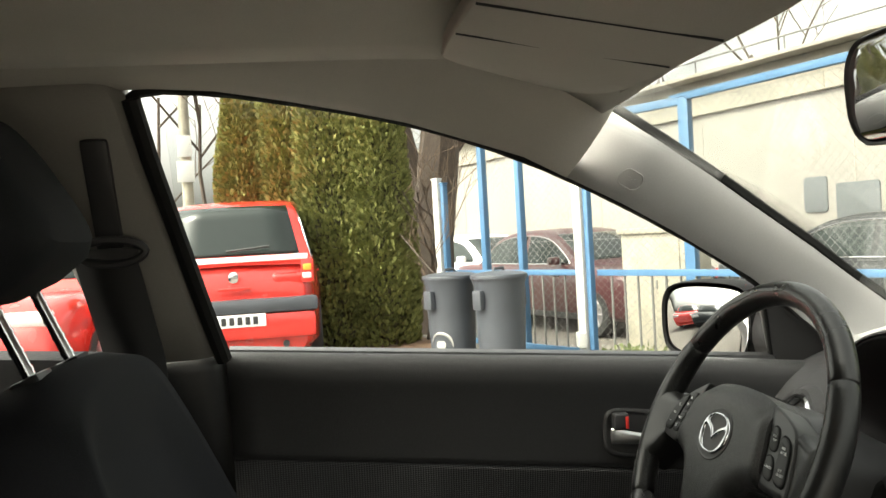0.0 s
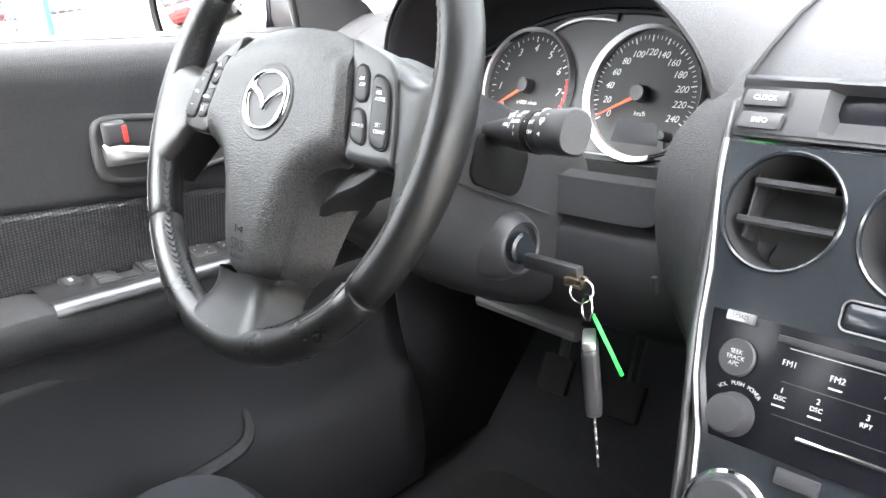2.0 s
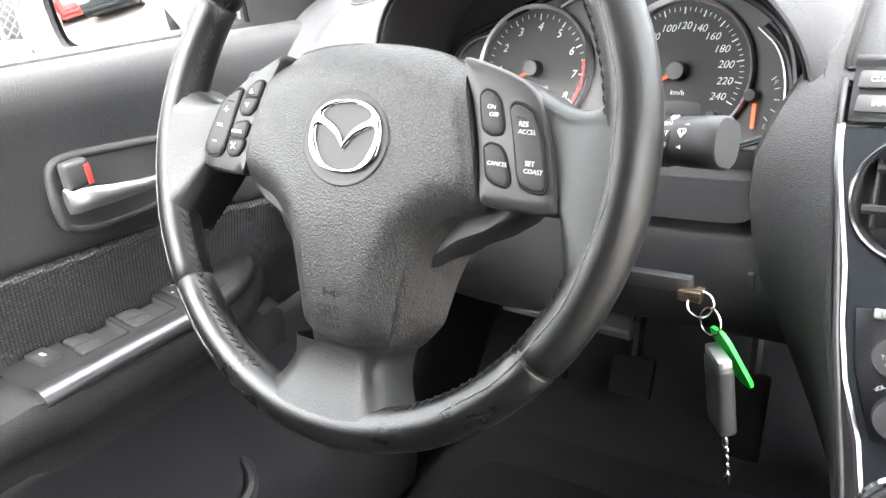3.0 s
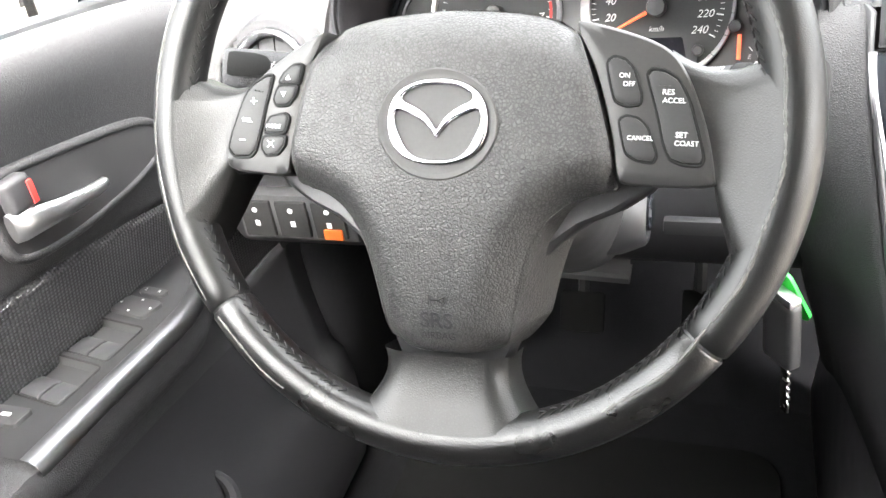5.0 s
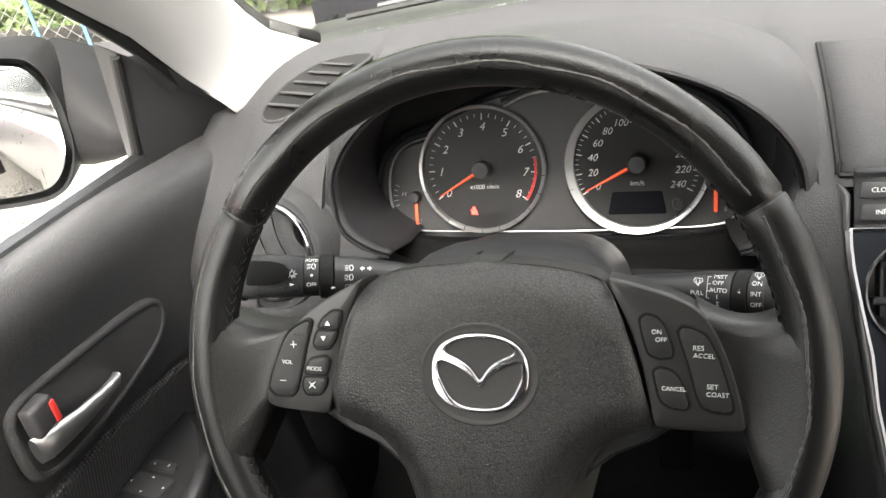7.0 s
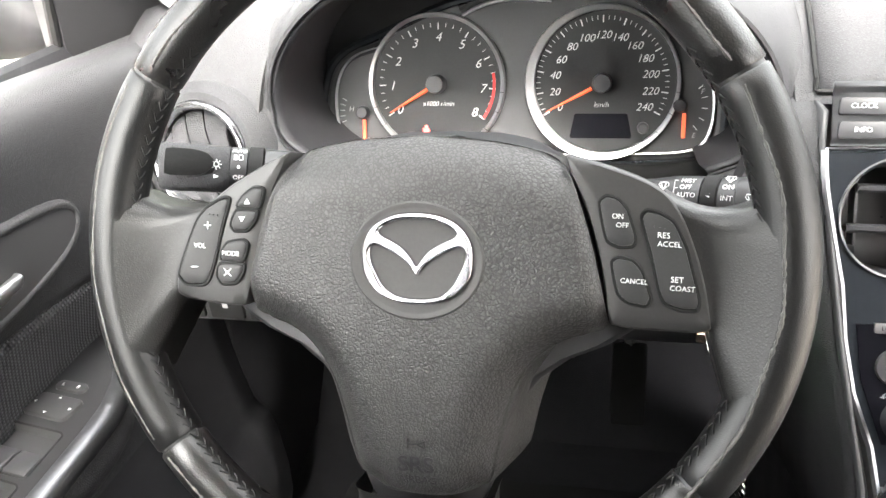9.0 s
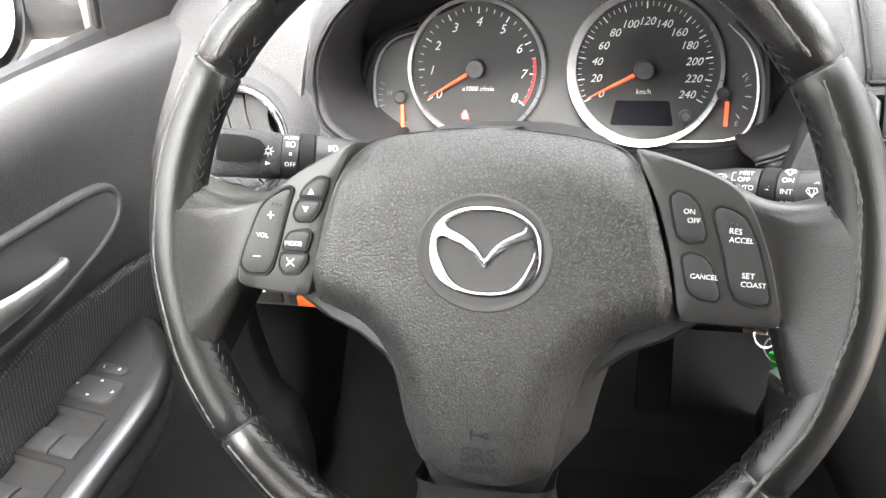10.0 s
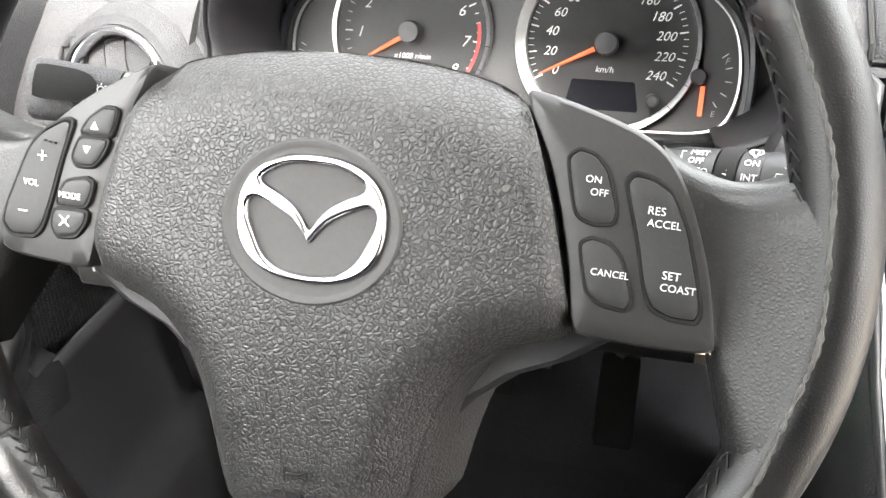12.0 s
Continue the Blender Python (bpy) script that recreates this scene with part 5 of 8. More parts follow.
lathe(bm, [(0.0138, 0), (0.0138, 0.003), (0.0128, 0.0042), (0.001, 0.0046)], 36, Matrix.Translation((-0.0645, -0.1592, 0)))
sk = part("seek_button", bm, M_SOFTBLACK, radio, "round rocker key")
for t, y in (("SEEK", -0.1552), ("TRACK", -0.1595), ("APC", -0.1638)):
    words("printed_letters", t, 0.0044, Matrix.Translation((-0.0645, y, 0.0052)), M_GREYP, sk)
bm = bmesh.new()
lathe(bm, [(0.016, 0), (0.016, 0.002), (0.0148, 0.004), (0.0142, 0.0145), (0.0134, 0.0162), (0.0115, 0.0167), (0.001, 0.0163)], 44, Matrix.Translation((-0.0565, -0.1988, 0)))
part("volume_knob", bm, M_SOFTBLACK, radio, "round black volume knob")
for k, ch in enumerate("VOL PUSH POWER"):
    a = radians(132 - 84 * k / 13)
    words("printed_letters", ch, 0.0042, Matrix.Translation((-0.0565 + 0.0222 * math.cos(a), -0.1988 + 0.0222 * math.sin(a), 0.0016)) @ Matrix.Rotation(a - math.pi / 2, 4, "Z"), M_GREYP, radio)
for t, x, y, s in (("FM1", -0.0275, -0.153, 0.006), ("FM2", 0.0055, -0.1545, 0.006), ("AM", 0.0395, -0.1555, 0.006), ("CD", 0.074, -0.155, 0.0066), ("1", -0.0276, -0.172, 0.0056), ("2", -0.0025, -0.172, 0.0056), ("3", 0.0295, -0.172, 0.0056), ("4", 0.055, -0.172, 0.0056), ("DSC", -0.0276, -0.1775, 0.0046), ("DSC", -0.0025, -0.1775, 0.0046), ("RPT", 0.0295, -0.1775, 0.0046), ("PROG", 0.055, -0.1775, 0.0046)):
    words("printed_letters", t, s, Matrix.Translation((x, y, 0.0016)), M_GREYP, radio)
for x, y in ((0.0055, -0.161), (-0.0276, -0.183), (-0.0025, -0.183), (0.074, -0.161)):
    part("printed_bar", boxm((x, y, 0.0015), (0.009, 0.001, 0.0005)), M_GREYP, radio)
part("chrome_bar", boxm((0.045, -0.2, 0.0022), (0.11, 0.0032, 0.003), 0.0008), M_CHROME, radio, "bright strip")
bm = bmesh.new()
lathe(bm, [(0.0325, -0.002), (0.0325, 0.004), (0.03, 0.0062), (0.0272, 0.005), (0.0265, 0.002)], 44, Matrix.Translation((-0.042, -0.268, 0)), caps=False)
kn = part("climate_knob_ring", bm, M_CHROME, stack, "chrome ring of the climate knob")
bm = bmesh.new()
lathe(bm, [(0.027, 0), (0.026, 0.012), (0.024, 0.014), (0.001, 0.014)], 40, Matrix.Translation((-0.042, -0.268, 0)))
part("climate_knob", bm, M_SOFTBLACK, kn)
part("climate_key", boxm((-0.002, -0.2275, 0.001), (0.03, 0.011, 0.004), 0.0015), M_SOFTBLACK, stack)
# storage lid on top of the dash
bm = bmesh.new()
lid_rows = []
for x in [SC - 0.158 + 0.316 * k / 12 for k in range(13)]:
    e = 0.002 if 0.01 < (x - SC + 0.158) < 0.306 else 0.0
    lid_rows.append(smooth_line([(x, 0.287, 0.904), (x, 0.29, 0.912 + e), (x, 0.325, 0.93 + e), (x, 0.375, 0.952 + e), (x, 0.425, 0.967 + e), (x, 0.435, 0.966)], 1))
grid(bm, lid_rows)
lid = part("storage_lid", bm, M_DASH, None, solid=0.004)
for name_, pts in (("lid_gap", [(SC - 0.161, y, z + 0.001) for y, z in ((0.287, 0.906), (0.29, 0.914), (0.325, 0.932), (0.375, 0.954), (0.425, 0.968))]), ("lid_gap", [(SC - 0.16 + 0.32 * k / 8, 0.2855, 0.9065) for k in range(9)])):
    bm = bmesh.new()
    tube(bm, [(x, y, z - 0.0012) for x, y, z in pts], 0.002, 6)
    part(name_, bm, M_RUBBER, lid, "dark gap along the lid")
tagged(lid, "grained charcoal lid on top of the dashboard", "lid")
# cheek that swings forward from the dash's face to the stack's edge
bm = bmesh.new()
rows = []
for z, xl, yl, xr, yr in ((0.9045, -0.152, 0.298, -0.1235, 0.298), (0.8985, -0.1545, 0.2835, -0.1235, 0.2785), (0.893, -0.1575, 0.2745, -0.1235, 0.2665), (0.885, -0.162, 0.2665, -0.1235, 0.2595), (0.872, -0.169, 0.2565, -0.1235, 0.2515), (0.845, -0.179, 0.246, -0.12, 0.238), (0.81, -0.182, 0.244, -0.1165, 0.2185), (0.78, -0.179, 0.243, -0.112, 0.2), (0.745, -0.171, 0.24, -0.107, 0.18), (0.7, -0.156, 0.247, -0.0965, 0.155), (0.655, -0.146, 0.262, -0.088, 0.13), (0.6, -0.132, 0.275, -0.082, 0.108), (0.54, -0.12, 0.29, -0.078, 0.09)):
    rows.append([(xl - 0.004, yl + 0.012, z)] + [(xl + (xr - xl) * u, yl + (yr - yl) * u ** 1.6 - 0.002 * math.sin(math.pi * u), z) for u in (0.0, 0.15, 0.3, 0.45, 0.6, 0.75, 0.9, 1.0)])
grid(bm, rows)
part("dash_cheek", bm, M_DASH, dash, "grained dash side running into the console", solid=0.003)
# flank beside the stack down to the floor
bm = bmesh.new()
grid(bm, [[(-0.124, 0.262, 0.9), (-0.124, 0.25, 0.872), (-0.104, 0.175, 0.745), (-0.085, 0.125, 0.655), (-0.075, 0.09, 0.56), (-0.075, 0.07, 0.42), (-0.075, 0.06, 0.22)], [(-0.13, 0.30, 0.9), (-0.13, 0.29, 0.87), (-0.112, 0.23, 0.745), (-0.1, 0.2, 0.655), (-0.09, 0.19, 0.56), (-0.09, 0.18, 0.42), (-0.09, 0.17, 0.22)], [(-0.135, 0.5, 0.9), (-0.135, 0.5, 0.87), (-0.12, 0.5, 0.745), (-0.11, 0.5, 0.655), (-0.1, 0.5, 0.56), (-0.1, 0.5, 0.42), (-0.1, 0.6, 0.22)]])
part("console_flank", bm, M_SOFTBLACK, dash, "smooth black side of the console", solid=0.004)

# ---- cabin ----
CX = 0.035  # the car's middle


def side_x(z):
    """The inner face of the side above the waistline leans in towards the roof."""
    return -0.72 + 0.42 * (z - 0.97)


def belt_z(y):
    return 0.968 - 0.088 * y


# driver's door
door = thing("driver_door", "closed driver's door with dark grained trim and ribbed cloth insert", "car door")
DY0, DY1 = -0.585, 0.385
dys = [DY0 + (DY1 - DY0) * k / 24 for k in range(25)]


def door_x(y):
    """The door bends inwards towards the dash."""
    return 0.028 * sstep(0.16, 0.36, y)


def fab_top(y):
    return 0.79 - 0.118 * y * (1 + 0.25 * sstep(0.05, 0.25, y))


bm = bmesh.new()
rows = []
for y in dys:
    d, b, f = door_x(y), belt_z(y), fab_top(y)
    rows.append(smooth_line([(-0.79 + d, y, b - 0.012), (-0.768 + d, y, b - 0.002), (-0.735 + d, y, b + 0.002), (-0.716 + d, y, b - 0.006), (-0.712 + d, y, b - 0.03), (-0.722 + d, y, 0.6 * b + 0.4 * f), (-0.732 + d, y, f + 0.03), (-0.733 + d, y, f + 0.006), (-0.738 + d, y, f)], 1))
grid(bm, rows)
part("upper_trim", bm, M_DOORSKIN, door, "dark grained upper trim", solid=0.004)
bm = bmesh.new()
grid(bm, [[(-0.742 + door_x(y), y, fab_top(y) + 0.002), (-0.738 + door_x(y), y, fab_top(y) - 0.006), (-0.754 + door_x(y), y, 0.72 - 0.06 * y), (-0.764 + door_x(y), y, 0.6)] for y in dys])
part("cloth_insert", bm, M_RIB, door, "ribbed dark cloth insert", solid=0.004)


def arm_z(y):
    return 0.703 - 0.06 * (y - 0.05)


def arm_in(y):
    """Inner edge of the armrest."""
    return float(np.interp(y, (-0.58, -0.3, -0.104, 0.0, 0.067, 0.1, 0.135, 0.166, 0.185, 0.197, 0.22), (-0.64, -0.655, -0.671, -0.673, -0.673, -0.675, -0.685, -0.702, -0.717, -0.732, -0.742)))


bm = bmesh.new()
ays = [-0.58 + 0.8 * k / 24 for k in range(25)]
rows = []
for y in ays:
    z, xi = arm_z(y) - 0.01 * (y > -0.1), arm_in(y) - 0.003 * (y > -0.1)
    rows.append(smooth_line([(-0.77, y, z), (xi - 0.012, y, z), (xi, y, z - 0.006), (xi + 0.001, y, z - 0.03), (xi - 0.012, y, z - 0.05), (-0.725, y, z - 0.065), (-0.735, y, z - 0.12), (-0.735, y, 0.5)], 1))
grid(bm, rows)
part("armrest", bm, M_DOORSKIN, door, "moulded armrest", solid=0.004)
rows, chamfer = [], []
for k in range(33):
    y = -0.104 + 0.302 * k / 32
    z, xi = arm_z(y), arm_in(y)
    rows.append([(-0.77, y, z + 0.003), (min(-0.75, xi - 0.02), y, z + 0.0035), (xi - 0.014, y, z + 0.0035)])
    chamfer.append([(xi - 0.014, y, z + 0.0037), (xi - 0.006, y, z + 0.0028), (xi - 0.001, y, z - 0.0005), (xi + 0.0015, y, z - 0.007), (xi + 0.0005, y, z - 0.012)])
ARM = Matrix.Translation((0, 0, arm_z(0) + 0.0036)) @ Matrix.Rotation(radians(-3.43), 4, "X")


def well_loop(cy, length):
    """One slanting rounded opening of the switch panel."""
    return [(x, y - 0.16 * (x + 0.727)) for x, y in rrect(0.056, length, 0.005, 4, -0.727, cy)]


WELLS = [well_loop(0.042, 0.051), well_loop(-0.0165, 0.053)]
inner = [(arm_in(y) - 0.014, y) for y in [-0.104 + 0.302 * k / 32 for k in range(33)]]
bm = bmesh.new()
edges = []
for lp in [inner + [(-0.77, 0.198), (-0.77, -0.104)]] + WELLS:
    vs = [bm.verts.new(ARM @ Vector((x, y, -0.0001))) for x, y in lp]
    edges += [bm.edges.new((vs[i], vs[(i + 1) % len(vs)])) for i in range(len(vs))]
bmesh.ops.triangle_fill(bm, edges=edges, use_beauty=True)
sw = part("switch_panel", bm, M_BEZEL, door, "dark metallic window switch panel")
bm = bmesh.new()
grid(bm, chamfer)
part("armrest_strip", bm, M_STRIP, door, "brushed grey armrest edge")
for cy, lp in zip((0.042, -0.0165), WELLS):
    bm = bmesh.new()
    tube(bm, [ARM @ Vector((x, y, 0.0002)) for x, y in lp], 0.0009, 6, True)
    part("well_rim", bm, M_RUBBER, sw)
    bm = bmesh.new()
    mound(bm, [(x + 0.727, y - cy) for x, y in lp], (0, 0), [(1.0, 0.0), (0.97, -0.0012), (0.93, -0.0078), (0.1, -0.0082)], ARM @ Matrix.Translation((-0.727, cy, 0)))
    part("switch_well", bm, M_BLACK, sw, "recessed well of the window switches")
    for xc in (-0.7395, -0.7145):
        prof = [(-0.023, -0.009), (-0.0225, -0.0015), (-0.02, 0.0), (-0.004, -0.0015), (0.003, -0.004), (0.006, -0.009)]
        bm = bmesh.new()
        grid(bm, [[ARM @ Vector((xc + e, cy + p - 0.16 * (xc + e + 0.727), -0.009 + (h + 0.009) * f)) for p, h in prof] for e, f in ((-0.0112, 0.0), (-0.0112, 0.9), (-0.0102, 1.0), (0.0, 0.97), (0.0102, 1.0), (0.0112, 0.9), (0.0112, 0.0))])
        part("window_switch", bm, M_SOFTBLACK, sw, "rocker switch")
SWM = ARM @ Matrix.Translation((-0.728, 0.0915, 0)) @ Matrix.Rotation(radians(-10), 4, "Z")
bm = bmesh.new()
plate(bm, rrect(0.0455, 0.0265, 0.005, 5), -0.002, 0.0035, 0.0015, SWM)
ms = part("mirror_switch", bm, M_BLACK, sw, "square mirror switch")
for a, rx, ry in ((0, 0, 0.0095), (90, -0.019, 0), (180, 0, -0.0095), (270, 0.019, 0)):
    bm = bmesh.new()
    plate(bm, [(-0.0016, -0.001), (0.0016, -0.001), (0, 0.0014)], 0.0036, 0.0039, 0, SWM @ Matrix.Translation((rx, ry, 0)) @ Matrix.Rotation(radians(a), 4, "Z"))
    part("printed_mark", bm, M_WHITE, ms)
SEM = ARM @ Matrix.Translation((-0.7275, 0.118, 0)) @ Matrix.Rotation(radians(-8), 4, "Z")
bm = bmesh.new()
plate(bm, rrect(0.031, 0.0115, 0.005, 5), -0.002, 0.003, 0.001, SEM)
ms = part("mirror_selector", bm, M_BLACK, sw)
for t, x in (("L", -0.008), ("R", 0.008)):
    words("printed_letters", t, 0.0052, SEM @ Matrix.Translation((x, 0, 0.0033)), M_WHITE, ms)
bm = bmesh.new()
plate(bm, rrect(0.034, 0.02, 0.003, 4), -0.002, 0.004, 0.001, ARM @ Matrix.Translation((-0.732, -0.066, 0)))
ls_ = part("lock_switch", bm, M_BLACK, sw)
part("printed_mark", boxm((0, 0, 0), (0.009, 0.003, 0.0004), 0, ARM @ Matrix.Translation((-0.732, -0.066, 0.0043))), M_WHITE, ls_)

# inner door handle in its cup
HM = Matrix.Translation((-0.7235, 0, 0)) @ Matrix(((0, 0, 1, 0), (1, 0, 0, 0), (0, 1, 0, 0), (0, 0, 0, 1)))
cup = smooth_loop([(-0.009, 0.872), (-0.002, 0.884), (0.02, 0.8835), (0.077, 0.8745), (0.165, 0.859), (0.19, 0.845), (0.19, 0.827), (0.165, 0.813), (0.09, 0.807), (0.03, 0.81), (-0.003, 0.818), (-0.011, 0.832)], 2)
bm = bmesh.new()
tube(bm, [HM @ Vector((x, y, 0.0)) for x, y in cup], 0.005, 10, True)
hc = part("handle_cup", bm, M_DOORSKIN, door, "rounded cup of the door handle")
# plate is not sunk; its black stands in for the cup's shade
bm = bmesh.new()
plate(bm, cup, -0.004, 0.0035, 0, HM)
part("cup_floor_shade", bm, M_BLACK, hc)
bm = bmesh.new()
rows = []
for y, z, h, out in ((-0.004, 0.8475, 0.0115, 0.008), (0.002, 0.8475, 0.012, 0.0125), (0.015, 0.8455, 0.0105, 0.0145), (0.04, 0.841, 0.0085, 0.0155), (0.07, 0.8365, 0.0065, 0.0145), (0.092, 0.8345, 0.005, 0.012), (0.099, 0.8345, 0.003, 0.009)):
    rows.append([HM @ Vector((y, z + h * math.cos(a) * (1 if math.cos(a) > 0 else 1.1), out + 0.0045 * math.sin(a))) for a in (2 * math.pi * k / 14 for k in range(14))])
vv = grid(bm, rows, True)
bm.faces.new(vv[0])
bm.faces.new(vv[-1])
part("door_handle", bm, M_SATIN, hc, "satin chrome pull handle")
bm = boxm((0.0105, 0.8695, 0.0105), (0.025, 0.027, 0.014), 0.005, HM, 3)
lk = part("lock_knob", bm, M_SOFTBLACK, hc, "black lock knob")
bm = boxm((0.0195, 0.8675, 0.0165), (0.0055, 0.019, 0.004), 0.001, HM)
part("lock_tab", bm, M_REDTAB, lk, "red unlocked mark")

# lower door with its pocket
bm = bmesh.new()
grid(bm, [smooth_line([(-0.735, y, 0.62), (-0.738, y, 0.55), (-0.73 , y, 0.47), (-0.715 - 0.01 * sstep(0.1, 0.2, y), y, 0.44), (-0.705, y, 0.42), (-0.7, y, 0.3), (-0.72, y, 0.22)], 1) for y in dys])
part("lower_trim", bm, M_KNEE, door, "dark lower door trim", solid=0.004)
bm = bmesh.new()
tube(bm, smooth_line([(-0.7, -0.3, 0.43), (-0.7, -0.05, 0.43), (-0.698, 0.05, 0.432), (-0.702, 0.09, 0.44), (-0.712, 0.105, 0.458), (-0.728, 0.105, 0.475)], 3), [0.008, 0.009, 0.01, 0.008, 0.003], 8)
part("pocket_lip", bm, M_SOFTBLACK, door, "lip of the door pocket")
# outer skin and window seals
bm = bmesh.new()
grid(bm, [[(-0.79, y, belt_z(y) - 0.014), (-0.83, y, belt_z(y) - 0.03), (-0.885, y, 0.8), (-0.9, y, 0.6), (-0.88, y, 0.4), (-0.84, y, 0.28)] for y in dys + [0.45, 0.6, 0.8, 1.0]])
part("outer_skin", bm, M_SILVERPAINT, door, "silver outer panel", solid=0.004)
bm = bmesh.new()
grid(bm, [[(-0.776, y, belt_z(y) - 0.008), (-0.776, y, belt_z(y) + 0.004), (-0.768, y, belt_z(y) + 0.007), (-0.764, y, belt_z(y) + 0.002), (-0.764, y, belt_z(y) - 0.01)] for y in dys])
part("belt_seal", bm, M_STRIP, door, "thin light seal along the sill")
# window frame along the roof
WTOP = smooth_line([(-0.672, 1.365), (-0.645, 1.381), (-0.56, 1.376), (-0.475, 1.363), (-0.387, 1.347), (-0.314, 1.331), (-0.219, 1.303), (-0.088, 1.252), (0.083, 1.166), (0.22, 1.085), (0.34, 1.0), (0.40, 0.955)], 1)
bm = bmesh.new()
tube(bm, [(side_x(z) - 0.012, y, z + 0.004) for y, z in WTOP], 0.008, 8)
part("window_frame", bm, M_RUBBER, door, "black rubber window frame")
# triangle in front of the window
bm = bmesh.new()
tri_o = [(-0.77, 0.31, 0.92), (-0.724, 0.262, 1.071), (-0.692, 0.258, 1.058), (-0.697, 0.29, 1.034), (-0.698, 0.345, 0.988), (-0.70, 0.385, 0.955), (-0.72, 0.40, 0.915)]
g = grid(bm, [tri_o, [(x - 0.02, y, z) for x, y, z in tri_o]], True)
bm.faces.new(g[0])
bm.faces.new(g[1])
part("mirror_triangle", bm, M_BLACK, door, "black corner trim inside the mirror")
bm = bmesh.new()
tube(bm, [(-0.772, 0.302, 0.938), (-0.75, 0.284, 0.998), (-0.73, 0.266, 1.056)], 0.0048, 8)
part("window_channel", bm, M_RUBBER, door)
gl = bmesh.new()
box(gl, (0, 0, 0), (0.86, 0.003, 0.47), 0, Matrix.Translation((side_x(1.15) - 0.03, -0.2, 1.15)) @ Matrix.Rotation(math.atan(-0.42) * -1, 4, "Y") @ Matrix.Rotation(radians(90), 4, "Z"))
win = part("window_glass", gl, M_GLASS, door, "clear side window")
win.visible_shadow = False

# door mirror
mirror = thing("door_mirror", "dark grey door mirror with a silvered glass", "door mirror")
MN = Vector((0.36, -0.92, -0.03)).normalized()
mx = Vector((0, 0, 1)).cross(MN).normalized()
my = MN.cross(mx)
MM = Matrix((mx.to_4d(), my.to_4d(), MN.to_4d(), (0, 0, 0, 1))).transposed()
MM[0][3], MM[1][3], MM[2][3] = -0.93, 0.275, 0.985
MM[3][0] = MM[3][1] = MM[3][2] = 0
mo = smooth_loop([(0.088, 0.05), (0.06, 0.066), (-0.06, 0.068), (-0.105, 0.05), (-0.112, -0.02), (-0.1, -0.06), (0.03, -0.075), (0.066, -0.066), (0.09, -0.02)], 3)
bm = bmesh.new()
mound(bm, [(x * 1.1, y * 1.14) for x, y in mo], (0, 0), [(0.97, 0.002), (1.0, 0.008), (1.02, 0.0), (1.03, -0.03), (0.97, -0.07), (0.8, -0.105), (0.5, -0.125), (0.1, -0.13)], MM)
part("housing", bm, M_HOUSING, mirror, "dark grey mirror housing")
bm = bmesh.new()
plate(bm, mo, -0.006, 0.004, 0.0008, MM)
part("mirror_glass", bm, M_MIRROR, mirror, "silvered mirror glass")
bm = bmesh.new()
grid(bm, [smooth_loop([(x, y0, z0), (x, y1, z0), (x, y1, z1), (x, y0, z1)], 2) for x, y0, y1, z0, z1 in ((-0.885, 0.315, 0.43, 0.912, 1.045), (-0.85, 0.308, 0.43, 0.915, 1.032), (-0.815, 0.3, 0.42, 0.925, 1.008), (-0.792, 0.3, 0.41, 0.934, 0.99), (-0.78, 0.305, 0.4, 0.938, 0.975))], True)
part("mirror_foot", bm, M_HOUSING, mirror)

# ---- pillars, roof and glass ----
def pillar_pair(name, build, material, label, category):
    """The same trim on both sides of the car."""
    for s in (1, -1):
        bm = bmesh.new()
        build(bm)
        if s < 0:
            bmesh.ops.transform(bm, matrix=Matrix.Translation((CX, 0, 0)) @ Matrix.Diagonal((-1, 1, 1, 1)) @ Matrix.Translation((-CX, 0, 0)), verts=bm.verts)
        ob = part(name, bm, material, None, solid=0.004)
        tagged(ob, label, category, kind="structure")


A_LOW = [(-0.088, 1.250, 0), (0.0, 1.208, 0), (0.083, 1.164, 0), (0.15, 1.125, 0), (0.22, 1.085, 0), (0.29, 1.035, 0.002), (0.34, 0.992, 0.014), (0.36, 0.97, 0.03), (0.366, 0.957, 0.043)]
A_UP = [(-0.034, 1.338, 0), (0.05, 1.29, 0), (0.13, 1.242, 0), (0.22, 1.185, 0), (0.31, 1.129, 0), (0.39, 1.076, 0), (0.455, 1.034, 0.003), (0.508, 0.998, 0.014), (0.532, 0.97, 0.074)]


def build_a(bm):
    rows = []
    for k_, ((y0, z0, in0), (y1, z1, in1)) in enumerate(zip(A_LOW, A_UP)):
        swell = 0.011 * (1 - max(0, k_ - 5) / 3.3)
        p0, p1 = Vector((side_x(z0) - 0.004 + in0, y0, z0)), Vector((side_x(z1) - 0.002 + in1, y1, z1))
        r = [p0 + Vector((-0.016, 0.018, -0.003))]
        for k in range(9):
            f = k / 8
            p = p0.lerp(p1, f)
            p.x += swell * math.sin(math.pi * f) ** 0.6
            r.append(p)
        r.append(p1 + Vector((-0.004, 0.004, -0.001)))
        rows.append(r)
    grid(bm, rows)


pillar_pair("pillar_trim", build_a, M_PILLAR, "light grey plastic windscreen pillar trim", "pillar trim")


def build_seal(bm):
    """Rubber lip between the pillar trim and the windscreen."""
    rows = []
    for y1, z1, in1 in A_UP:
        p = Vector((side_x(z1) - 0.004 + in1, y1, z1))
        rows.append([p + Vector(d) for d in ((-0.004, 0.002, -0.001), (0.001, 0.003, 0.003), (0.0, 0.008, 0.01), (-0.006, 0.011, 0.013), (-0.012, 0.01, 0.01))])
    grid(bm, rows)


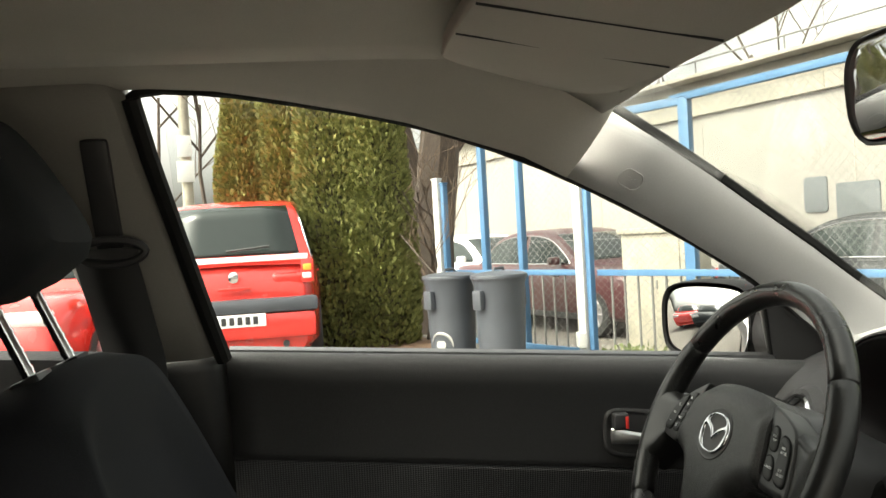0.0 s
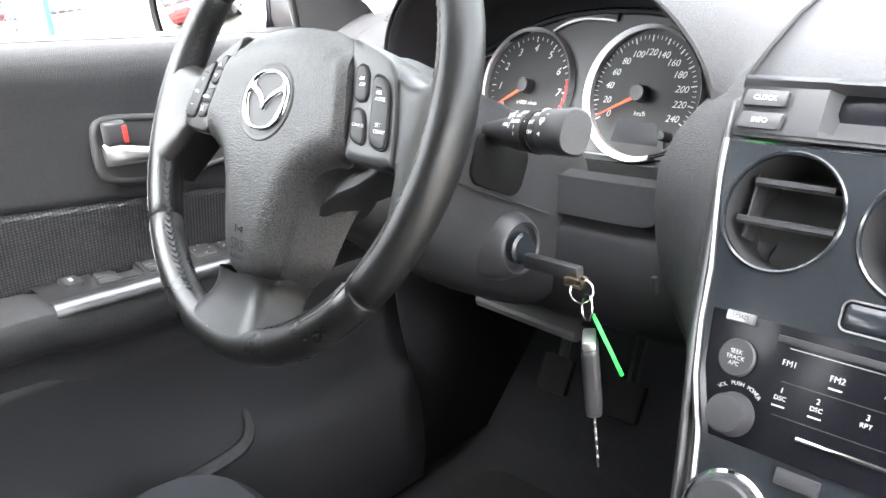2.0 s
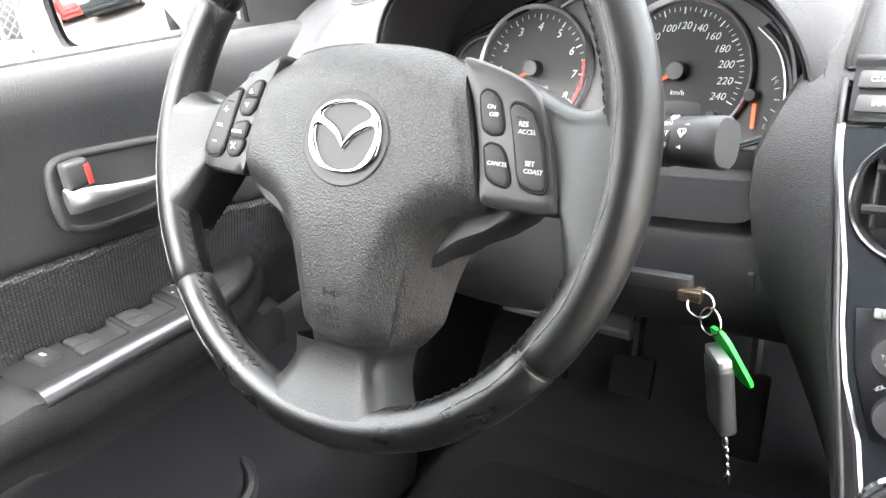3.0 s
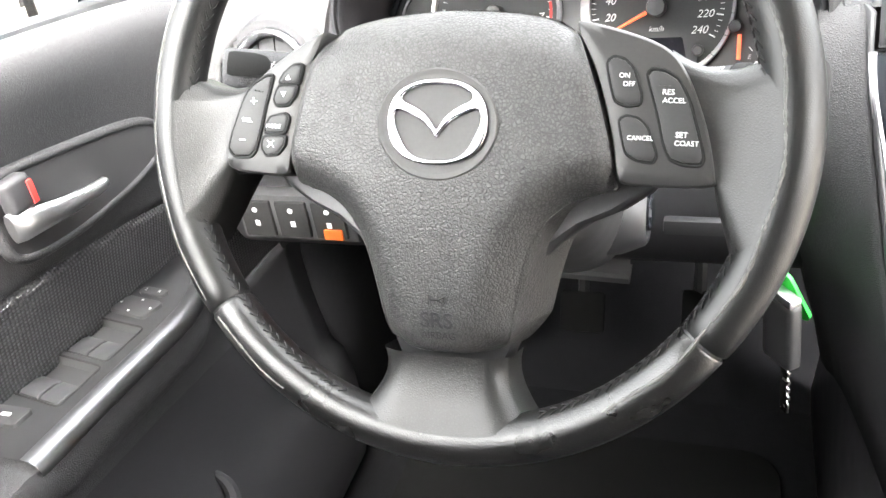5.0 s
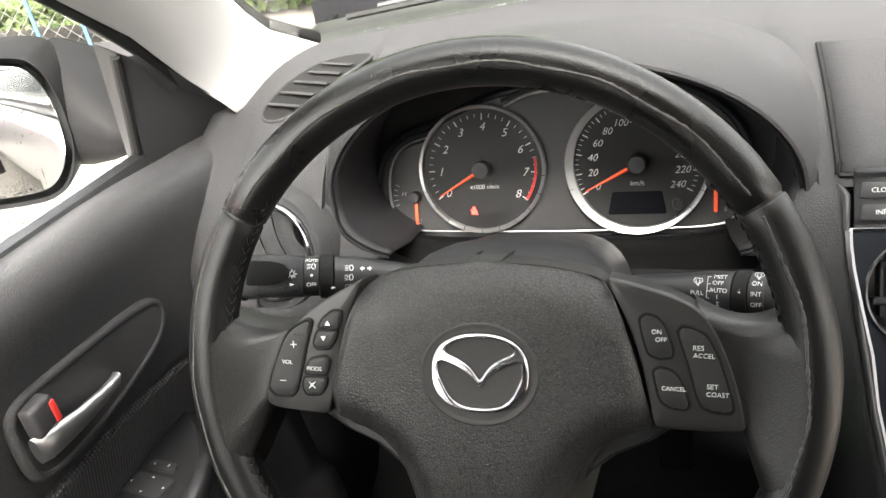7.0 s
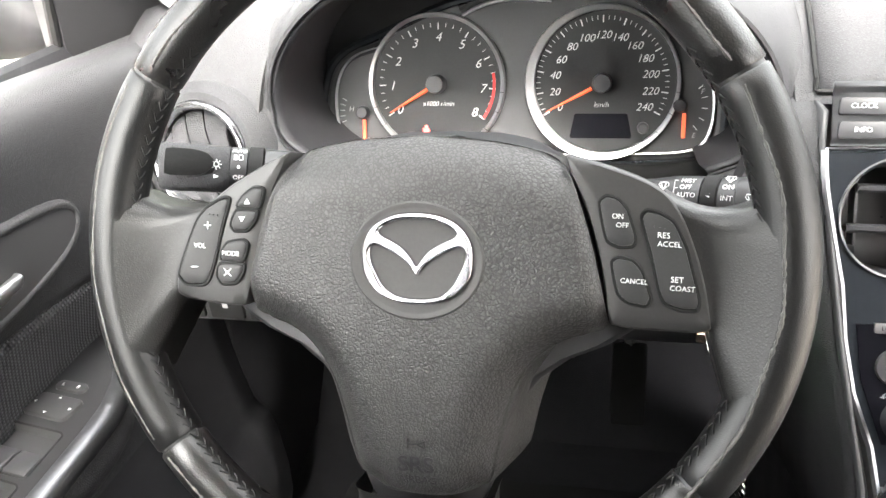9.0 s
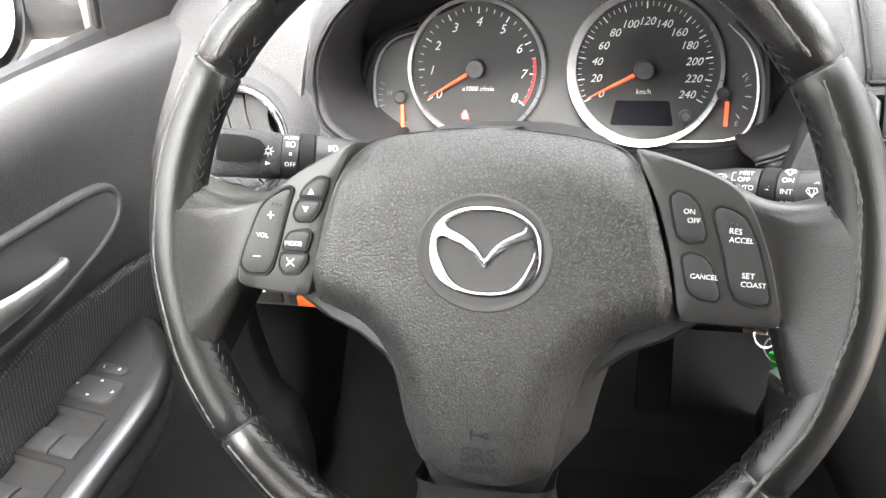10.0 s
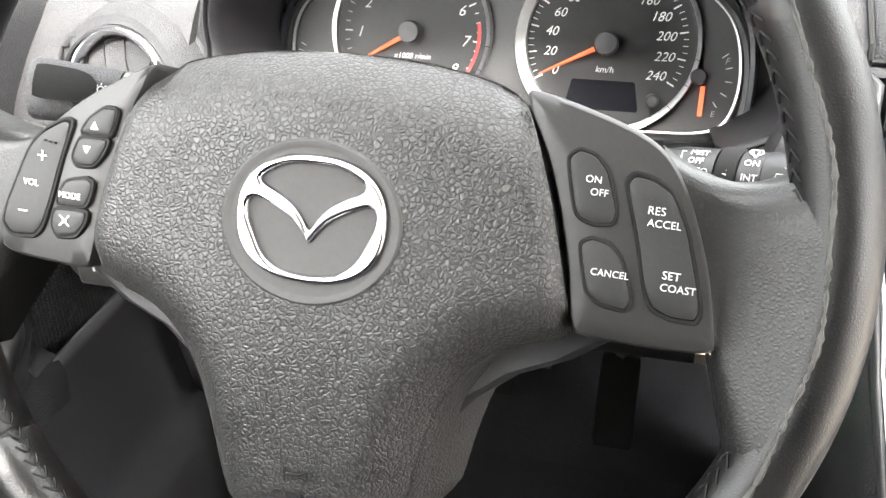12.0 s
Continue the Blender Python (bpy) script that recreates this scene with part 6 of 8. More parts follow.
pillar_pair("windscreen_seal", build_seal, M_RUBBER, "black rubber seal beside the windscreen", "seal")
apil = thing("pillar_badge", "oval moulded airbag mark on the pillar trim", "moulded mark")
bz = Vector((0.873, -0.059, -0.484)).normalized()
bx = Vector((-0.0091, 0.0402, -0.0215))
bx = (bx - bz * bx.dot(bz)).normalized()
AB = Matrix.Translation((-0.5996, 0.0055, 1.2407)) @ Matrix((bx, bz.cross(bx), bz)).transposed().to_4x4()
bm = bmesh.new()
tube(bm, [AB @ Vector((x, y, 0)) for x, y in rrect(0.036, 0.027, 0.011, 5)], 0.0011, 5, True)
part("mark_outline", bm, M_PILLAR, apil)
words("moulded_letters", "SRS", 0.009, AB @ Matrix.Translation((0, 0, 0.0012)), M_PILLAR, apil)


def build_rail(bm):
    """Roof rail from the windscreen pillar back over the doors."""
    rows = []
    for (y0, z0), (y1, z1, x1) in zip([(-0.086, 1.252), (-0.15, 1.283), (-0.219, 1.305), (-0.314, 1.334), (-0.387, 1.35), (-0.475, 1.367), (-0.56, 1.381), (-0.64, 1.386), (-0.9, 1.38), (-1.2, 1.35), (-1.6, 1.25)],
                                      [(-0.032, 1.34, -0.552), (-0.09, 1.357, -0.53), (-0.16, 1.374, -0.5), (-0.27, 1.39, -0.47), (-0.36, 1.398, -0.46), (-0.46, 1.405, -0.45), (-0.55, 1.41, -0.45), (-0.65, 1.414, -0.45), (-0.9, 1.415, -0.45), (-1.2, 1.4, -0.45), (-1.6, 1.33, -0.45)]):
        p0, p1 = Vector((side_x(z0) - 0.004, y0, z0)), Vector((x1, y1, z1))
        r = [p0 + Vector((-0.015, 0, 0.004))]
        for k in range(9):
            f = k / 8
            p = p0.lerp(p1, f)
            p.x += 0.012 * math.sin(math.pi * f)
            r.append(p)
        r.append(p1 + Vector((0.08, -0.02, 0.012)))
        rows.append(r)
    grid(bm, rows)


pillar_pair("roof_rail", build_rail, M_HEAD, "grey-beige cloth roof rail", "headliner")


def build_b(bm):
    rows = []
    for z, y, w in ((1.392, -0.68, 0.205), (1.36, -0.67, 0.175), (1.3, -0.66, 0.155), (1.195, -0.636, 0.14), (1.1, -0.615, 0.135), (1.022, -0.597, 0.135)):
        x = side_x(z)
        rows.append([(x - 0.03, y + 0.004, z), (x - 0.004, y, z), (x + 0.012, y - 0.012, z), (x + 0.017, y - 0.03, z), (x + 0.017, y - w + 0.02, z), (x, y - w, z), (x - 0.03, y - w - 0.005, z)])
    grid(bm, rows)


pillar_pair("pillar_trim", build_b, M_PILLAR_SHADED, "grey plastic centre pillar trim", "pillar trim")


def build_b_low(bm):
    rows = []
    for z, y, w in ((1.02, -0.595, 0.11), (1.0, -0.592, 0.115), (0.8, -0.58, 0.135), (0.5, -0.575, 0.175), (0.25, -0.575, 0.21)):
        x = side_x(min(z, 0.99)) + 0.006
        rows.append([(x - 0.06, y + 0.006, z), (x - 0.004, y, z), (x + 0.012, y - 0.012, z), (x + 0.018, y - 0.03, z), (x + 0.018, y - w + 0.02, z), (x, y - w, z), (x - 0.06, y - w - 0.005, z)])
    grid(bm, rows)


pillar_pair("pillar_lower_trim", build_b_low, M_BLACK, "black lower centre pillar trim", "pillar trim")
bm = bmesh.new()
tube(bm, [(side_x(z) + 0.002, y + 0.006, z) for y, z in ((-0.668, 1.37), (-0.656, 1.3), (-0.633, 1.195), (-0.612, 1.1), (-0.592, 1.015))], 0.012, 8)
tagged(part("door_seal", bm, M_RUBBER, None), "black rubber door seal on the centre pillar", "seal", kind="structure")

# ceiling
def roof_z(x, y):
    u = (x - CX) / 0.5
    return 1.405 + 0.022 * (1 - u * u) - 0.055 * max(0, (y + 0.25) / 0.22) ** 2 * (y > -0.25) - 0.06 * max(0, -1.1 - y) ** 1.5


bm = bmesh.new()
rys = [-0.034, -0.06, -0.1, -0.15, -0.2, -0.25, -0.35, -0.5, -0.7, -0.9, -1.2, -1.5, -1.75]
rows = []
for y in rys:
    e = 0.552 - 0.1 * sstep(-0.034, -0.3, y)
    rows.append([(CX + e * 1.06 * (k / 8 - 1), y - (0.008 if k in (0, 16) else 0), min(roof_z(CX + e * (k / 8 - 1), y), 1.43)) for k in range(17)])
grid(bm, rows)
tagged(part("ceiling", bm, M_HEAD, None, solid=0.02), "grey-beige cloth headliner", "ceiling", kind="structure")

# sun visor
visor = thing("sun_visor", "folded-up beige-grey vinyl sun visor", "sun visor")
vo = smooth_loop([(-0.37, -0.29), (-0.34, -0.302), (-0.08, -0.3), (0.0, -0.29), (0.0, -0.08), (-0.03, -0.066), (-0.36, -0.066), (-0.425, -0.075), (-0.455, -0.105), (-0.445, -0.15), (-0.4, -0.235)], 2)
VM = Matrix.Translation((0, -0.19, 1.358)) @ Matrix.Rotation(radians(-9), 4, "X") @ Matrix.Translation((0, 0.19, 0)) @ Matrix.Diagonal((1, 1, -1, 1))
bm = bmesh.new()
plate(bm, vo, -0.016, 0.004, 0.005, VM, 0.003)
part("visor_pad", bm, M_VISOR, visor)
for p0, p1, r in (((-0.245, -0.298, 0.0058), (-0.262, -0.075, 0.0058), 0.001), ((-0.14, -0.298, 0.0062), (-0.146, -0.075, 0.0062), 0.0013)):
    bm = bmesh.new()
    tube(bm, [VM @ Vector(p0), VM @ Vector(p1)], r, 5)
    part("visor_seam", bm, M_BLACK, visor)
bm = boxm((-0.42, -0.055, 1.345), (0.05, 0.02, 0.014), 0.006)
part("visor_clip", bm, M_HEAD, visor)

# windscreen
def screen(f, x):
    """A point of the windscreen: f from the base to the roof."""
    u = abs(x - CX)
    y0, z0 = screen_y(x) + 0.02, 0.968
    y1, z1 = -0.03 - 0.05 * max(0, u - 0.3), 1.362 - 0.03 * (u / 0.55) ** 2
    return Vector((x, y0 * (1 - f) + y1 * f + 0.03 * math.sin(math.pi * f), z0 * (1 - f) + z1 * f + 0.02 * math.sin(math.pi * f)))


bm = bmesh.new()
grid(bm, [[screen(j / 10, CX + (0.78 - 0.17 * j / 10) * (k / 10 - 1)) for k in range(21)] for j in range(11)])
ws = part("windscreen", bm, M_GLASS, None, solid=0.005)
tagged(ws, "clear windscreen", "windscreen", kind="structure")
ws.visible_shadow = False
bm = bmesh.new()
grid(bm, [[(CX + 0.74 * (k / 10 - 1), screen_y(CX + 0.74 * (k / 10 - 1)) + d, z) for k in range(21)] for d, z in ((0.012, 0.966), (0.035, 0.962), (0.16, 0.955), (0.17, 0.93))])
tagged(part("cowl", bm, M_BLACK, None, solid=0.004), "black plastic cowl below the windscreen", "cowl", kind="structure")
wiper = thing("wiper", "black wiper resting at the foot of the windscreen", "wiper")
bm = bmesh.new()
tube(bm, [(-0.6, screen_y(-0.6) + 0.05, 0.985), (-0.4, screen_y(-0.4) + 0.055, 0.988), (-0.1, screen_y(-0.1) + 0.06, 0.992)], [0.004, 0.007, 0.008], 6)
part("wiper_arm", bm, M_BLACK, wiper)
bm = bmesh.new()
tube(bm, [(-0.63, screen_y(-0.63) + 0.03, 0.985), (-0.35, screen_y(-0.35) + 0.035, 0.99), (-0.08, screen_y(-0.08) + 0.035, 0.995)], 0.004, 5)
part("wiper_blade", bm, M_RUBBER, wiper)

# inside mirror
rvm = thing("rear_view_mirror", "black-backed inside mirror hanging from the windscreen", "rear-view mirror")
RN = Vector((-0.15, -0.97, -0.06)).normalized()
rx_ = Vector((0, 0, 1)).cross(RN).normalized() * -1
ry_ = RN.cross(rx_)
RM = Matrix((rx_.to_4d(), ry_.to_4d(), RN.to_4d(), (0, 0, 0, 1))).transposed()
RM[0][3], RM[1][3], RM[2][3] = 0.016, 0.001, 1.274
RM[3][0] = RM[3][1] = RM[3][2] = 0
RM = RM @ Matrix.Rotation(radians(-1), 4, "Z")
ro_ = rrect(0.265, 0.086, 0.034, 6)
bm = bmesh.new()
mound(bm, ro_, (0, 0), [(0.97, 0.004), (1.0, 0.006), (1.04, 0.002), (1.05, -0.012), (0.9, -0.032), (0.5, -0.042), (0.1, -0.044)], RM)
part("housing", bm, M_BLACK, rvm)
bm = bmesh.new()
plate(bm, [(x * 0.96, y * 0.93) for x, y in ro_], -0.004, 0.005, 0.0006, RM)
part("mirror_glass", bm, M_MIRROR, rvm)
bm = boxm((-0.006, 0.05, 0.0), (0.02, 0.026, 0.01), 0.004, RM)
part("dimming_tab", bm, M_BLACK, rvm, "black dimming tab")
bm = bmesh.new()
tube(bm, [RM @ Vector((0, 0, -0.035)), (0.02, 0.03, 1.33), (0.02, 0.01, 1.375)], [0.012, 0.016, 0.028], 12)
part("mirror_stem", bm, M_BLACK, rvm)
bm = boxm((0.0, -0.005, 1.398), (0.12, 0.12, 0.035), 0.012, None, 3)
tagged(part("overhead_sensor_cover", bm, M_BLACK, None), "black sensor cover above the inside mirror", "cover")

# seat belt
belt = thing("seat_belt", "black seat belt with its upper guide on the centre pillar", "seat belt")
bm = bmesh.new()
web = [(-0.665, -0.7, 1.03), (-0.635, -0.708, 1.1), (-0.607, -0.716, 1.165), (-0.597, -0.712, 1.185)]
grid(bm, [[Vector(p) + Vector((0.003, -0.04, 0)), Vector(p) + Vector((0.005, 0.04, 0))] for p in [(-0.675, -0.69, 0.8)] + web])
part("webbing", bm, M_BELT, belt, solid=0.0015)
bm = bmesh.new()
tube(bm, [Vector((-0.594, -0.708, 1.18)) + Vector((0.004 * math.sin(t), 0.043 * math.cos(t), 0.016 * math.sin(t))) for t in (2 * math.pi * k / 24 for k in range(24))], 0.006, 8, True)
part("belt_guide", bm, M_SOFTBLACK, belt, "black plastic belt guide")
bm = boxm((-0.605, -0.72, 1.275), (0.03, 0.034, 0.15), 0.006, Matrix.Translation((-0.585, -0.71, 1.255)) @ Matrix.Rotation(radians(22), 4, "Y") @ Matrix.Translation((0.605, 0.72, -1.275)))
part("height_slider", bm, M_SOFTBLACK, belt)

# front seats
def seat(name, label, m):
    ob = thing(name, label, "car seat", m)
    bm = bmesh.new()
    o = rrect(0.5, 0.5, 0.09, 6)
    mound(bm, o, (0, 0), [(0.9, -0.16), (1.0, -0.14), (1.02, -0.06), (1.0, -0.01), (0.93, 0.018), (0.85, 0.012), (0.7, -0.004), (0.3, -0.008), (0.05, -0.008)], Matrix.Translation((0, -0.16, 0.455)) @ Matrix.Rotation(radians(9), 4, "X"))
    part("cushion", bm, M_SEAT, ob, "dark cloth seat cushion")
    R = Matrix.Translation((0, -0.40, 0.5)) @ Matrix.Rotation(radians(113), 4, "X") @ Matrix.Rotation(radians(180), 4, "Y")
    bm = bmesh.new()
    o = smooth_loop([(0.245, 0.0), (0.25, 0.3), (0.22, 0.52), (0.15, 0.6), (-0.15, 0.6), (-0.22, 0.52), (-0.25, 0.3), (-0.245, 0.0)], 3)
    mound(bm, o, (0, 0.3), [(0.9, -0.1), (1.0, -0.08), (1.02, -0.02), (1.0, 0.02), (0.94, 0.05), (0.86, 0.048), (0.72, 0.03), (0.4, 0.024), (0.05, 0.024)], R)
    part("backrest", bm, M_SEAT, ob, "dark cloth backrest", 85)
    hr = bmesh.new()
    o = rrect(0.26, 0.185, 0.07, 6)
    mound(hr, o, (0, 0), [(0.8, -0.055), (0.97, -0.045), (1.03, 0.0), (0.98, 0.04), (0.85, 0.056), (0.5, 0.062), (0.05, 0.064)], R @ Matrix.Translation((0, 0.78, 0.008)) @ Matrix.Rotation(radians(-8), 4, "X"))
    part("headrest", hr, M_SEAT, ob, "padded dark headrest")
    for s in (-1, 1):
        bm = bmesh.new()
        tube(bm, [R @ Vector((s * 0.065, 0.59, -0.005)), R @ Vector((s * 0.065, 0.7, -0.005))], 0.0065, 10)
        for k in range(4):
            tube(bm, [R @ Vector((s * 0.065, 0.61 + 0.02 * k, -0.005)), R @ Vector((s * 0.065, 0.614 + 0.02 * k, -0.005))], 0.0072, 10)
        part("headrest_post", bm, M_CHROME, ob, "chrome headrest post")
        bm = boxm((s * 0.065, 0.595, -0.005), (0.045, 0.02, 0.03), 0.005, R)
        part("post_socket", bm, M_BLACK, ob)
    return ob


seat("driver_seat", "dark cloth driver's seat with chrome headrest posts", pose(-0.37, -0.08, 0.01))

# floor, sills and the plain rest of the shell
bm = bmesh.new()
grid(bm, [[(CX + s * 0.8, y, z) for s in (-1, -0.5, -0.2, 0.2, 0.5, 1)] for y, z in ((-1.8, 0.3), (-0.6, 0.26), (0.3, 0.22), (0.55, 0.24), (0.72, 0.4), (0.8, 0.6), (0.8, 0.95))])
tagged(part("floor", bm, M_CARPET, None, solid=0.01), "black carpeted footwell floor", "floor", kind="structure")
bm = bmesh.new()
grid(bm, [[(CX + x, y, z) for x, z in ((-0.13, 0.22), (-0.11, 0.5), (-0.07, 0.56), (0.07, 0.56), (0.11, 0.5), (0.13, 0.22))] for y in (-1.2, -0.4, 0.0, 0.12)])
tagged(part("tunnel_trim", bm, M_SOFTBLACK, None, solid=0.006), "black console between the seats", "console", kind="structure")
mat_ = thing("floor_mat", "black ribbed rubber floor mat in the footwell", "floor mat")
bm = bmesh.new()
plate(bm, rrect(0.5, 0.55, 0.05, 5, -0.39, 0.2), 0.219, 0.226, 0.002, Matrix.Rotation(radians(2), 4, "X"))
part("mat_sheet", bm, M_PEDAL, mat_)
for x, w, z, lab in ((-0.40, 0.06, 0.43, "brake pedal"), (-0.25, 0.045, 0.41, "accelerator pedal"), (-0.52, 0.055, 0.43, "clutch pedal")):
    pd = thing("pedal", "black rubber-faced " + lab, "pedal", group="pedals")
    bm = boxm((x, 0.5, z), (w, 0.012, 0.055 if "acc" not in lab else 0.11), 0.006, Matrix.Translation((x, 0.5, z)) @ Matrix.Rotation(radians(-30), 4, "X") @ Matrix.Translation((-x, -0.5, -z)))
    part("pedal_pad", bm, M_PEDAL, pd)
    bm = bmesh.new()
    tube(bm, [(x, 0.51, z), (x, 0.55, z + 0.1), (x + 0.01, 0.64, z + 0.28)], 0.008, 6)
    part("pedal_arm", bm, M_BLACK, pd)
# kick panels beside the footwells
for s in (1, -1):
    bm = bmesh.new()
    grid(bm, [[(CX + s * 0.772, y, z) for z in (0.2, 0.5, 0.8, 0.93)] for y in (0.384, 0.5, 0.82)])
    tagged(part("kick_panel", bm, M_CARPET, None, solid=0.01), "dark panel at the side of the footwell", "side panel", kind="structure")
# rear side and far side, plain
for s in (1, -1):
    def sx(x):
        return x if s > 0 else 2 * CX - x
    yy = [-0.7, -0.9, -1.1, -1.3, -1.5, -1.75]
    bm = bmesh.new()
    grid(bm, [[(sx(-0.79), y, belt_z(y) - 0.012), (sx(-0.74), y, belt_z(y)), (sx(-0.715), y, belt_z(y) - 0.01), (sx(-0.73), y, 0.8), (sx(-0.72), y, 0.25)] for y in yy])
    tagged(part("wall_trim", bm, M_DOORSKIN, None, solid=0.005), "dark grained door trim further along the cabin", "door trim", kind="structure")
    bm = bmesh.new()
    grid(bm, [[(sx(-0.79), y, belt_z(y) - 0.014), (sx(-0.83), y, belt_z(y) - 0.03), (sx(-0.885), y, 0.8), (sx(-0.9), y, 0.6), (sx(-0.88), y, 0.4), (sx(-0.84), y, 0.28)] for y in ([-0.62, -0.9, -1.2, -1.6, -2.0, -2.5] if s > 0 else [-0.7, -0.9, -1.2, -1.6, -2.0, -2.5])])
    tagged(part("body_side", bm, M_SILVERPAINT, None, solid=0.005), "silver outer body side", "body panel", kind="structure")
    bm = bmesh.new()
    grid(bm, [[(sx(side_x(z)), y, z) for z in (0.9, 1.1, 1.3, 1.4)] for y in (-1.45, -1.95)])
    tagged(part("rear_pillar_trim", bm, M_PILLAR, None, solid=0.02), "grey rear pillar trim", "pillar trim", kind="structure")
bm = bmesh.new()
grid(bm, [[(CX + x, -1.35 - 0.2 * k, 0.5 + 0.42 * k) for x in (-0.68, 0.0, 0.68)] for k in (0.0, 1.0)] + [[(CX + x, -1.62, 1.0) for x in (-0.68, 0, 0.68)], [(CX + x, -2.2, 1.02) for x in (-0.68, 0, 0.68)]])
tagged(part("rear_bench", bm, M_SEAT, None, solid=0.05), "dark cloth rear bench", "car seat")

# plain walls added out of view to keep light from the cabin's rear
bm = bmesh.new()
grid(bm, [[(CX + x, y, z) for x in (-0.8, -0.4, 0, 0.4, 0.8)] for y, z in ((-2.25, 0.25), (-2.25, 1.0), (-2.1, 1.25), (-1.72, 1.42))])
tagged(part("wall_rear_blocker", bm, M_CARPET, None, solid=0.02), "plain dark wall added behind the cabin to block light", "wall", kind="structure")
for s in (1, -1):
    bm = bmesh.new()
    grid(bm, [[((side_x(z) if s > 0 else 2 * CX - side_x(z)), y, z) for z in (0.9, 1.1, 1.3, 1.42)] for y in ((-0.95, -1.3, -1.7, -2.25) if s > 0 else (-0.75, -1.3, -1.7, -2.25))])
    tagged(part("wall_rear_side_blocker", bm, M_CARPET, None, solid=0.02), "plain dark side wall added to block light from the rear", "wall", kind="structure")
# ---- outdoors ----
M_GRAVEL = mat("pale_gravel", (0.22, 0.2, 0.175), 0.9, 0, 0.35, 14, 8, 0.9, 45, True)
M_PEBBLE = mat("white_pebbles", (0.3, 0.288, 0.267), 0.85, 0, 0.3, 30, 6, 0.3, 120)
M_MULCH = mat("brown_needle_litter", (0.13, 0.075, 0.045), 0.95, 0, 0.5, 20, 8, 0.8, 60)
M_BLUE = mat("sky_blue_paint", (0.045, 0.115, 0.21), 0.5, 0, 0.18, 8, 12, 0.1, 120)
M_BAR = mat("weathered_railing_paint", (0.1, 0.1, 0.095), 0.7, 0, 0.3, 8, 12, 0.2, 120)
M_WPOST = mat("white_painted_post", (0.4, 0.4, 0.385), 0.6, 0, 0.1, 10, 10, 0.1, 120)
M_WIRE = mat("galvanised_wire", (0.15, 0.15, 0.145), 0.6, 0.4, 0.2, 20)
M_WALL = mat("beige_render_wall", (0.21, 0.2, 0.181), 0.9, 0, 0.16, 0.6, 18, 0.3, 40)
M_PARAPET = mat("weathered_concrete", (0.25, 0.235, 0.2), 0.9, 0, 0.25, 0.9, 14, 0.3, 30)
M_CONC = mat("aged_concrete", (0.28, 0.26, 0.21), 0.95, 0, 0.3, 5, 10, 0.5, 40)
M_GREYPATCH = mat("grey_cover_plate", (0.085, 0.095, 0.1), 0.7, 0, 0.1, 4)
M_RED = mat("red_car_paint", (0.58, 0.025, 0.02), 0.25, 0, 0.06, 6, 20, coat=0.8)
M_MAROON = mat("maroon_car_paint", (0.055, 0.014, 0.016), 0.35, 0.0, 0.1, 6, 20, coat=0.3)
M_DKGREY = mat("dark_grey_car_paint", (0.016, 0.018, 0.019), 0.45, 0.0, 0.1, 6, 20, coat=0.05, spec=0.25)
M_WPAINT = mat("white_car_paint", (0.75, 0.75, 0.75), 0.3, 0, 0.05, 6, coat=0.6)
M_CGLASS = mat("tinted_car_glass", (0.02, 0.026, 0.025), 0.08, 0, 0.1, 3, spec=0.4)
M_TYRE = mat("tyre_rubber", (0.02, 0.02, 0.02), 0.8, 0, 0.3, 30)
M_AMBER = mat("amber_lens", (0.8, 0.3, 0.05), 0.2, 0, 0.1, 60)
M_LENS = mat("clear_lens", (0.7, 0.68, 0.68), 0.12, 0.3, 0.1, 60)
M_BIN = mat("dark_grey_bin_plastic", (0.045, 0.05, 0.06), 0.5, 0, 0.2, 5, 16, 0.2, 90)
M_PAINTMARK = mat("white_spray_paint", (0.3, 0.3, 0.29), 0.8, 0, 0.25, 20)
# colour of the hedge's core, darkened for the shade inside the crowns
M_INNER_SHADE = mat("shaded_inner_twigs", (0.06, 0.055, 0.025), 0.95, 0, 0.4, 12, 8, 0.8, 50)
M_BARK = mat("dark_bark", (0.065, 0.05, 0.04), 0.95, 0, 0.4, 12, 8, 0.8, 50)
M_TWIG = mat("bare_twigs", (0.1, 0.068, 0.046), 0.9, 0, 0.4, 8)
M_REDPOST = mat("faded_red_paint", (0.13, 0.022, 0.024), 0.7, 0, 0.2, 12)


def leaf_mat(name, a, b, rough=0.7):
    """Leaves that differ one from another."""
    m = bpy.data.materials.new(name)
    m.use_nodes = True
    n, l = m.node_tree.nodes, m.node_tree.links
    g = n.new("ShaderNodeNewGeometry")
    co = n.new("ShaderNodeTexCoord")
    big = n.new("ShaderNodeTexNoise")
    big.inputs["Scale"].default_value = 2.2
    l.new(co.outputs["Object"], big.inputs["Vector"])
    s = n.new("ShaderNodeMath")
    s.operation = "MULTIPLY_ADD"
    s.inputs[1].default_value = 0.55
    l.new(g.outputs["Random Per Island"], s.inputs[0])
    off = n.new("ShaderNodeMapRange")
    off.inputs["From Min"].default_value, off.inputs["From Max"].default_value, off.inputs["To Max"].default_value = 0.3, 0.7, 0.45
    l.new(big.outputs["Fac"], off.inputs["Value"])
    l.new(off.outputs[0], s.inputs[2])
    mx = n.new("ShaderNodeMix")
    mx.data_type = "RGBA"
    mx.inputs["A"].default_value, mx.inputs["B"].default_value = (*a, 1), (*b, 1)
    l.new(s.outputs[0], mx.inputs["Factor"])
    l.new(mx.outputs["Result"], n["Principled BSDF"].inputs["Base Color"])
    n["Principled BSDF"].inputs["Roughness"].default_value = rough
    n["Principled BSDF"].inputs["Specular IOR Level"].default_value = 0.25
    return m


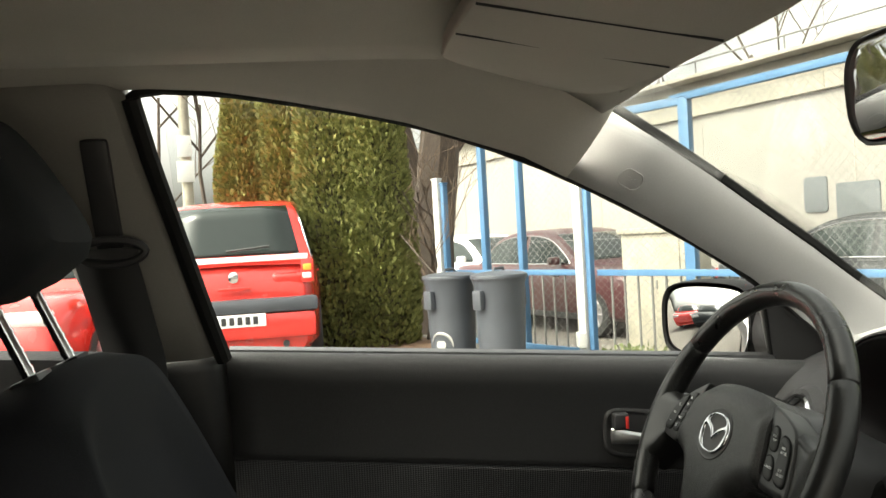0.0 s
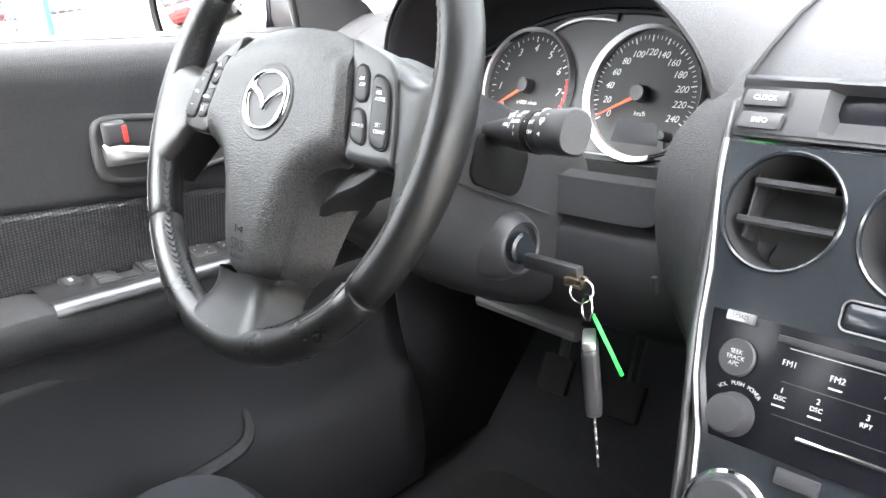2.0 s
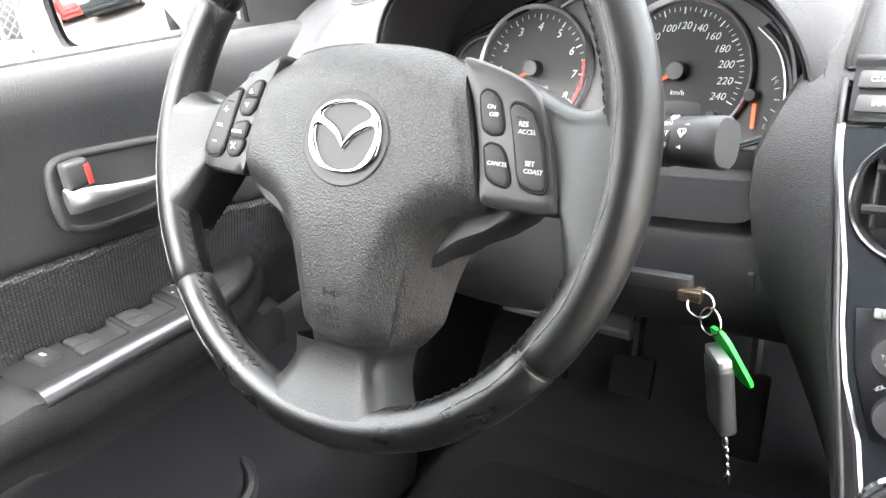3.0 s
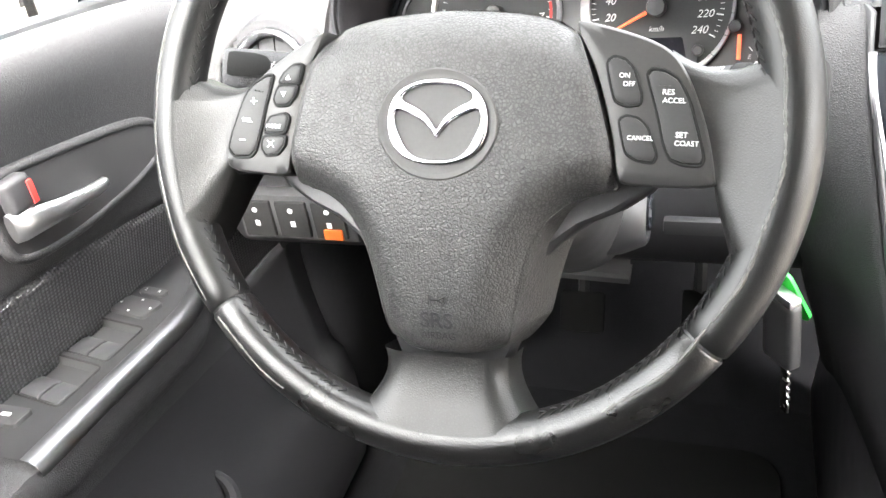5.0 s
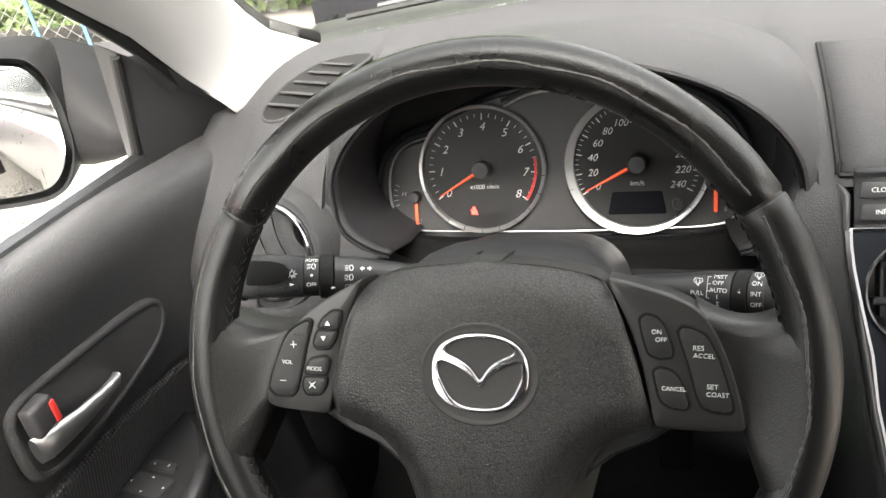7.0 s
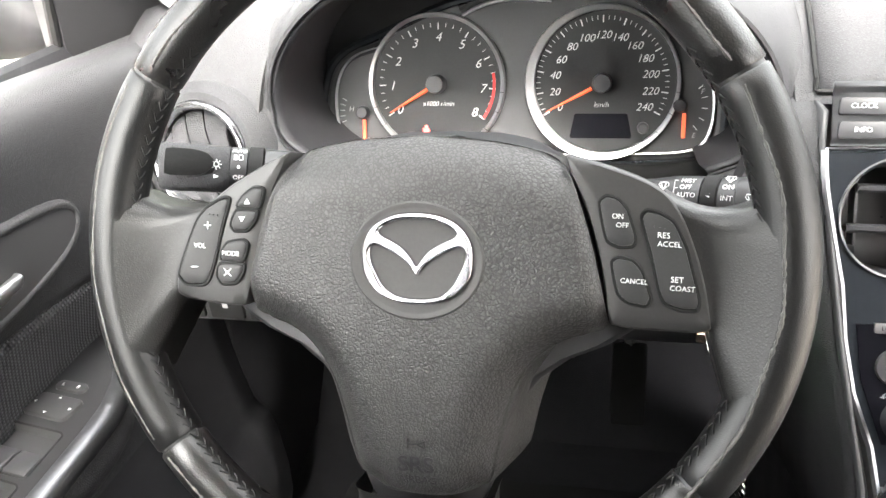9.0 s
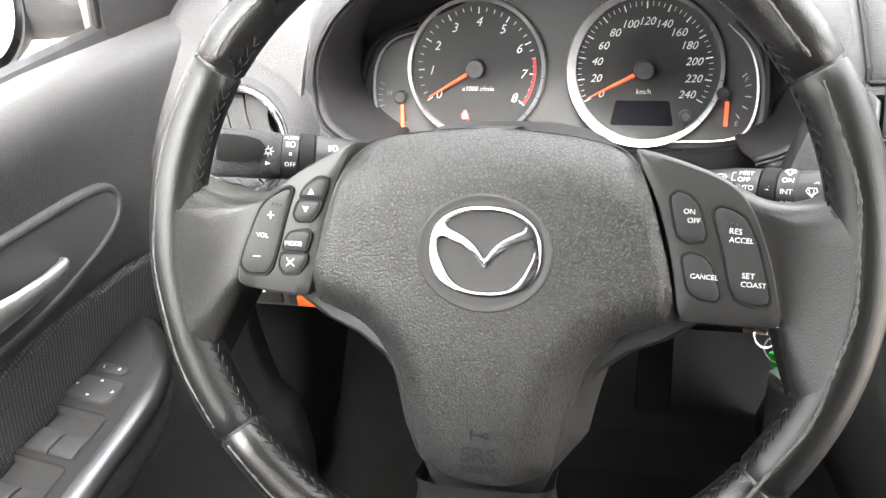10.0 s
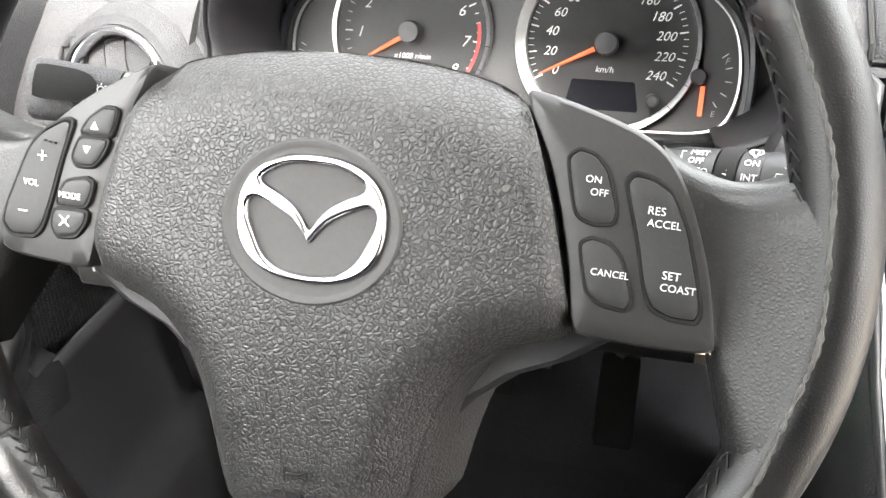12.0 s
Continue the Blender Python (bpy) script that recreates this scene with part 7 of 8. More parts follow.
M_THUJA = leaf_mat("thuja_foliage", (0.1, 0.107, 0.036), (0.25, 0.26, 0.085))
M_IVY = leaf_mat("ivy_leaves", (0.022, 0.04, 0.014), (0.1, 0.13, 0.045), 0.6)
M_GRASS = leaf_mat("grass_blades", (0.035, 0.05, 0.015), (0.1, 0.11, 0.045))

FA, FB = Vector((-7.97, 0.76, 0)), Vector((-3.89, 3.05, 0))
FD = (FB - FA).normalized()
FN = Vector((-FD.y, FD.x, 0))


def ground_z(x, y):
    """Level by the car, a little lower beyond the fence."""
    d = (Vector((x, y, 0)) - FA).dot(FN)
    return -0.27 * sstep(0.2, 2.2, d)


bm = bmesh.new()
axis = [-400, -150, -60, -30, -20, -16, -13] + [-12 + 0.5 * k for k in range(49)] + [13, 16, 20, 30, 60, 150, 400]
grid(bm, [[(x, y, ground_z(x, y)) for x in axis] for y in axis])
tagged(part("ground", bm, M_GRAVEL, None), "pale gravel yard", "ground", kind="structure")

rng = random.Random(5)
bm = bmesh.new()
ico = bmesh.new()
bmesh.ops.create_icosphere(ico, subdivisions=1, radius=1)
iv = [v.co.copy() for v in ico.verts]
ifc = [[v.index for v in f.verts] for f in ico.faces]
ico.free()
verts, faces = [], []
for _ in range(5200):
    x, y = rng.uniform(-2.9, -0.93), rng.uniform(-0.5, 3.0)
    if rng.random() < 0.25:
        x, y = rng.uniform(-7.5, -2.9), rng.uniform(-0.8, 2.4)
    r = rng.uniform(0.008, 0.024)
    m = Matrix.Translation((x, y, r * 0.35)) @ Euler([rng.uniform(0, 6) for _ in range(3)]).to_matrix().to_4x4() @ Matrix.Diagonal((r * rng.uniform(0.8, 1.3), r, r * rng.uniform(0.55, 0.8), 1))
    k = len(verts)
    verts += [tuple(m @ (v * rng.uniform(0.85, 1.1))) for v in iv]
    faces += [[k + i for i in f] for f in ifc]
me = bpy.data.meshes.new("pebbles")
me.from_pydata(verts, [], faces)
me.materials.append(M_PEBBLE)
tagged(new("pebbles", me), "loose white and grey pebbles on the yard", "gravel", kind="stuff")
bm = bmesh.new()
o = smooth_loop([(-10.5, -2.8), (-8.0, -2.2), (-7.4, -0.4), (-7.0, 0.5), (-7.5, 0.9), (-9.5, 0.6), (-10.5, -0.5)], 2)
plate(bm, o, -0.02, 0.012, 0.006)
tagged(part("litter_bed", bm, M_MULCH, None), "brown needle litter under the hedge", "soil", kind="structure")
mat2 = bmesh.new()
plate(mat2, smooth_loop([(-7.5, 0.05), (-7.2, 0.1), (-7.15, 0.42), (-7.4, 0.45), (-7.6, 0.25)], 1), 0.013, 0.04, 0.01)
tagged(part("rubber_scrap", mat2, M_RUBBER, None), "black rubber scrap lying on the ground", "scrap")

# ---- trees and hedge ----
def fan(verts, faces, base, d, size, rng, n=3):
    """A flat spray of foliage."""
    side = d.orthogonal().normalized()
    side.rotate(Matrix.Rotation(rng.uniform(0, 6.28), 3, d))
    k = len(verts)
    w = size * 0.32
    verts += [tuple(base - side * w * 0.3), tuple(base + side * w * 0.3), tuple(base + d * size * 0.5 + side * w), tuple(base + d * size), tuple(base + d * size * 0.55 - side * w)]
    faces.append([k, k + 1, k + 2, k + 3, k + 4])


def conifer_mesh(seed, h, r, count):
    rng = random.Random(seed)
    verts, faces = [], []
    lobes = [(rng.uniform(0, 6.28), rng.uniform(0.0, 0.9), rng.uniform(0.75, 1.15)) for _ in range(26)]
    for _ in range(count):
        z = h * rng.random() ** 0.9
        a = rng.uniform(0, 6.28)
        f = z / h
        env = r * (0.86 + 0.14 * min(1, f * 6)) * max(0.03, 1 - f ** 2.6)
        for la_, lz, lk_ in lobes:
            da = math.atan2(math.sin(a - la_), math.cos(a - la_))
            env *= 1 + (lk_ - 1) * math.exp(-(da / 0.5) ** 2 - ((f - lz) / 0.12) ** 2)
        rad = env * (1 - 0.35 * rng.random() ** 2)
        p = Vector((rad * math.cos(a), rad * math.sin(a), z))
        d = Vector((math.cos(a) * 0.75, math.sin(a) * 0.75, rng.uniform(0.4, 1.3))).normalized()
        d += Vector((rng.uniform(-0.3, 0.3), rng.uniform(-0.3, 0.3), rng.uniform(-0.2, 0.3)))
        fan(verts, faces, p, d.normalized(), rng.uniform(0.03, 0.075), rng)
    me = bpy.data.meshes.new("crown")
    me.from_pydata(verts, [], faces)
    me.materials.append(M_THUJA)
    return me


def conifer(x, y, h, r, seed, count=42000):
    ob = thing("thuja", "tall dense olive-green thuja of the hedge", "conifer", pose(x, y, 0, 0, 0, seed * 47), group="thuja hedge")
    bm = bmesh.new()
    tube(bm, [(0, 0, 0), (0.02, 0, h * 0.4), (0, 0.02, h * 0.9)], [0.09, 0.06, 0.015], 8)
    part("trunk", bm, M_BARK, ob)
    # solid core behind the foliage, with the inner shade in its colour
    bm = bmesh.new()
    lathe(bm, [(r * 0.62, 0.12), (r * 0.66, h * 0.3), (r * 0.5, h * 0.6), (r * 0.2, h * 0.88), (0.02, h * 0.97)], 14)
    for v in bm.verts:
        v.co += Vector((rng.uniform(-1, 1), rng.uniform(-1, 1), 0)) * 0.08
    part("inner_growth_shade", bm, M_INNER_SHADE, ob)
    cr = new("crown", conifer_mesh(seed, h, r, count))
    cr.parent = ob
    cr["label"] = "dense scaly foliage"
    return ob


for x, y, h, r, sd in ((-9.25, -1.26, 3.8, 0.4, 1), (-9.1, -0.8, 4.3, 0.38, 2), (-8.85, -0.28, 4.6, 0.47, 3), (-8.75, 0.2, 4.4, 0.44, 4)):
    conifer(x, y, h, r, sd)


def bare_tree(name, label, x, y, h, seed, spread=0.6, trunk=0.16, lean=(0, 0)):
    rng = random.Random(seed)
    ob = thing(name, label, "bare tree", pose(x, y, 0))
    tr, tw = bmesh.new(), bmesh.new()

    def grow(p, d, L, r, depth):
        pts, q = [p], p
        for k in range(3):
            d = (d + Vector((rng.uniform(-1, 1), rng.uniform(-1, 1), rng.uniform(-0.4, 0.6))) * 0.22).normalized()
            q = q + d * (L / 3)
            pts.append(q)
        tube(tr if depth < 2 else tw, pts, [r, r * 0.88, r * 0.75, r * 0.6], 7 if depth < 2 else 4)
        if depth >= 4:
            return
        for k in range(3 if depth else 4):
            s = rng.uniform(0.35, 1.0)
            i = min(2, int(s * 3))
            b = pts[i].lerp(pts[i + 1], s * 3 - i)
            dd = (d * 0.6 + Vector((rng.uniform(-1, 1), rng.uniform(-1, 1), rng.uniform(-0.1, 0.9))) * spread).normalized()
            grow(b, dd, L * rng.uniform(0.5, 0.75), r * 0.5, depth + 1)
    grow(Vector((0, 0, -0.1)), Vector((lean[0], lean[1], 1)).normalized(), h * 0.5, trunk, 0)
    part("trunk", tr, M_BARK, ob)
    part("twigs", tw, M_TWIG, ob, "fine bare twigs")


bare_tree("bare_tree", "leafless dark-barked tree behind the fence", -10.55, 0.95, 7.0, 5, 0.6, 0.36, (0.02, -0.07))
bare_tree("bare_tree", "leafless tree rising over the hall", -17, 7.2, 8, 8, 0.8, 0.06)
bare_tree("bare_tree", "leafless thin tree behind the red car", -15.5, -2.6, 8, 12, 0.9, 0.05, (0.1, 0.05))
bare_tree("bare_tree", "leafless tree behind the parked cars", -17.5, -4.2, 9, 17, 0.9, 0.05)
bare_tree("bare_tree", "leafless tree standing behind the hall", -17.5, 11.5, 11, 31, 0.9, 0.06)
bare_tree("bare_shrub", "leafless brown shrub beside the hedge", -7.95, 0.72, 2.0, 21, 0.8, 0.025)
for x, y, h, sd in ((-8.75, 0.66, 3.4, 23), (-8.9, 0.9, 3.0, 29)):
    bare_tree("bare_shrub", "leafless brown twiggy shrub growing into the hedge", x, y, h, sd, 0.75, 0.024)

# ---- fence and gate ----
def post(name, base, h, w, d, material, label, cap=True):
    ob = thing(name, label, "fence post", group="fence posts")
    m = Matrix((FD.to_4d(), FN.to_4d(), (0, 0, 1, 0), (*base, 1))).transposed()
    m[3][0] = m[3][1] = m[3][2] = 0
    bm = boxm((0, 0, h / 2 - 0.1), (w, d, h + 0.2), 0.008, m)
    part("shaft", bm, material, ob)
    if cap:
        part("cap", boxm((0, 0, h + 0.01), (w + 0.012, d + 0.012, 0.02), 0.005, m), material, ob)
    return ob


for base, lab in ((FA, "white guide post with blue back"), (Vector((-6.3, 1.72, 0)), "white guide post with blue back"), (FB, "white guide post with blue back and lamp")):
    p = post("gate_post", base, 1.73, 0.085, 0.06, M_WPOST, lab)
    bl = post("fence_post", base + FD * 0.074 + FN * 0.03, 1.68, 0.05, 0.06, M_BLUE, "blue square steel post")
lampm = thing("flashing_lamp", "round dark blue flashing lamp on the gate post", "lamp")
bm = bmesh.new()
lathe(bm, [(0.06, -0.05), (0.075, -0.04), (0.078, 0.04), (0.068, 0.055), (0.05, 0.05), (0.02, 0.045)], 28, Matrix.Translation(FB + Vector((0, 0, 1.86))) @ Vector((0.75, -0.6, 0)).to_track_quat("Z", "Y").to_matrix().to_4x4())
part("lamp_body", bm, M_GREYPATCH, lampm)
bm = bmesh.new()
tube(bm, [FB + Vector((0, 0, 1.73)), FB + Vector((0, 0, 1.81))], 0.02, 10)
part("lamp_foot", bm, M_BLACK, lampm)


def bar(bm, a, b, r=0.02, n=4):
    tube(bm, [a, b], r, n)


def rail_panel(name, label, a, b, z0, z1, step, category="fence", bars=M_BLUE):
    """Blue rails with upright bars between them."""
    ob = thing(name, label, category, group="fence panels")
    for z in (z0, z1):
        bm = bmesh.new()
        d = (b - a)
        box(bm, (0, 0, 0), (d.length, 0.04, 0.05), 0.004, Matrix.Translation((a + b) / 2 + Vector((0, 0, z))) @ Matrix.Rotation(math.atan2(d.y, d.x), 4, "Z"))
        part("rail", bm, M_BLUE, ob)
    n = int((b - a).length / step)
    for k in range(1, n):
        p = a.lerp(b, k / n)
        bm = bmesh.new()
        bar(bm, p + Vector((0, 0, z0)), p + Vector((0, 0, z1)), 0.011, 6)
        part("bar", bm, bars, ob)
    return ob


P2 = Vector((-6.3, 1.72, 0)) + FN * 0.08
off = FN * 0.08
rail_panel("railing", "low blue steel railing with weathered grey bars", FA + off, P2, 0.1, 0.78, 0.135, bars=M_BAR)
rail_panel("railing", "low blue steel railing with weathered grey bars", P2 + FD * 0.12, FB + off, 0.1, 0.78, 0.135, bars=M_BAR)
G4 = Vector((-3.0, 3.56, 0)) + off
gate = rail_panel("gate_leaf", "blue steel gate leaf with a diagonal brace", FB + off + FD * 0.1, G4, 0.1, 0.72, 0.2, "gate")
bm = bmesh.new()
bar(bm, G4 + Vector((0, 0, 1.62)), FB + off + FD * 0.25 + Vector((0, 0, 0.55)), 0.028, 8)
part("brace", bm, M_BLUE, gate, "diagonal blue brace")
tall = [Vector((-7.82, 1.21, 0)), Vector((-7.41, 1.49, 0)), Vector((-6.05, 2.6, 0)), G4]
for p, w, h in zip(tall, (0.07, 0.06, 0.1, 0.085), (2.2, 2.15, 2.2, 2.25)):
    post("fence_post", p, h, w, 0.07, M_BLUE, "tall blue square steel post")
beam = thing("gate_beam", "long blue steel beam over the gate", "beam")
bm = bmesh.new()
box(bm, (0, 0, 0), ((tall[3] - tall[2]).length + 0.3, 0.06, 0.06), 0.006, Matrix.Translation((tall[3] + tall[2]) / 2 + Vector((0, 0, 2.2))) @ Matrix.Rotation(math.atan2((tall[3] - tall[2]).y, (tall[3] - tall[2]).x), 4, "Z"))
part("beam_bar", bm, M_BLUE, beam)
bm = bmesh.new()
box(bm, (0, 0, 0), ((tall[1] - tall[0]).length + 0.05, 0.05, 0.05), 0.004, Matrix.Translation((tall[1] + tall[0]) / 2 + Vector((0, 0, 2.15))) @ Matrix.Rotation(math.atan2((tall[1] - tall[0]).y, (tall[1] - tall[0]).x), 4, "Z"))
part("short_bar", bm, M_BLUE, beam)
bm = bmesh.new()
box(bm, (0, 0, 0), (2.2, 0.06, 0.07), 0.006, Matrix.Translation(tall[2] - FD * 1.1 + Vector((0, 0, 2.17))) @ Matrix.Rotation(math.atan2(FD.y, FD.x), 4, "Z"))
part("beam_bar", bm, M_BLUE, beam)
part("meter_box", boxm(tuple(P2 - FN * 0.06 + Vector((0.02, -0.05, 0.22))), (0.11, 0.07, 0.13), 0.012), M_WPOST, beam, "small white junction box")


def chain_link(a, b, z0, z1, pitch=0.075):
    """Woven wire mesh between two points."""
    d = (b - a)
    L, H = d.length, z1 - z0
    u = d.normalized()
    verts, faces = [], []
    nrm = Vector((-u.y, u.x, 0))

    def wire(s0, s1, c0, c1):
        k = len(verts)
        r = 0.0016
        p, q = a + u * s0 + Vector((0, 0, z0 + c0)), a + u * s1 + Vector((0, 0, z0 + c1))
        w = (q - p).normalized().cross(nrm) * r
        for e in (p, q):
            verts.extend([tuple(e + w), tuple(e + nrm * r), tuple(e - w)])
        faces.extend([[k, k + 1, k + 4, k + 3], [k + 1, k + 2, k + 5, k + 4], [k + 2, k, k + 3, k + 5]])
    n = int((L + H) / pitch)
    for k in range(n):
        s = -H + k * pitch
        x0, x1 = max(0, s), min(L, s + H)
        if x1 > x0:
            wire(x0, x1, x0 - s, x1 - s)
            wire(L - x0, L - x1, x0 - s, x1 - s)
    for z in (0.02, H * 0.5, H - 0.01):
        wire(0, L, z, z)
    me = bpy.data.meshes.new("wire_mesh")
    me.from_pydata(verts, [], faces)
    me.materials.append(M_WIRE)
    tagged(new("wire_mesh", me), "grey chain-link wire mesh of the fence", "fence mesh", kind="stuff")


chain_link(tall[0], tall[2], 0.0, 2.1)
chain_link(tall[2], G4, 0.0, 2.15)

# concrete meter cabinet
cab = thing("concrete_cabinet", "weathered concrete cabinet with a door joint", "cabinet")
cm = Matrix((FD.to_4d(), FN.to_4d(), (0, 0, 1, 0), (-6.95, 2.75, 0, 1))).transposed()
cm[3][0] = cm[3][1] = cm[3][2] = 0
part("cabinet_body", boxm((0, 0, 0.5), (0.72, 0.4, 1.16), 0.012, cm), M_CONC, cab)
part("cabinet_lid", boxm((0, 0, 1.1), (0.78, 0.46, 0.05), 0.01, cm), M_CONC, cab)
part("cabinet_door", boxm((0.16, -0.205, 0.55), (0.3, 0.012, 0.9), 0.004, cm), M_CONC, cab)
part("door_catch", boxm((0.05, -0.215, 0.6), (0.015, 0.015, 0.08), 0.003, cm), M_WIRE, cab)

# bins
def bin_thing(x, y, mark):
    ob = thing("dustbin", "round dark grey plastic dustbin with a lid" + (" and white paint mark" if mark else ""), "dustbin", pose(x, y, 0, 0, 0, -60), group="dustbins")
    bm = bmesh.new()
    lathe(bm, [(0.17, 0.0), (0.185, 0.01), (0.205, 0.4), (0.215, 0.74), (0.225, 0.76), (0.225, 0.79), (0.215, 0.8)], 36)
    part("barrel", bm, M_BIN, ob)
    bm = bmesh.new()
    lathe(bm, [(0.236, 0.785), (0.24, 0.8), (0.235, 0.82), (0.2, 0.832), (0.1, 0.845), (0.01, 0.848)], 36)
    part("lid", bm, M_BIN, ob)
    bm = bmesh.new()
    tube(bm, [(-0.06, 0, 0.842), (-0.05, 0, 0.87), (0.05, 0, 0.87), (0.06, 0, 0.842)], 0.012, 8)
    part("lid_handle", bm, M_BIN, ob)
    for s in (-1, 1):
        part("carry_handle", boxm((s * 0.235, 0, 0.62), (0.05, 0.1, 0.16), 0.012), M_BIN, ob)
    if mark:
        bm = bmesh.new()
        lathe(bm, [(0.045, -0.01), (0.045, 0.0015), (0.03, 0.0035), (0.005, 0.004)], 20, Matrix.Rotation(radians(20), 4, "Z") @ Matrix.Translation((0.196, 0, 0.24)) @ Matrix.Rotation(radians(88), 4, "Y"))
        part("paint_spot", bm, M_PAINTMARK, ob, "white spray-paint spot")
        bm = bmesh.new()
        arc = []
        for k in range(15):
            t = radians(-10 + 175 * k / 14)
            arc.append(Vector((0.1965 + 0.012 * math.sin(t) * 0.3, 0, 0)) + Vector((0, 0.1 * math.cos(t), 0.24 + 0.1 * math.sin(t))))
        tube(bm, [Matrix.Rotation(radians(20), 4, "Z") @ Vector((math.sqrt(max(0.01, p.x * p.x - p.y * p.y)), p.y, p.z)) for p in arc], [0.004, 0.014, 0.016, 0.01, 0.004], 6)
        part("paint_arc", bm, M_PAINTMARK, ob, "white spray-paint arc")


bin_thing(-6.62, 0.64, True)
bin_thing(-6.28, 1.0, False)

# ---- hall behind the fence ----
hall = thing("hall", "low beige rendered hall with a concrete parapet", "building")
HA, HB = Vector((-30, 0.87, 0)), Vector((-4.2, 9.39, 0))
hd = (HB - HA)
HM_ = Matrix.Translation(HA) @ Matrix.Rotation(math.atan2(hd.y, hd.x), 4, "Z")
part("wall", boxm((hd.length / 2, 3, 1.35), (hd.length, 6, 3.3), 0.02, HM_), M_WALL, hall)
part("parapet", boxm((hd.length / 2, 3.0, 3.3), (hd.length + 0.1, 6.16, 0.6), 0.03, HM_), M_PARAPET, hall, "stained concrete parapet")
part("coping", boxm((hd.length / 2, 2.9, 3.64), (hd.length + 0.2, 6.6, 0.07), 0.02, HM_), M_PARAPET, hall)
for k in range(9):
    part("parapet_joint", boxm((2 + 3 * k, -0.083, 3.3), (0.03, 0.012, 0.58), 0.003, HM_), M_CONC, hall)
    part("wall_joint", boxm((2.4 + 3 * k, -0.004, 1.4), (0.02, 0.012, 2.9), 0.002, HM_), M_PARAPET, hall)
rl = bmesh.new()
for k in range(14):
    bar(rl, HM_ @ Vector((1 + 2 * k, 0.3, 3.66)), HM_ @ Vector((1 + 2 * k, 0.3, 4.05)), 0.015, 5)
bar(rl, HM_ @ Vector((0, 0.3, 4.05)), HM_ @ Vector((hd.length, 0.3, 4.05)), 0.018, 5)
part("roof_rail", rl, M_WIRE, hall, "thin roof railing")
part("roof_house", boxm((20.5, 2.5, 4.0), (1.4, 1.5, 0.7), 0.02, HM_), M_PARAPET, hall)
for s, z, w, h in ((19.71, 1.45, 0.42, 0.54), (20.43, 1.33, 0.72, 0.53)):
    bm = bmesh.new()
    plate(bm, rrect(w, h, 0.05, 4), -0.01, 0.02, 0.006, HM_ @ Matrix.Translation((s, -0.003, z)) @ Matrix.Rotation(radians(90), 4, "X"))
    part("cover_plate", bm, M_GREYPATCH, hall, "dark grey cover plate")
ob = bmesh.new()
bar(ob, HM_ @ Vector((22.0, 0, 2.8)), HM_ @ Vector((22.0, -0.3, 2.8)), 0.045, 8)
part("spout", ob, M_PARAPET, hall)
# dead creeper on the wall
rng = random.Random(9)
bm = bmesh.new()
for k in range(150):
    p = HM_ @ Vector((rng.gauss(23.2, 0.45), -0.02, rng.uniform(0.2, 1.9)))
    pts = [p]
    for _ in range(6):
        p = p + Vector((rng.uniform(-0.12, 0.12), rng.uniform(-0.05, 0.05), rng.uniform(0.1, 0.35)))
        pts.append(p)
    tube(bm, pts, [0.008, 0.003], 3)
tagged(part("dead_creeper", bm, M_TWIG, None), "leafless creeper on the hall wall", "creeper", kind="stuff")


def leaf_bank(name, label, place, count, size, seed, material=None):
    """Many small leaves; place(rng) gives a point and the way a leaf faces."""
    rng = random.Random(seed)
    verts, faces = [], []
    for _ in range(count):
        p, nrm = place(rng)
        s = size * rng.uniform(0.6, 1.3)
        nrm = (nrm + Vector((rng.uniform(-0.7, 0.7), rng.uniform(-0.7, 0.7), rng.uniform(-0.5, 0.7)))).normalized()
        a = nrm.orthogonal().normalized()
        a.rotate(Matrix.Rotation(rng.uniform(0, 6.28), 3, nrm))
        b = nrm.cross(a)
        k = len(verts)
        verts += [tuple(p - a * s), tuple(p - a * s * 0.2 + b * s * 0.7), tuple(p + a * s), tuple(p - a * s * 0.2 - b * s * 0.7)]
        faces.append([k, k + 1, k + 2, k + 3])
    me = bpy.data.meshes.new(name)
    me.from_pydata(verts, [], faces)
    me.materials.append(material or M_IVY)
    return tagged(new(name, me), label, "ivy", kind="stuff")


IVC = Vector((-3.15, 4.45, 0))
IVU = Vector((0.82, 0.57, 0))


def ivy_place(rng):
    s, z = rng.uniform(-0.42, 3.2), rng.uniform(0, 3.3)
    bulge = 0.25 * math.sin(3 * s + 2 * z) + 0.12 * math.sin(7 * z + s) + rng.uniform(-0.12, 0.12)
    if s < 0.1:
        s += 0.15 * math.sin(5 * z)
    return IVC + IVU * s + Vector((0.5, -0.8, 0)) * bulge + Vector((0, 0, z)), Vector((0.4, -0.9, 0.3))


leaf_bank("ivy", "dense dark green ivy over the wall by the gate", ivy_place, 26000, 0.042, 4)
part_w = boxm((1.4, 0.45, 1.55), (3.6, 0.25, 3.1), 0.03, Matrix((IVU.to_4d(), (-IVU.y, IVU.x, 0, 0), (0, 0, 1, 0), (*IVC, 1))).transposed())
tagged(part("garden_wall", part_w, M_CONC, None), "old wall overgrown with ivy", "wall", kind="structure")


def grass_place(rng):
    t = rng.random()
    p = P2 + FD * rng.uniform(0.3, 2.2) - FN * rng.uniform(-0.1, 0.25)
    return p + Vector((0, 0, rng.uniform(0.02, 0.2))), Vector((0.3, -0.9, 0.1))


def ground_ivy_place(rng):
    q = Vector((-4.7 + rng.uniform(-0.9, 0.75), 4.95 + rng.uniform(-0.45, 0.5), 0.16 * rng.random() ** 1.5))
    return q, Vector((0.3, -0.5, 0.8))


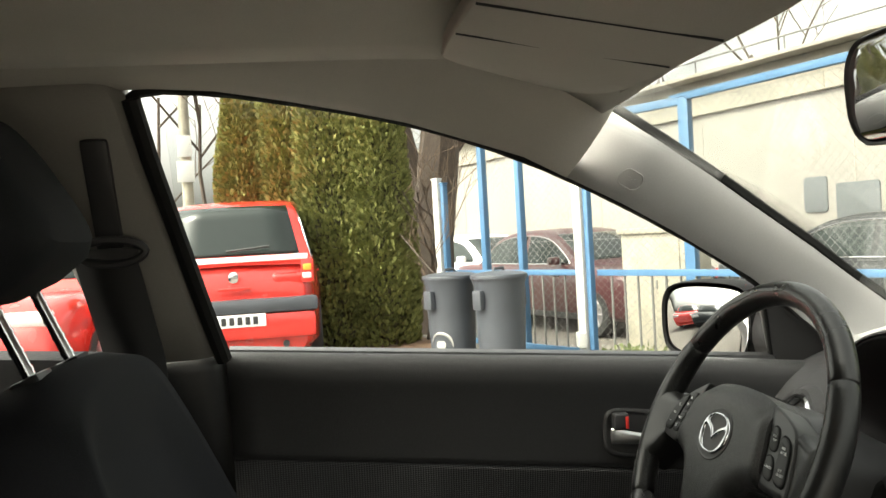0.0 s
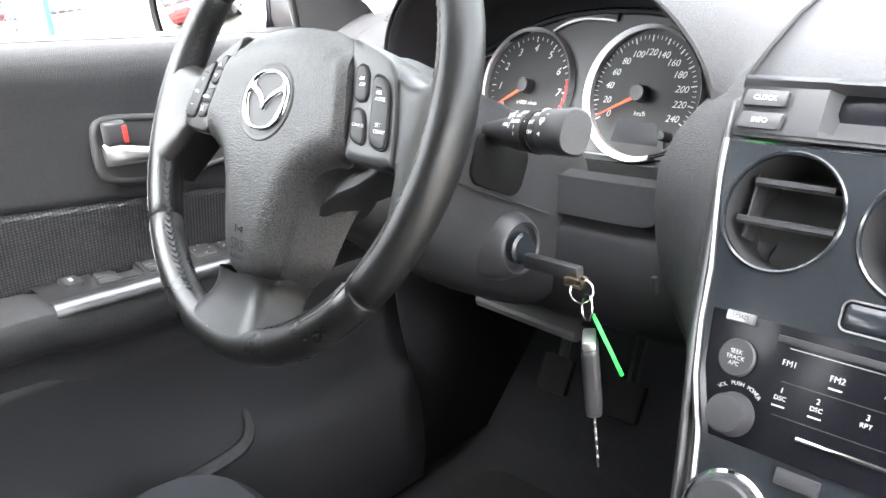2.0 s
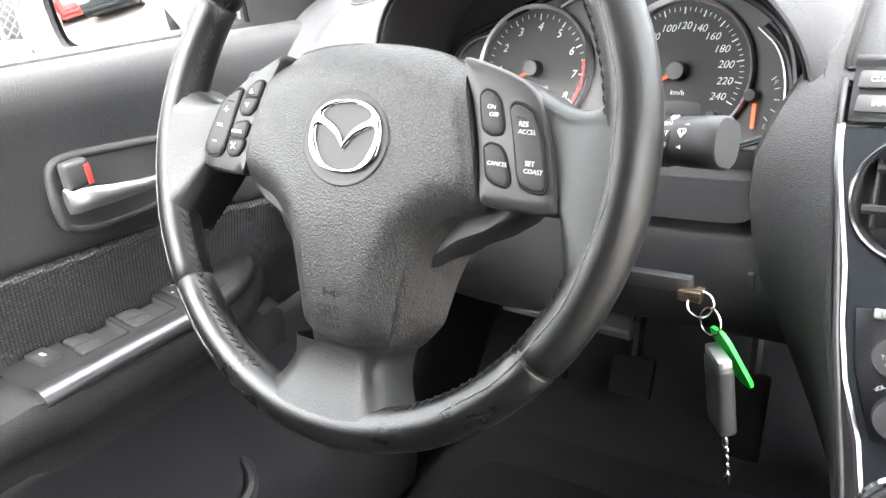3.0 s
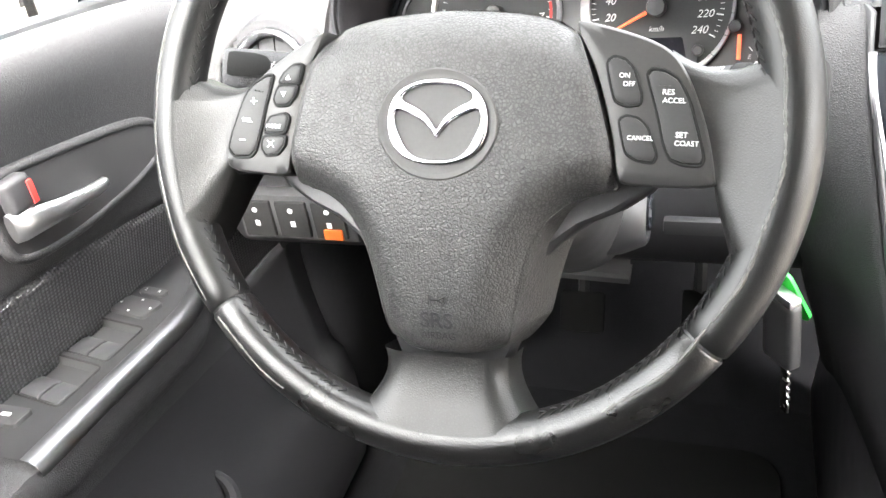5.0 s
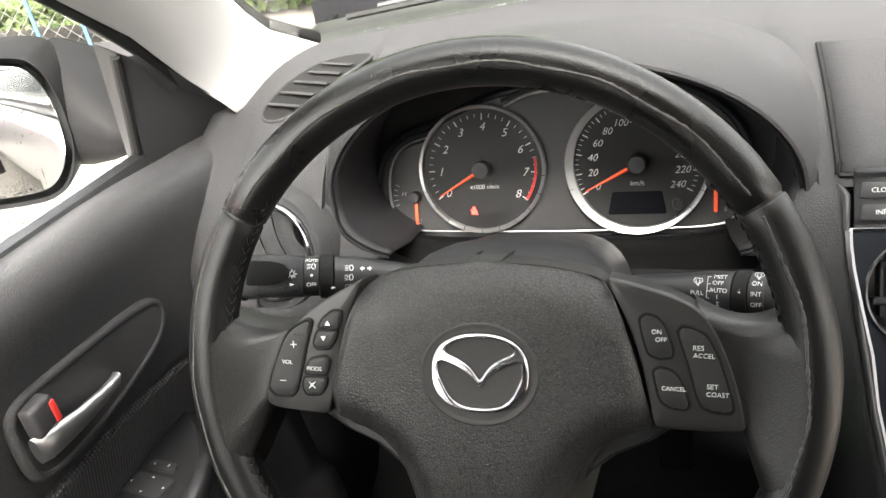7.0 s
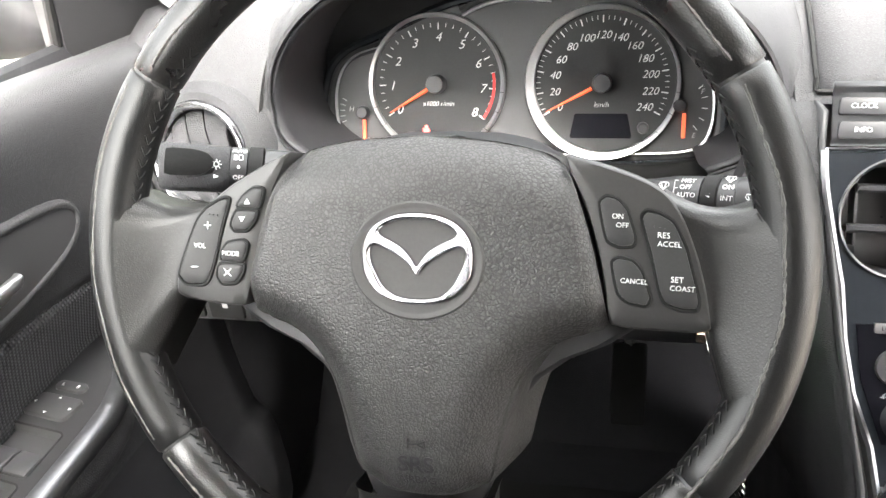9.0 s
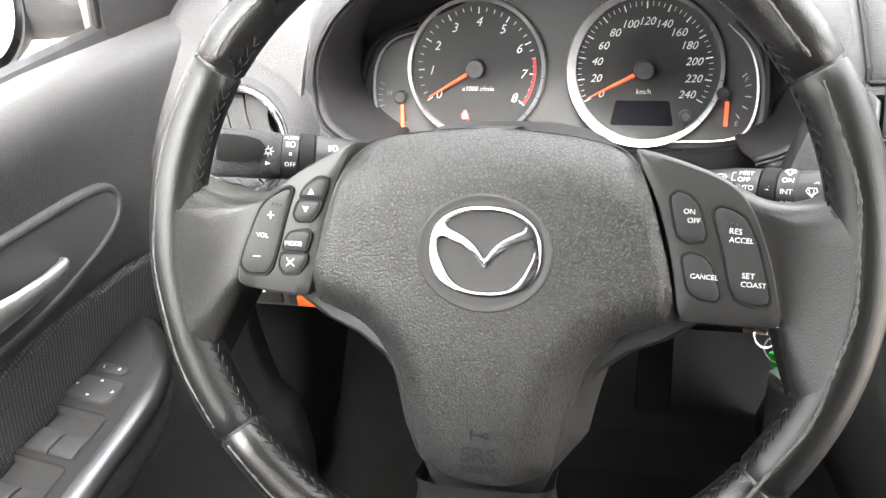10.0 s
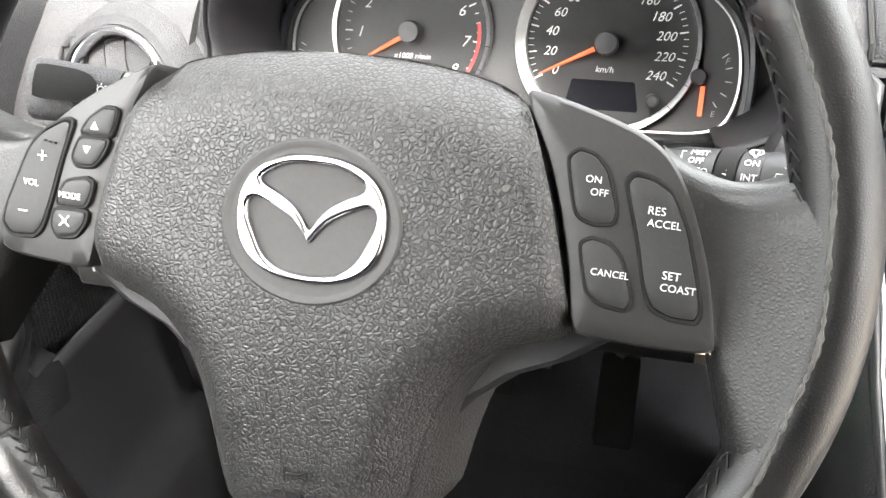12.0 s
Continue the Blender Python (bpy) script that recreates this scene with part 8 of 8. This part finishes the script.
leaf_bank("ground_ivy", "yellowish green ivy creeping over the ground behind the gate", ground_ivy_place, 6000, 0.03, 14)
leaf_bank("grass_tufts", "green grass tufts at the foot of the fence", grass_place, 800, 0.026, 6, M_GRASS)


def shrub_place(rng):
    a, b = rng.uniform(0, 6.28), rng.uniform(0.2, 1)
    q = Vector((math.cos(a) * b * 1.2, math.sin(a) * b * 0.5, 0))
    return Vector((-2.0, 4.6, 0.2 + 0.7 * rng.random() * (1.2 - b))) + q, Vector((0.3, -0.6, 0.6))


leaf_bank("low_shrubs", "low evergreen shrubs beyond the gate", shrub_place, 5000, 0.05, 7)
bol = thing("fire_hydrant", "dark red pillar hydrant with a white band by the gate", "hydrant", pose(-3.24, 4.0, 0))
bm = bmesh.new()
lathe(bm, [(0.085, 0), (0.085, 0.62), (0.11, 0.64), (0.115, 0.68), (0.105, 0.86), (0.115, 0.88), (0.115, 0.92), (0.085, 0.96), (0.06, 1.02), (0.03, 1.03), (0.03, 1.07), (0.01, 1.07)], 24)
part("post", bm, M_REDPOST, bol)
for a_ in (-25, 155):
    bm = bmesh.new()
    lathe(bm, [(0.05, 0.06), (0.05, 0.16), (0.062, 0.165), (0.062, 0.2), (0.02, 0.205)], 16, Matrix.Translation((0, 0, 0.77)) @ Matrix.Rotation(radians(a_), 4, "Z") @ Matrix.Rotation(radians(90), 4, "Y"))
    part("outlet_cap", bm, M_REDPOST, bol)
bm = bmesh.new()
lathe(bm, [(0.0875, 0.44), (0.0875, 0.56)], 20)
part("white_band", bm, M_WPOST, bol)

# utility pole with a sign
pole = thing("utility_pole", "grey utility pole with small sign boards", "pole", pose(-15, -2.75, 0))
bm = bmesh.new()
tube(bm, [(0, 0, 0), (0, 0, 6)], [0.11, 0.09], 10)
part("shaft", bm, M_CONC, pole)
for z, w in ((2.55, 0.3), (3.0, 0.25)):
    part("sign_board", boxm((0.12, 0, z), (0.02, w, 0.38), 0.004), M_WPOST, pole)


# ---- parked cars ----
def wheel_parts(parent, x, y, r, side):
    m = Matrix.Translation((x, y, r)) @ Matrix.Rotation(radians(-90 * side), 4, "X")
    bm = bmesh.new()
    lathe(bm, [(r * 0.62, -0.1), (r * 0.95, -0.1), (r, -0.08), (r, 0.07), (r * 0.95, 0.09), (r * 0.66, 0.095), (r * 0.64, 0.07)], 28, m, caps=False)
    w = part("wheel", bm, M_TYRE, parent)
    bm = bmesh.new()
    lathe(bm, [(r * 0.65, 0.085), (r * 0.62, 0.09), (r * 0.58, 0.04), (0.01, 0.03)], 28, m)
    for k in range(7):
        a = 2 * math.pi * k / 7
        tube(bm, [m @ Vector((0.03 * math.cos(a), 0.03 * math.sin(a), 0.07)), m @ Vector((r * 0.6 * math.cos(a), r * 0.6 * math.sin(a), 0.08))], 0.016, 5)
    part("rim", bm, M_SATIN, w)


def car(name, label, m, paint, L, W, H, belt, hood, roof0, roof1, cowl, tail, group="parked cars"):
    """x forward; the cabin runs from tail over roof0..roof1 to cowl."""
    ob = thing(name, label, "car", m, group=group)
    h, w = L / 2, W / 2
    prof = smooth_line([(-h + 0.02, 0.42), (-h, 0.6), (-h + 0.03, belt - 0.06), (-h + 0.15, belt - 0.01), (tail, belt), (0, belt), (cowl, belt - 0.02), (h - 0.55, hood + 0.02), (h - 0.22, hood - 0.04), (h - 0.04, hood - 0.2), (h, 0.5), (h - 0.03, 0.4)], 2)
    bm = bmesh.new()
    rows = []
    for x, z in prof:
        pl = 1 - 0.16 * max(0, abs(x) - h + 0.5) ** 2 / 0.25
        k = w * pl
        rows.append([(x, -k * 0.9, 0.22), (x, -k * 0.985, 0.3), (x, -k, 0.3 + 0.55 * (z - 0.3)), (x, -k * 0.985, 0.3 + 0.82 * (z - 0.3)), (x, -k * 0.94, z - 0.015), (x, -k * 0.8, z + 0.004), (x, 0, z + 0.02), (x, k * 0.8, z + 0.004), (x, k * 0.94, z - 0.015), (x, k * 0.985, 0.3 + 0.82 * (z - 0.3)), (x, k, 0.3 + 0.55 * (z - 0.3)), (x, k * 0.985, 0.3), (x, k * 0.9, 0.22)])
    g = grid(bm, rows, True)
    bm.faces.new(g[0])
    bm.faces.new(g[-1])
    part("body", bm, paint, ob, angle=60)
    line = smooth_line([(tail, belt - 0.03), (tail * 0.6 + roof0 * 0.4, belt + 0.42 * (H - belt)), (roof0, H - 0.035), (0.5 * roof0 + 0.5 * roof1, H + 0.012), (roof1, H - 0.03), (cowl * 0.5 + roof1 * 0.5, belt + 0.52 * (H - belt)), (cowl, belt - 0.04)], 3)
    lx, lz = [p[0] for p in line], [p[1] for p in line]

    def roof_at(x):
        return float(np.interp(x, lx, lz))

    def half_at(z):
        return w * (0.93 - 0.2 * (z - belt) / (H - belt))
    bm = bmesh.new()
    rows = []
    for x in [tail + (cowl - tail) * k / 30 for k in range(31)]:
        zr = roof_at(x)
        zs = max(belt - 0.03, zr - 0.05)
        k = half_at(zs)
        rows.append([(x, -half_at(belt - 0.03), belt - 0.03), (x, -k, zs), (x, -k * 0.95, zr - 0.015), (x, -k * 0.75, zr), (x, 0, zr + 0.012), (x, k * 0.75, zr), (x, k * 0.95, zr - 0.015), (x, k, zs), (x, half_at(belt - 0.03), belt - 0.03)])
    grid(bm, rows)
    part("cabin", bm, paint, ob, angle=60)
    zb = belt + 0.025
    xs_ = [tail + (cowl - tail) * k / 80 for k in range(81)]
    ok = [x for x in xs_ if roof_at(x) - 0.085 > zb + 0.015]
    xm = 0.48 * ok[0] + 0.52 * ok[-1]
    for s in (-1, 1):
        for lo_, hi_ in ((ok[0], xm - 0.035), (xm + 0.035, ok[-1])):
            rows = []
            for x in [lo_ + (hi_ - lo_) * k / 14 for k in range(15)]:
                zt = max(zb + 0.01, roof_at(x) - 0.085)
                rows.append([(x, s * (half_at(z) + e), z) for z, e in ((zb, 0.002), (zb + 0.004, 0.008), (zt, 0.008), (zt + 0.004, 0.002))])
            bm = bmesh.new()
            grid(bm, rows)
            part("side_window", bm, M_CGLASS, ob)
        bm = bmesh.new()
        tube(bm, [(x, s * (half_at(max(zb, roof_at(x) - 0.08)) + 0.006), max(zb, roof_at(x) - 0.08)) for x in ok] + [(x, s * (half_at(zb) + 0.006), zb) for x in reversed(ok)], 0.009, 5, True)
        part("window_trim", bm, M_CHROME, ob, "chrome window trim")
        bm = bmesh.new()
        tube(bm, [(xm, s * (w + 0.001), 0.34), (xm + 0.02, s * (w + 0.001), 0.3 + 0.55 * (belt - 0.3)), (xm, s * (w * 0.985), belt - 0.1)], 0.004, 5)
        part("door_gap", bm, M_BLACK, ob)
        for dx in (-0.12, 0.85):
            part("door_handle", boxm((xm + dx - 0.05, s * (w * 0.99), belt - 0.13), (0.18, 0.03, 0.025), 0.01), paint, ob)
        part("door_mirror", boxm((ok[-1] - 0.2, s * (w + 0.05), zb + 0.05), (0.1, 0.17, 0.11), 0.04, None, 3), paint, ob)
        part("sill", boxm((0, s * (w - 0.03), 0.26), (L * 0.5, 0.05, 0.09), 0.02), M_BLACK, ob)
        for x in (-h + 0.78, h - 0.82):
            wheel_parts(ob, x, s * (w - 0.085), 0.31, s)
        part("headlight", boxm((h - 0.16, s * (w - 0.3), hood - 0.14), (0.2, 0.36, 0.12), 0.05, None, 3), M_LENS, ob)
        part("rear_light", boxm((-h + 0.07, s * (w - 0.26), belt - 0.17), (0.1, 0.3, 0.14), 0.04, None, 3), M_RED, ob)
    for nm, side in (("windscreen", 1), ("rear_window", -1)):
        run = [p for p in line if belt + 0.05 < p[1] < H - 0.06 and (p[0] - 0.5 * (roof0 + roof1)) * side > 0]
        rows = []
        for x, zr in run:
            k = half_at(max(belt, zr)) * 0.87
            rows.append([(x + 0.01 * side - 0.03 * side * (y / k) ** 2 * 0.3, y, zr + 0.012 - 0.01 * (y / k) ** 2) for y in (-k, -k * 0.5, 0, k * 0.5, k)])
        bm = bmesh.new()
        grid(bm, rows)
        part(nm, bm, M_CGLASS, ob, solid=0.012)
    part("front_bumper", boxm((h - 0.04, 0, 0.42), (0.16, W * 0.8, 0.16), 0.06, None, 3), paint, ob)
    return ob


# red van-like hatchback, its tail towards the yard
rc = car("red_hatchback", "red compact van with a white stripe and dark rear window", pose(-8.72, -1.217, 0, 0, 0, 180), M_RED, 3.45, 1.46, 1.6, 1.02, 0.95, -1.55, 0.4, 1.0, -1.68)
T = -1.745
part("white_stripe", boxm((T + 0.005, 0, 1.055), (0.05, 1.3, 0.05), 0.01), M_WPAINT, rc, "white stripe below the window")
part("rear_bumper", boxm((T + 0.03, 0, 0.64), (0.14, 1.44, 0.13), 0.04), M_BIN, rc, "dark grey bumper strip")
part("bumper_skirt", boxm((T + 0.05, 0, 0.46), (0.16, 1.4, 0.24), 0.06), M_RED, rc)
for s in (-1, 1):
    tl = part("tail_light", boxm((T + 0.03, s * 0.64, 0.93), (0.09, 0.12, 0.22), 0.03), M_RED, rc)
    part("amber_lens", boxm((T - 0.008, s * 0.64, 0.96), (0.03, 0.075, 0.06), 0.012), M_AMBER, tl)
    part("clear_lens", boxm((T - 0.008, s * 0.635, 0.885), (0.03, 0.08, 0.055), 0.012), M_LENS, tl)
pl = part("number_plate", boxm((T - 0.035, 0.0, 0.52), (0.012, 0.52, 0.11), 0.003), M_WPAINT, rc, "white number plate")
for k in range(6):
    part("plate_bar", boxm((T - 0.043, 0.17 - 0.068 * k, 0.52), (0.004, 0.042, 0.07), 0.001), M_BLACK, pl)
part("blue_band", boxm((T - 0.043, 0.24, 0.52), (0.004, 0.035, 0.1), 0.001), M_BLUE, pl)
bm = bmesh.new()
plate(bm, smooth_loop([(-0.04, -0.05), (0.03, -0.05), (0.05, 0.02), (0.02, 0.055), (-0.045, 0.04)], 1), -0.005, 0.008, 0.003, Matrix.Translation((T - 0.01, 0.0, 0.9)) @ Matrix.Rotation(radians(-90), 4, "Y") @ Matrix.Rotation(radians(90), 4, "Z"))
part("badge", bm, M_CHROME, rc, "small chrome badge")
part("tailgate_handle", boxm((T + 0.0, 0, 0.8), (0.03, 0.28, 0.03), 0.01), M_RED, rc)
bm = bmesh.new()
tube(bm, [(T + 0.2, -0.42, 0.3), (T + 0.0, -0.42, 0.29)], 0.03, 10)
part("exhaust", bm, M_BLACK, rc)
bm = bmesh.new()
tube(bm, [(T - 0.0, 0.05, 1.13), (T + 0.01, -0.32, 1.16)], 0.012, 6)
part("rear_wiper", bm, M_BLACK, rc)
ang = math.degrees(math.atan2(FD.y, FD.x))
car("maroon_saloon", "dark maroon saloon parked beyond the fence", pose(-11.5, 3.24, -0.27, 0, 0, ang - 8), M_MAROON, 4.5, 1.72, 1.42, 0.92, 0.86, -0.85, 0.35, 1.15, -1.45)
car("grey_saloon", "dark grey saloon parked behind the gate", pose(-7.78, 6.15, -0.27, 0, 0, ang - 4), M_DKGREY, 4.6, 1.78, 1.42, 0.92, 0.84, -0.75, 0.3, 1.2, -1.6)
car("red_saloon", "red car parked beside the red van", pose(-7.6, -3.05, 0, 0, 0, 0), M_RED, 4.1, 1.68, 1.45, 0.92, 0.88, -1.2, 0.2, 0.95, -1.7)
car("black_saloon", "black car parked further back", pose(-11.5, -3.6, 0, 0, 0, 20), M_DKGREY, 4.4, 1.75, 1.45, 0.92, 0.88, -0.9, 0.3, 1.1, -1.5)
car("white_hatchback", "white car parked beyond the fence", pose(-14.5, 2.4, -0.27, 0, 0, ang), M_WPAINT, 4.0, 1.7, 1.4, 0.92, 0.86, -1.2, 0.3, 1.0, -1.6)
# cars behind, seen in the door mirror
car("grey_hatchback", "dark grey car parked behind, seen in the door mirror", pose(-2.15, -5.2, 0, 0, 0, 92), M_DKGREY, 4.1, 1.7, 1.45, 0.92, 0.86, -1.3, 0.25, 1.0, -1.75)
car("red_hatchback", "red car parked behind, seen in the door mirror", pose(-4.4, -6.0, 0, 0, 0, 75), M_RED, 4.0, 1.68, 1.47, 0.92, 0.88, -1.3, 0.25, 1.0, -1.7)
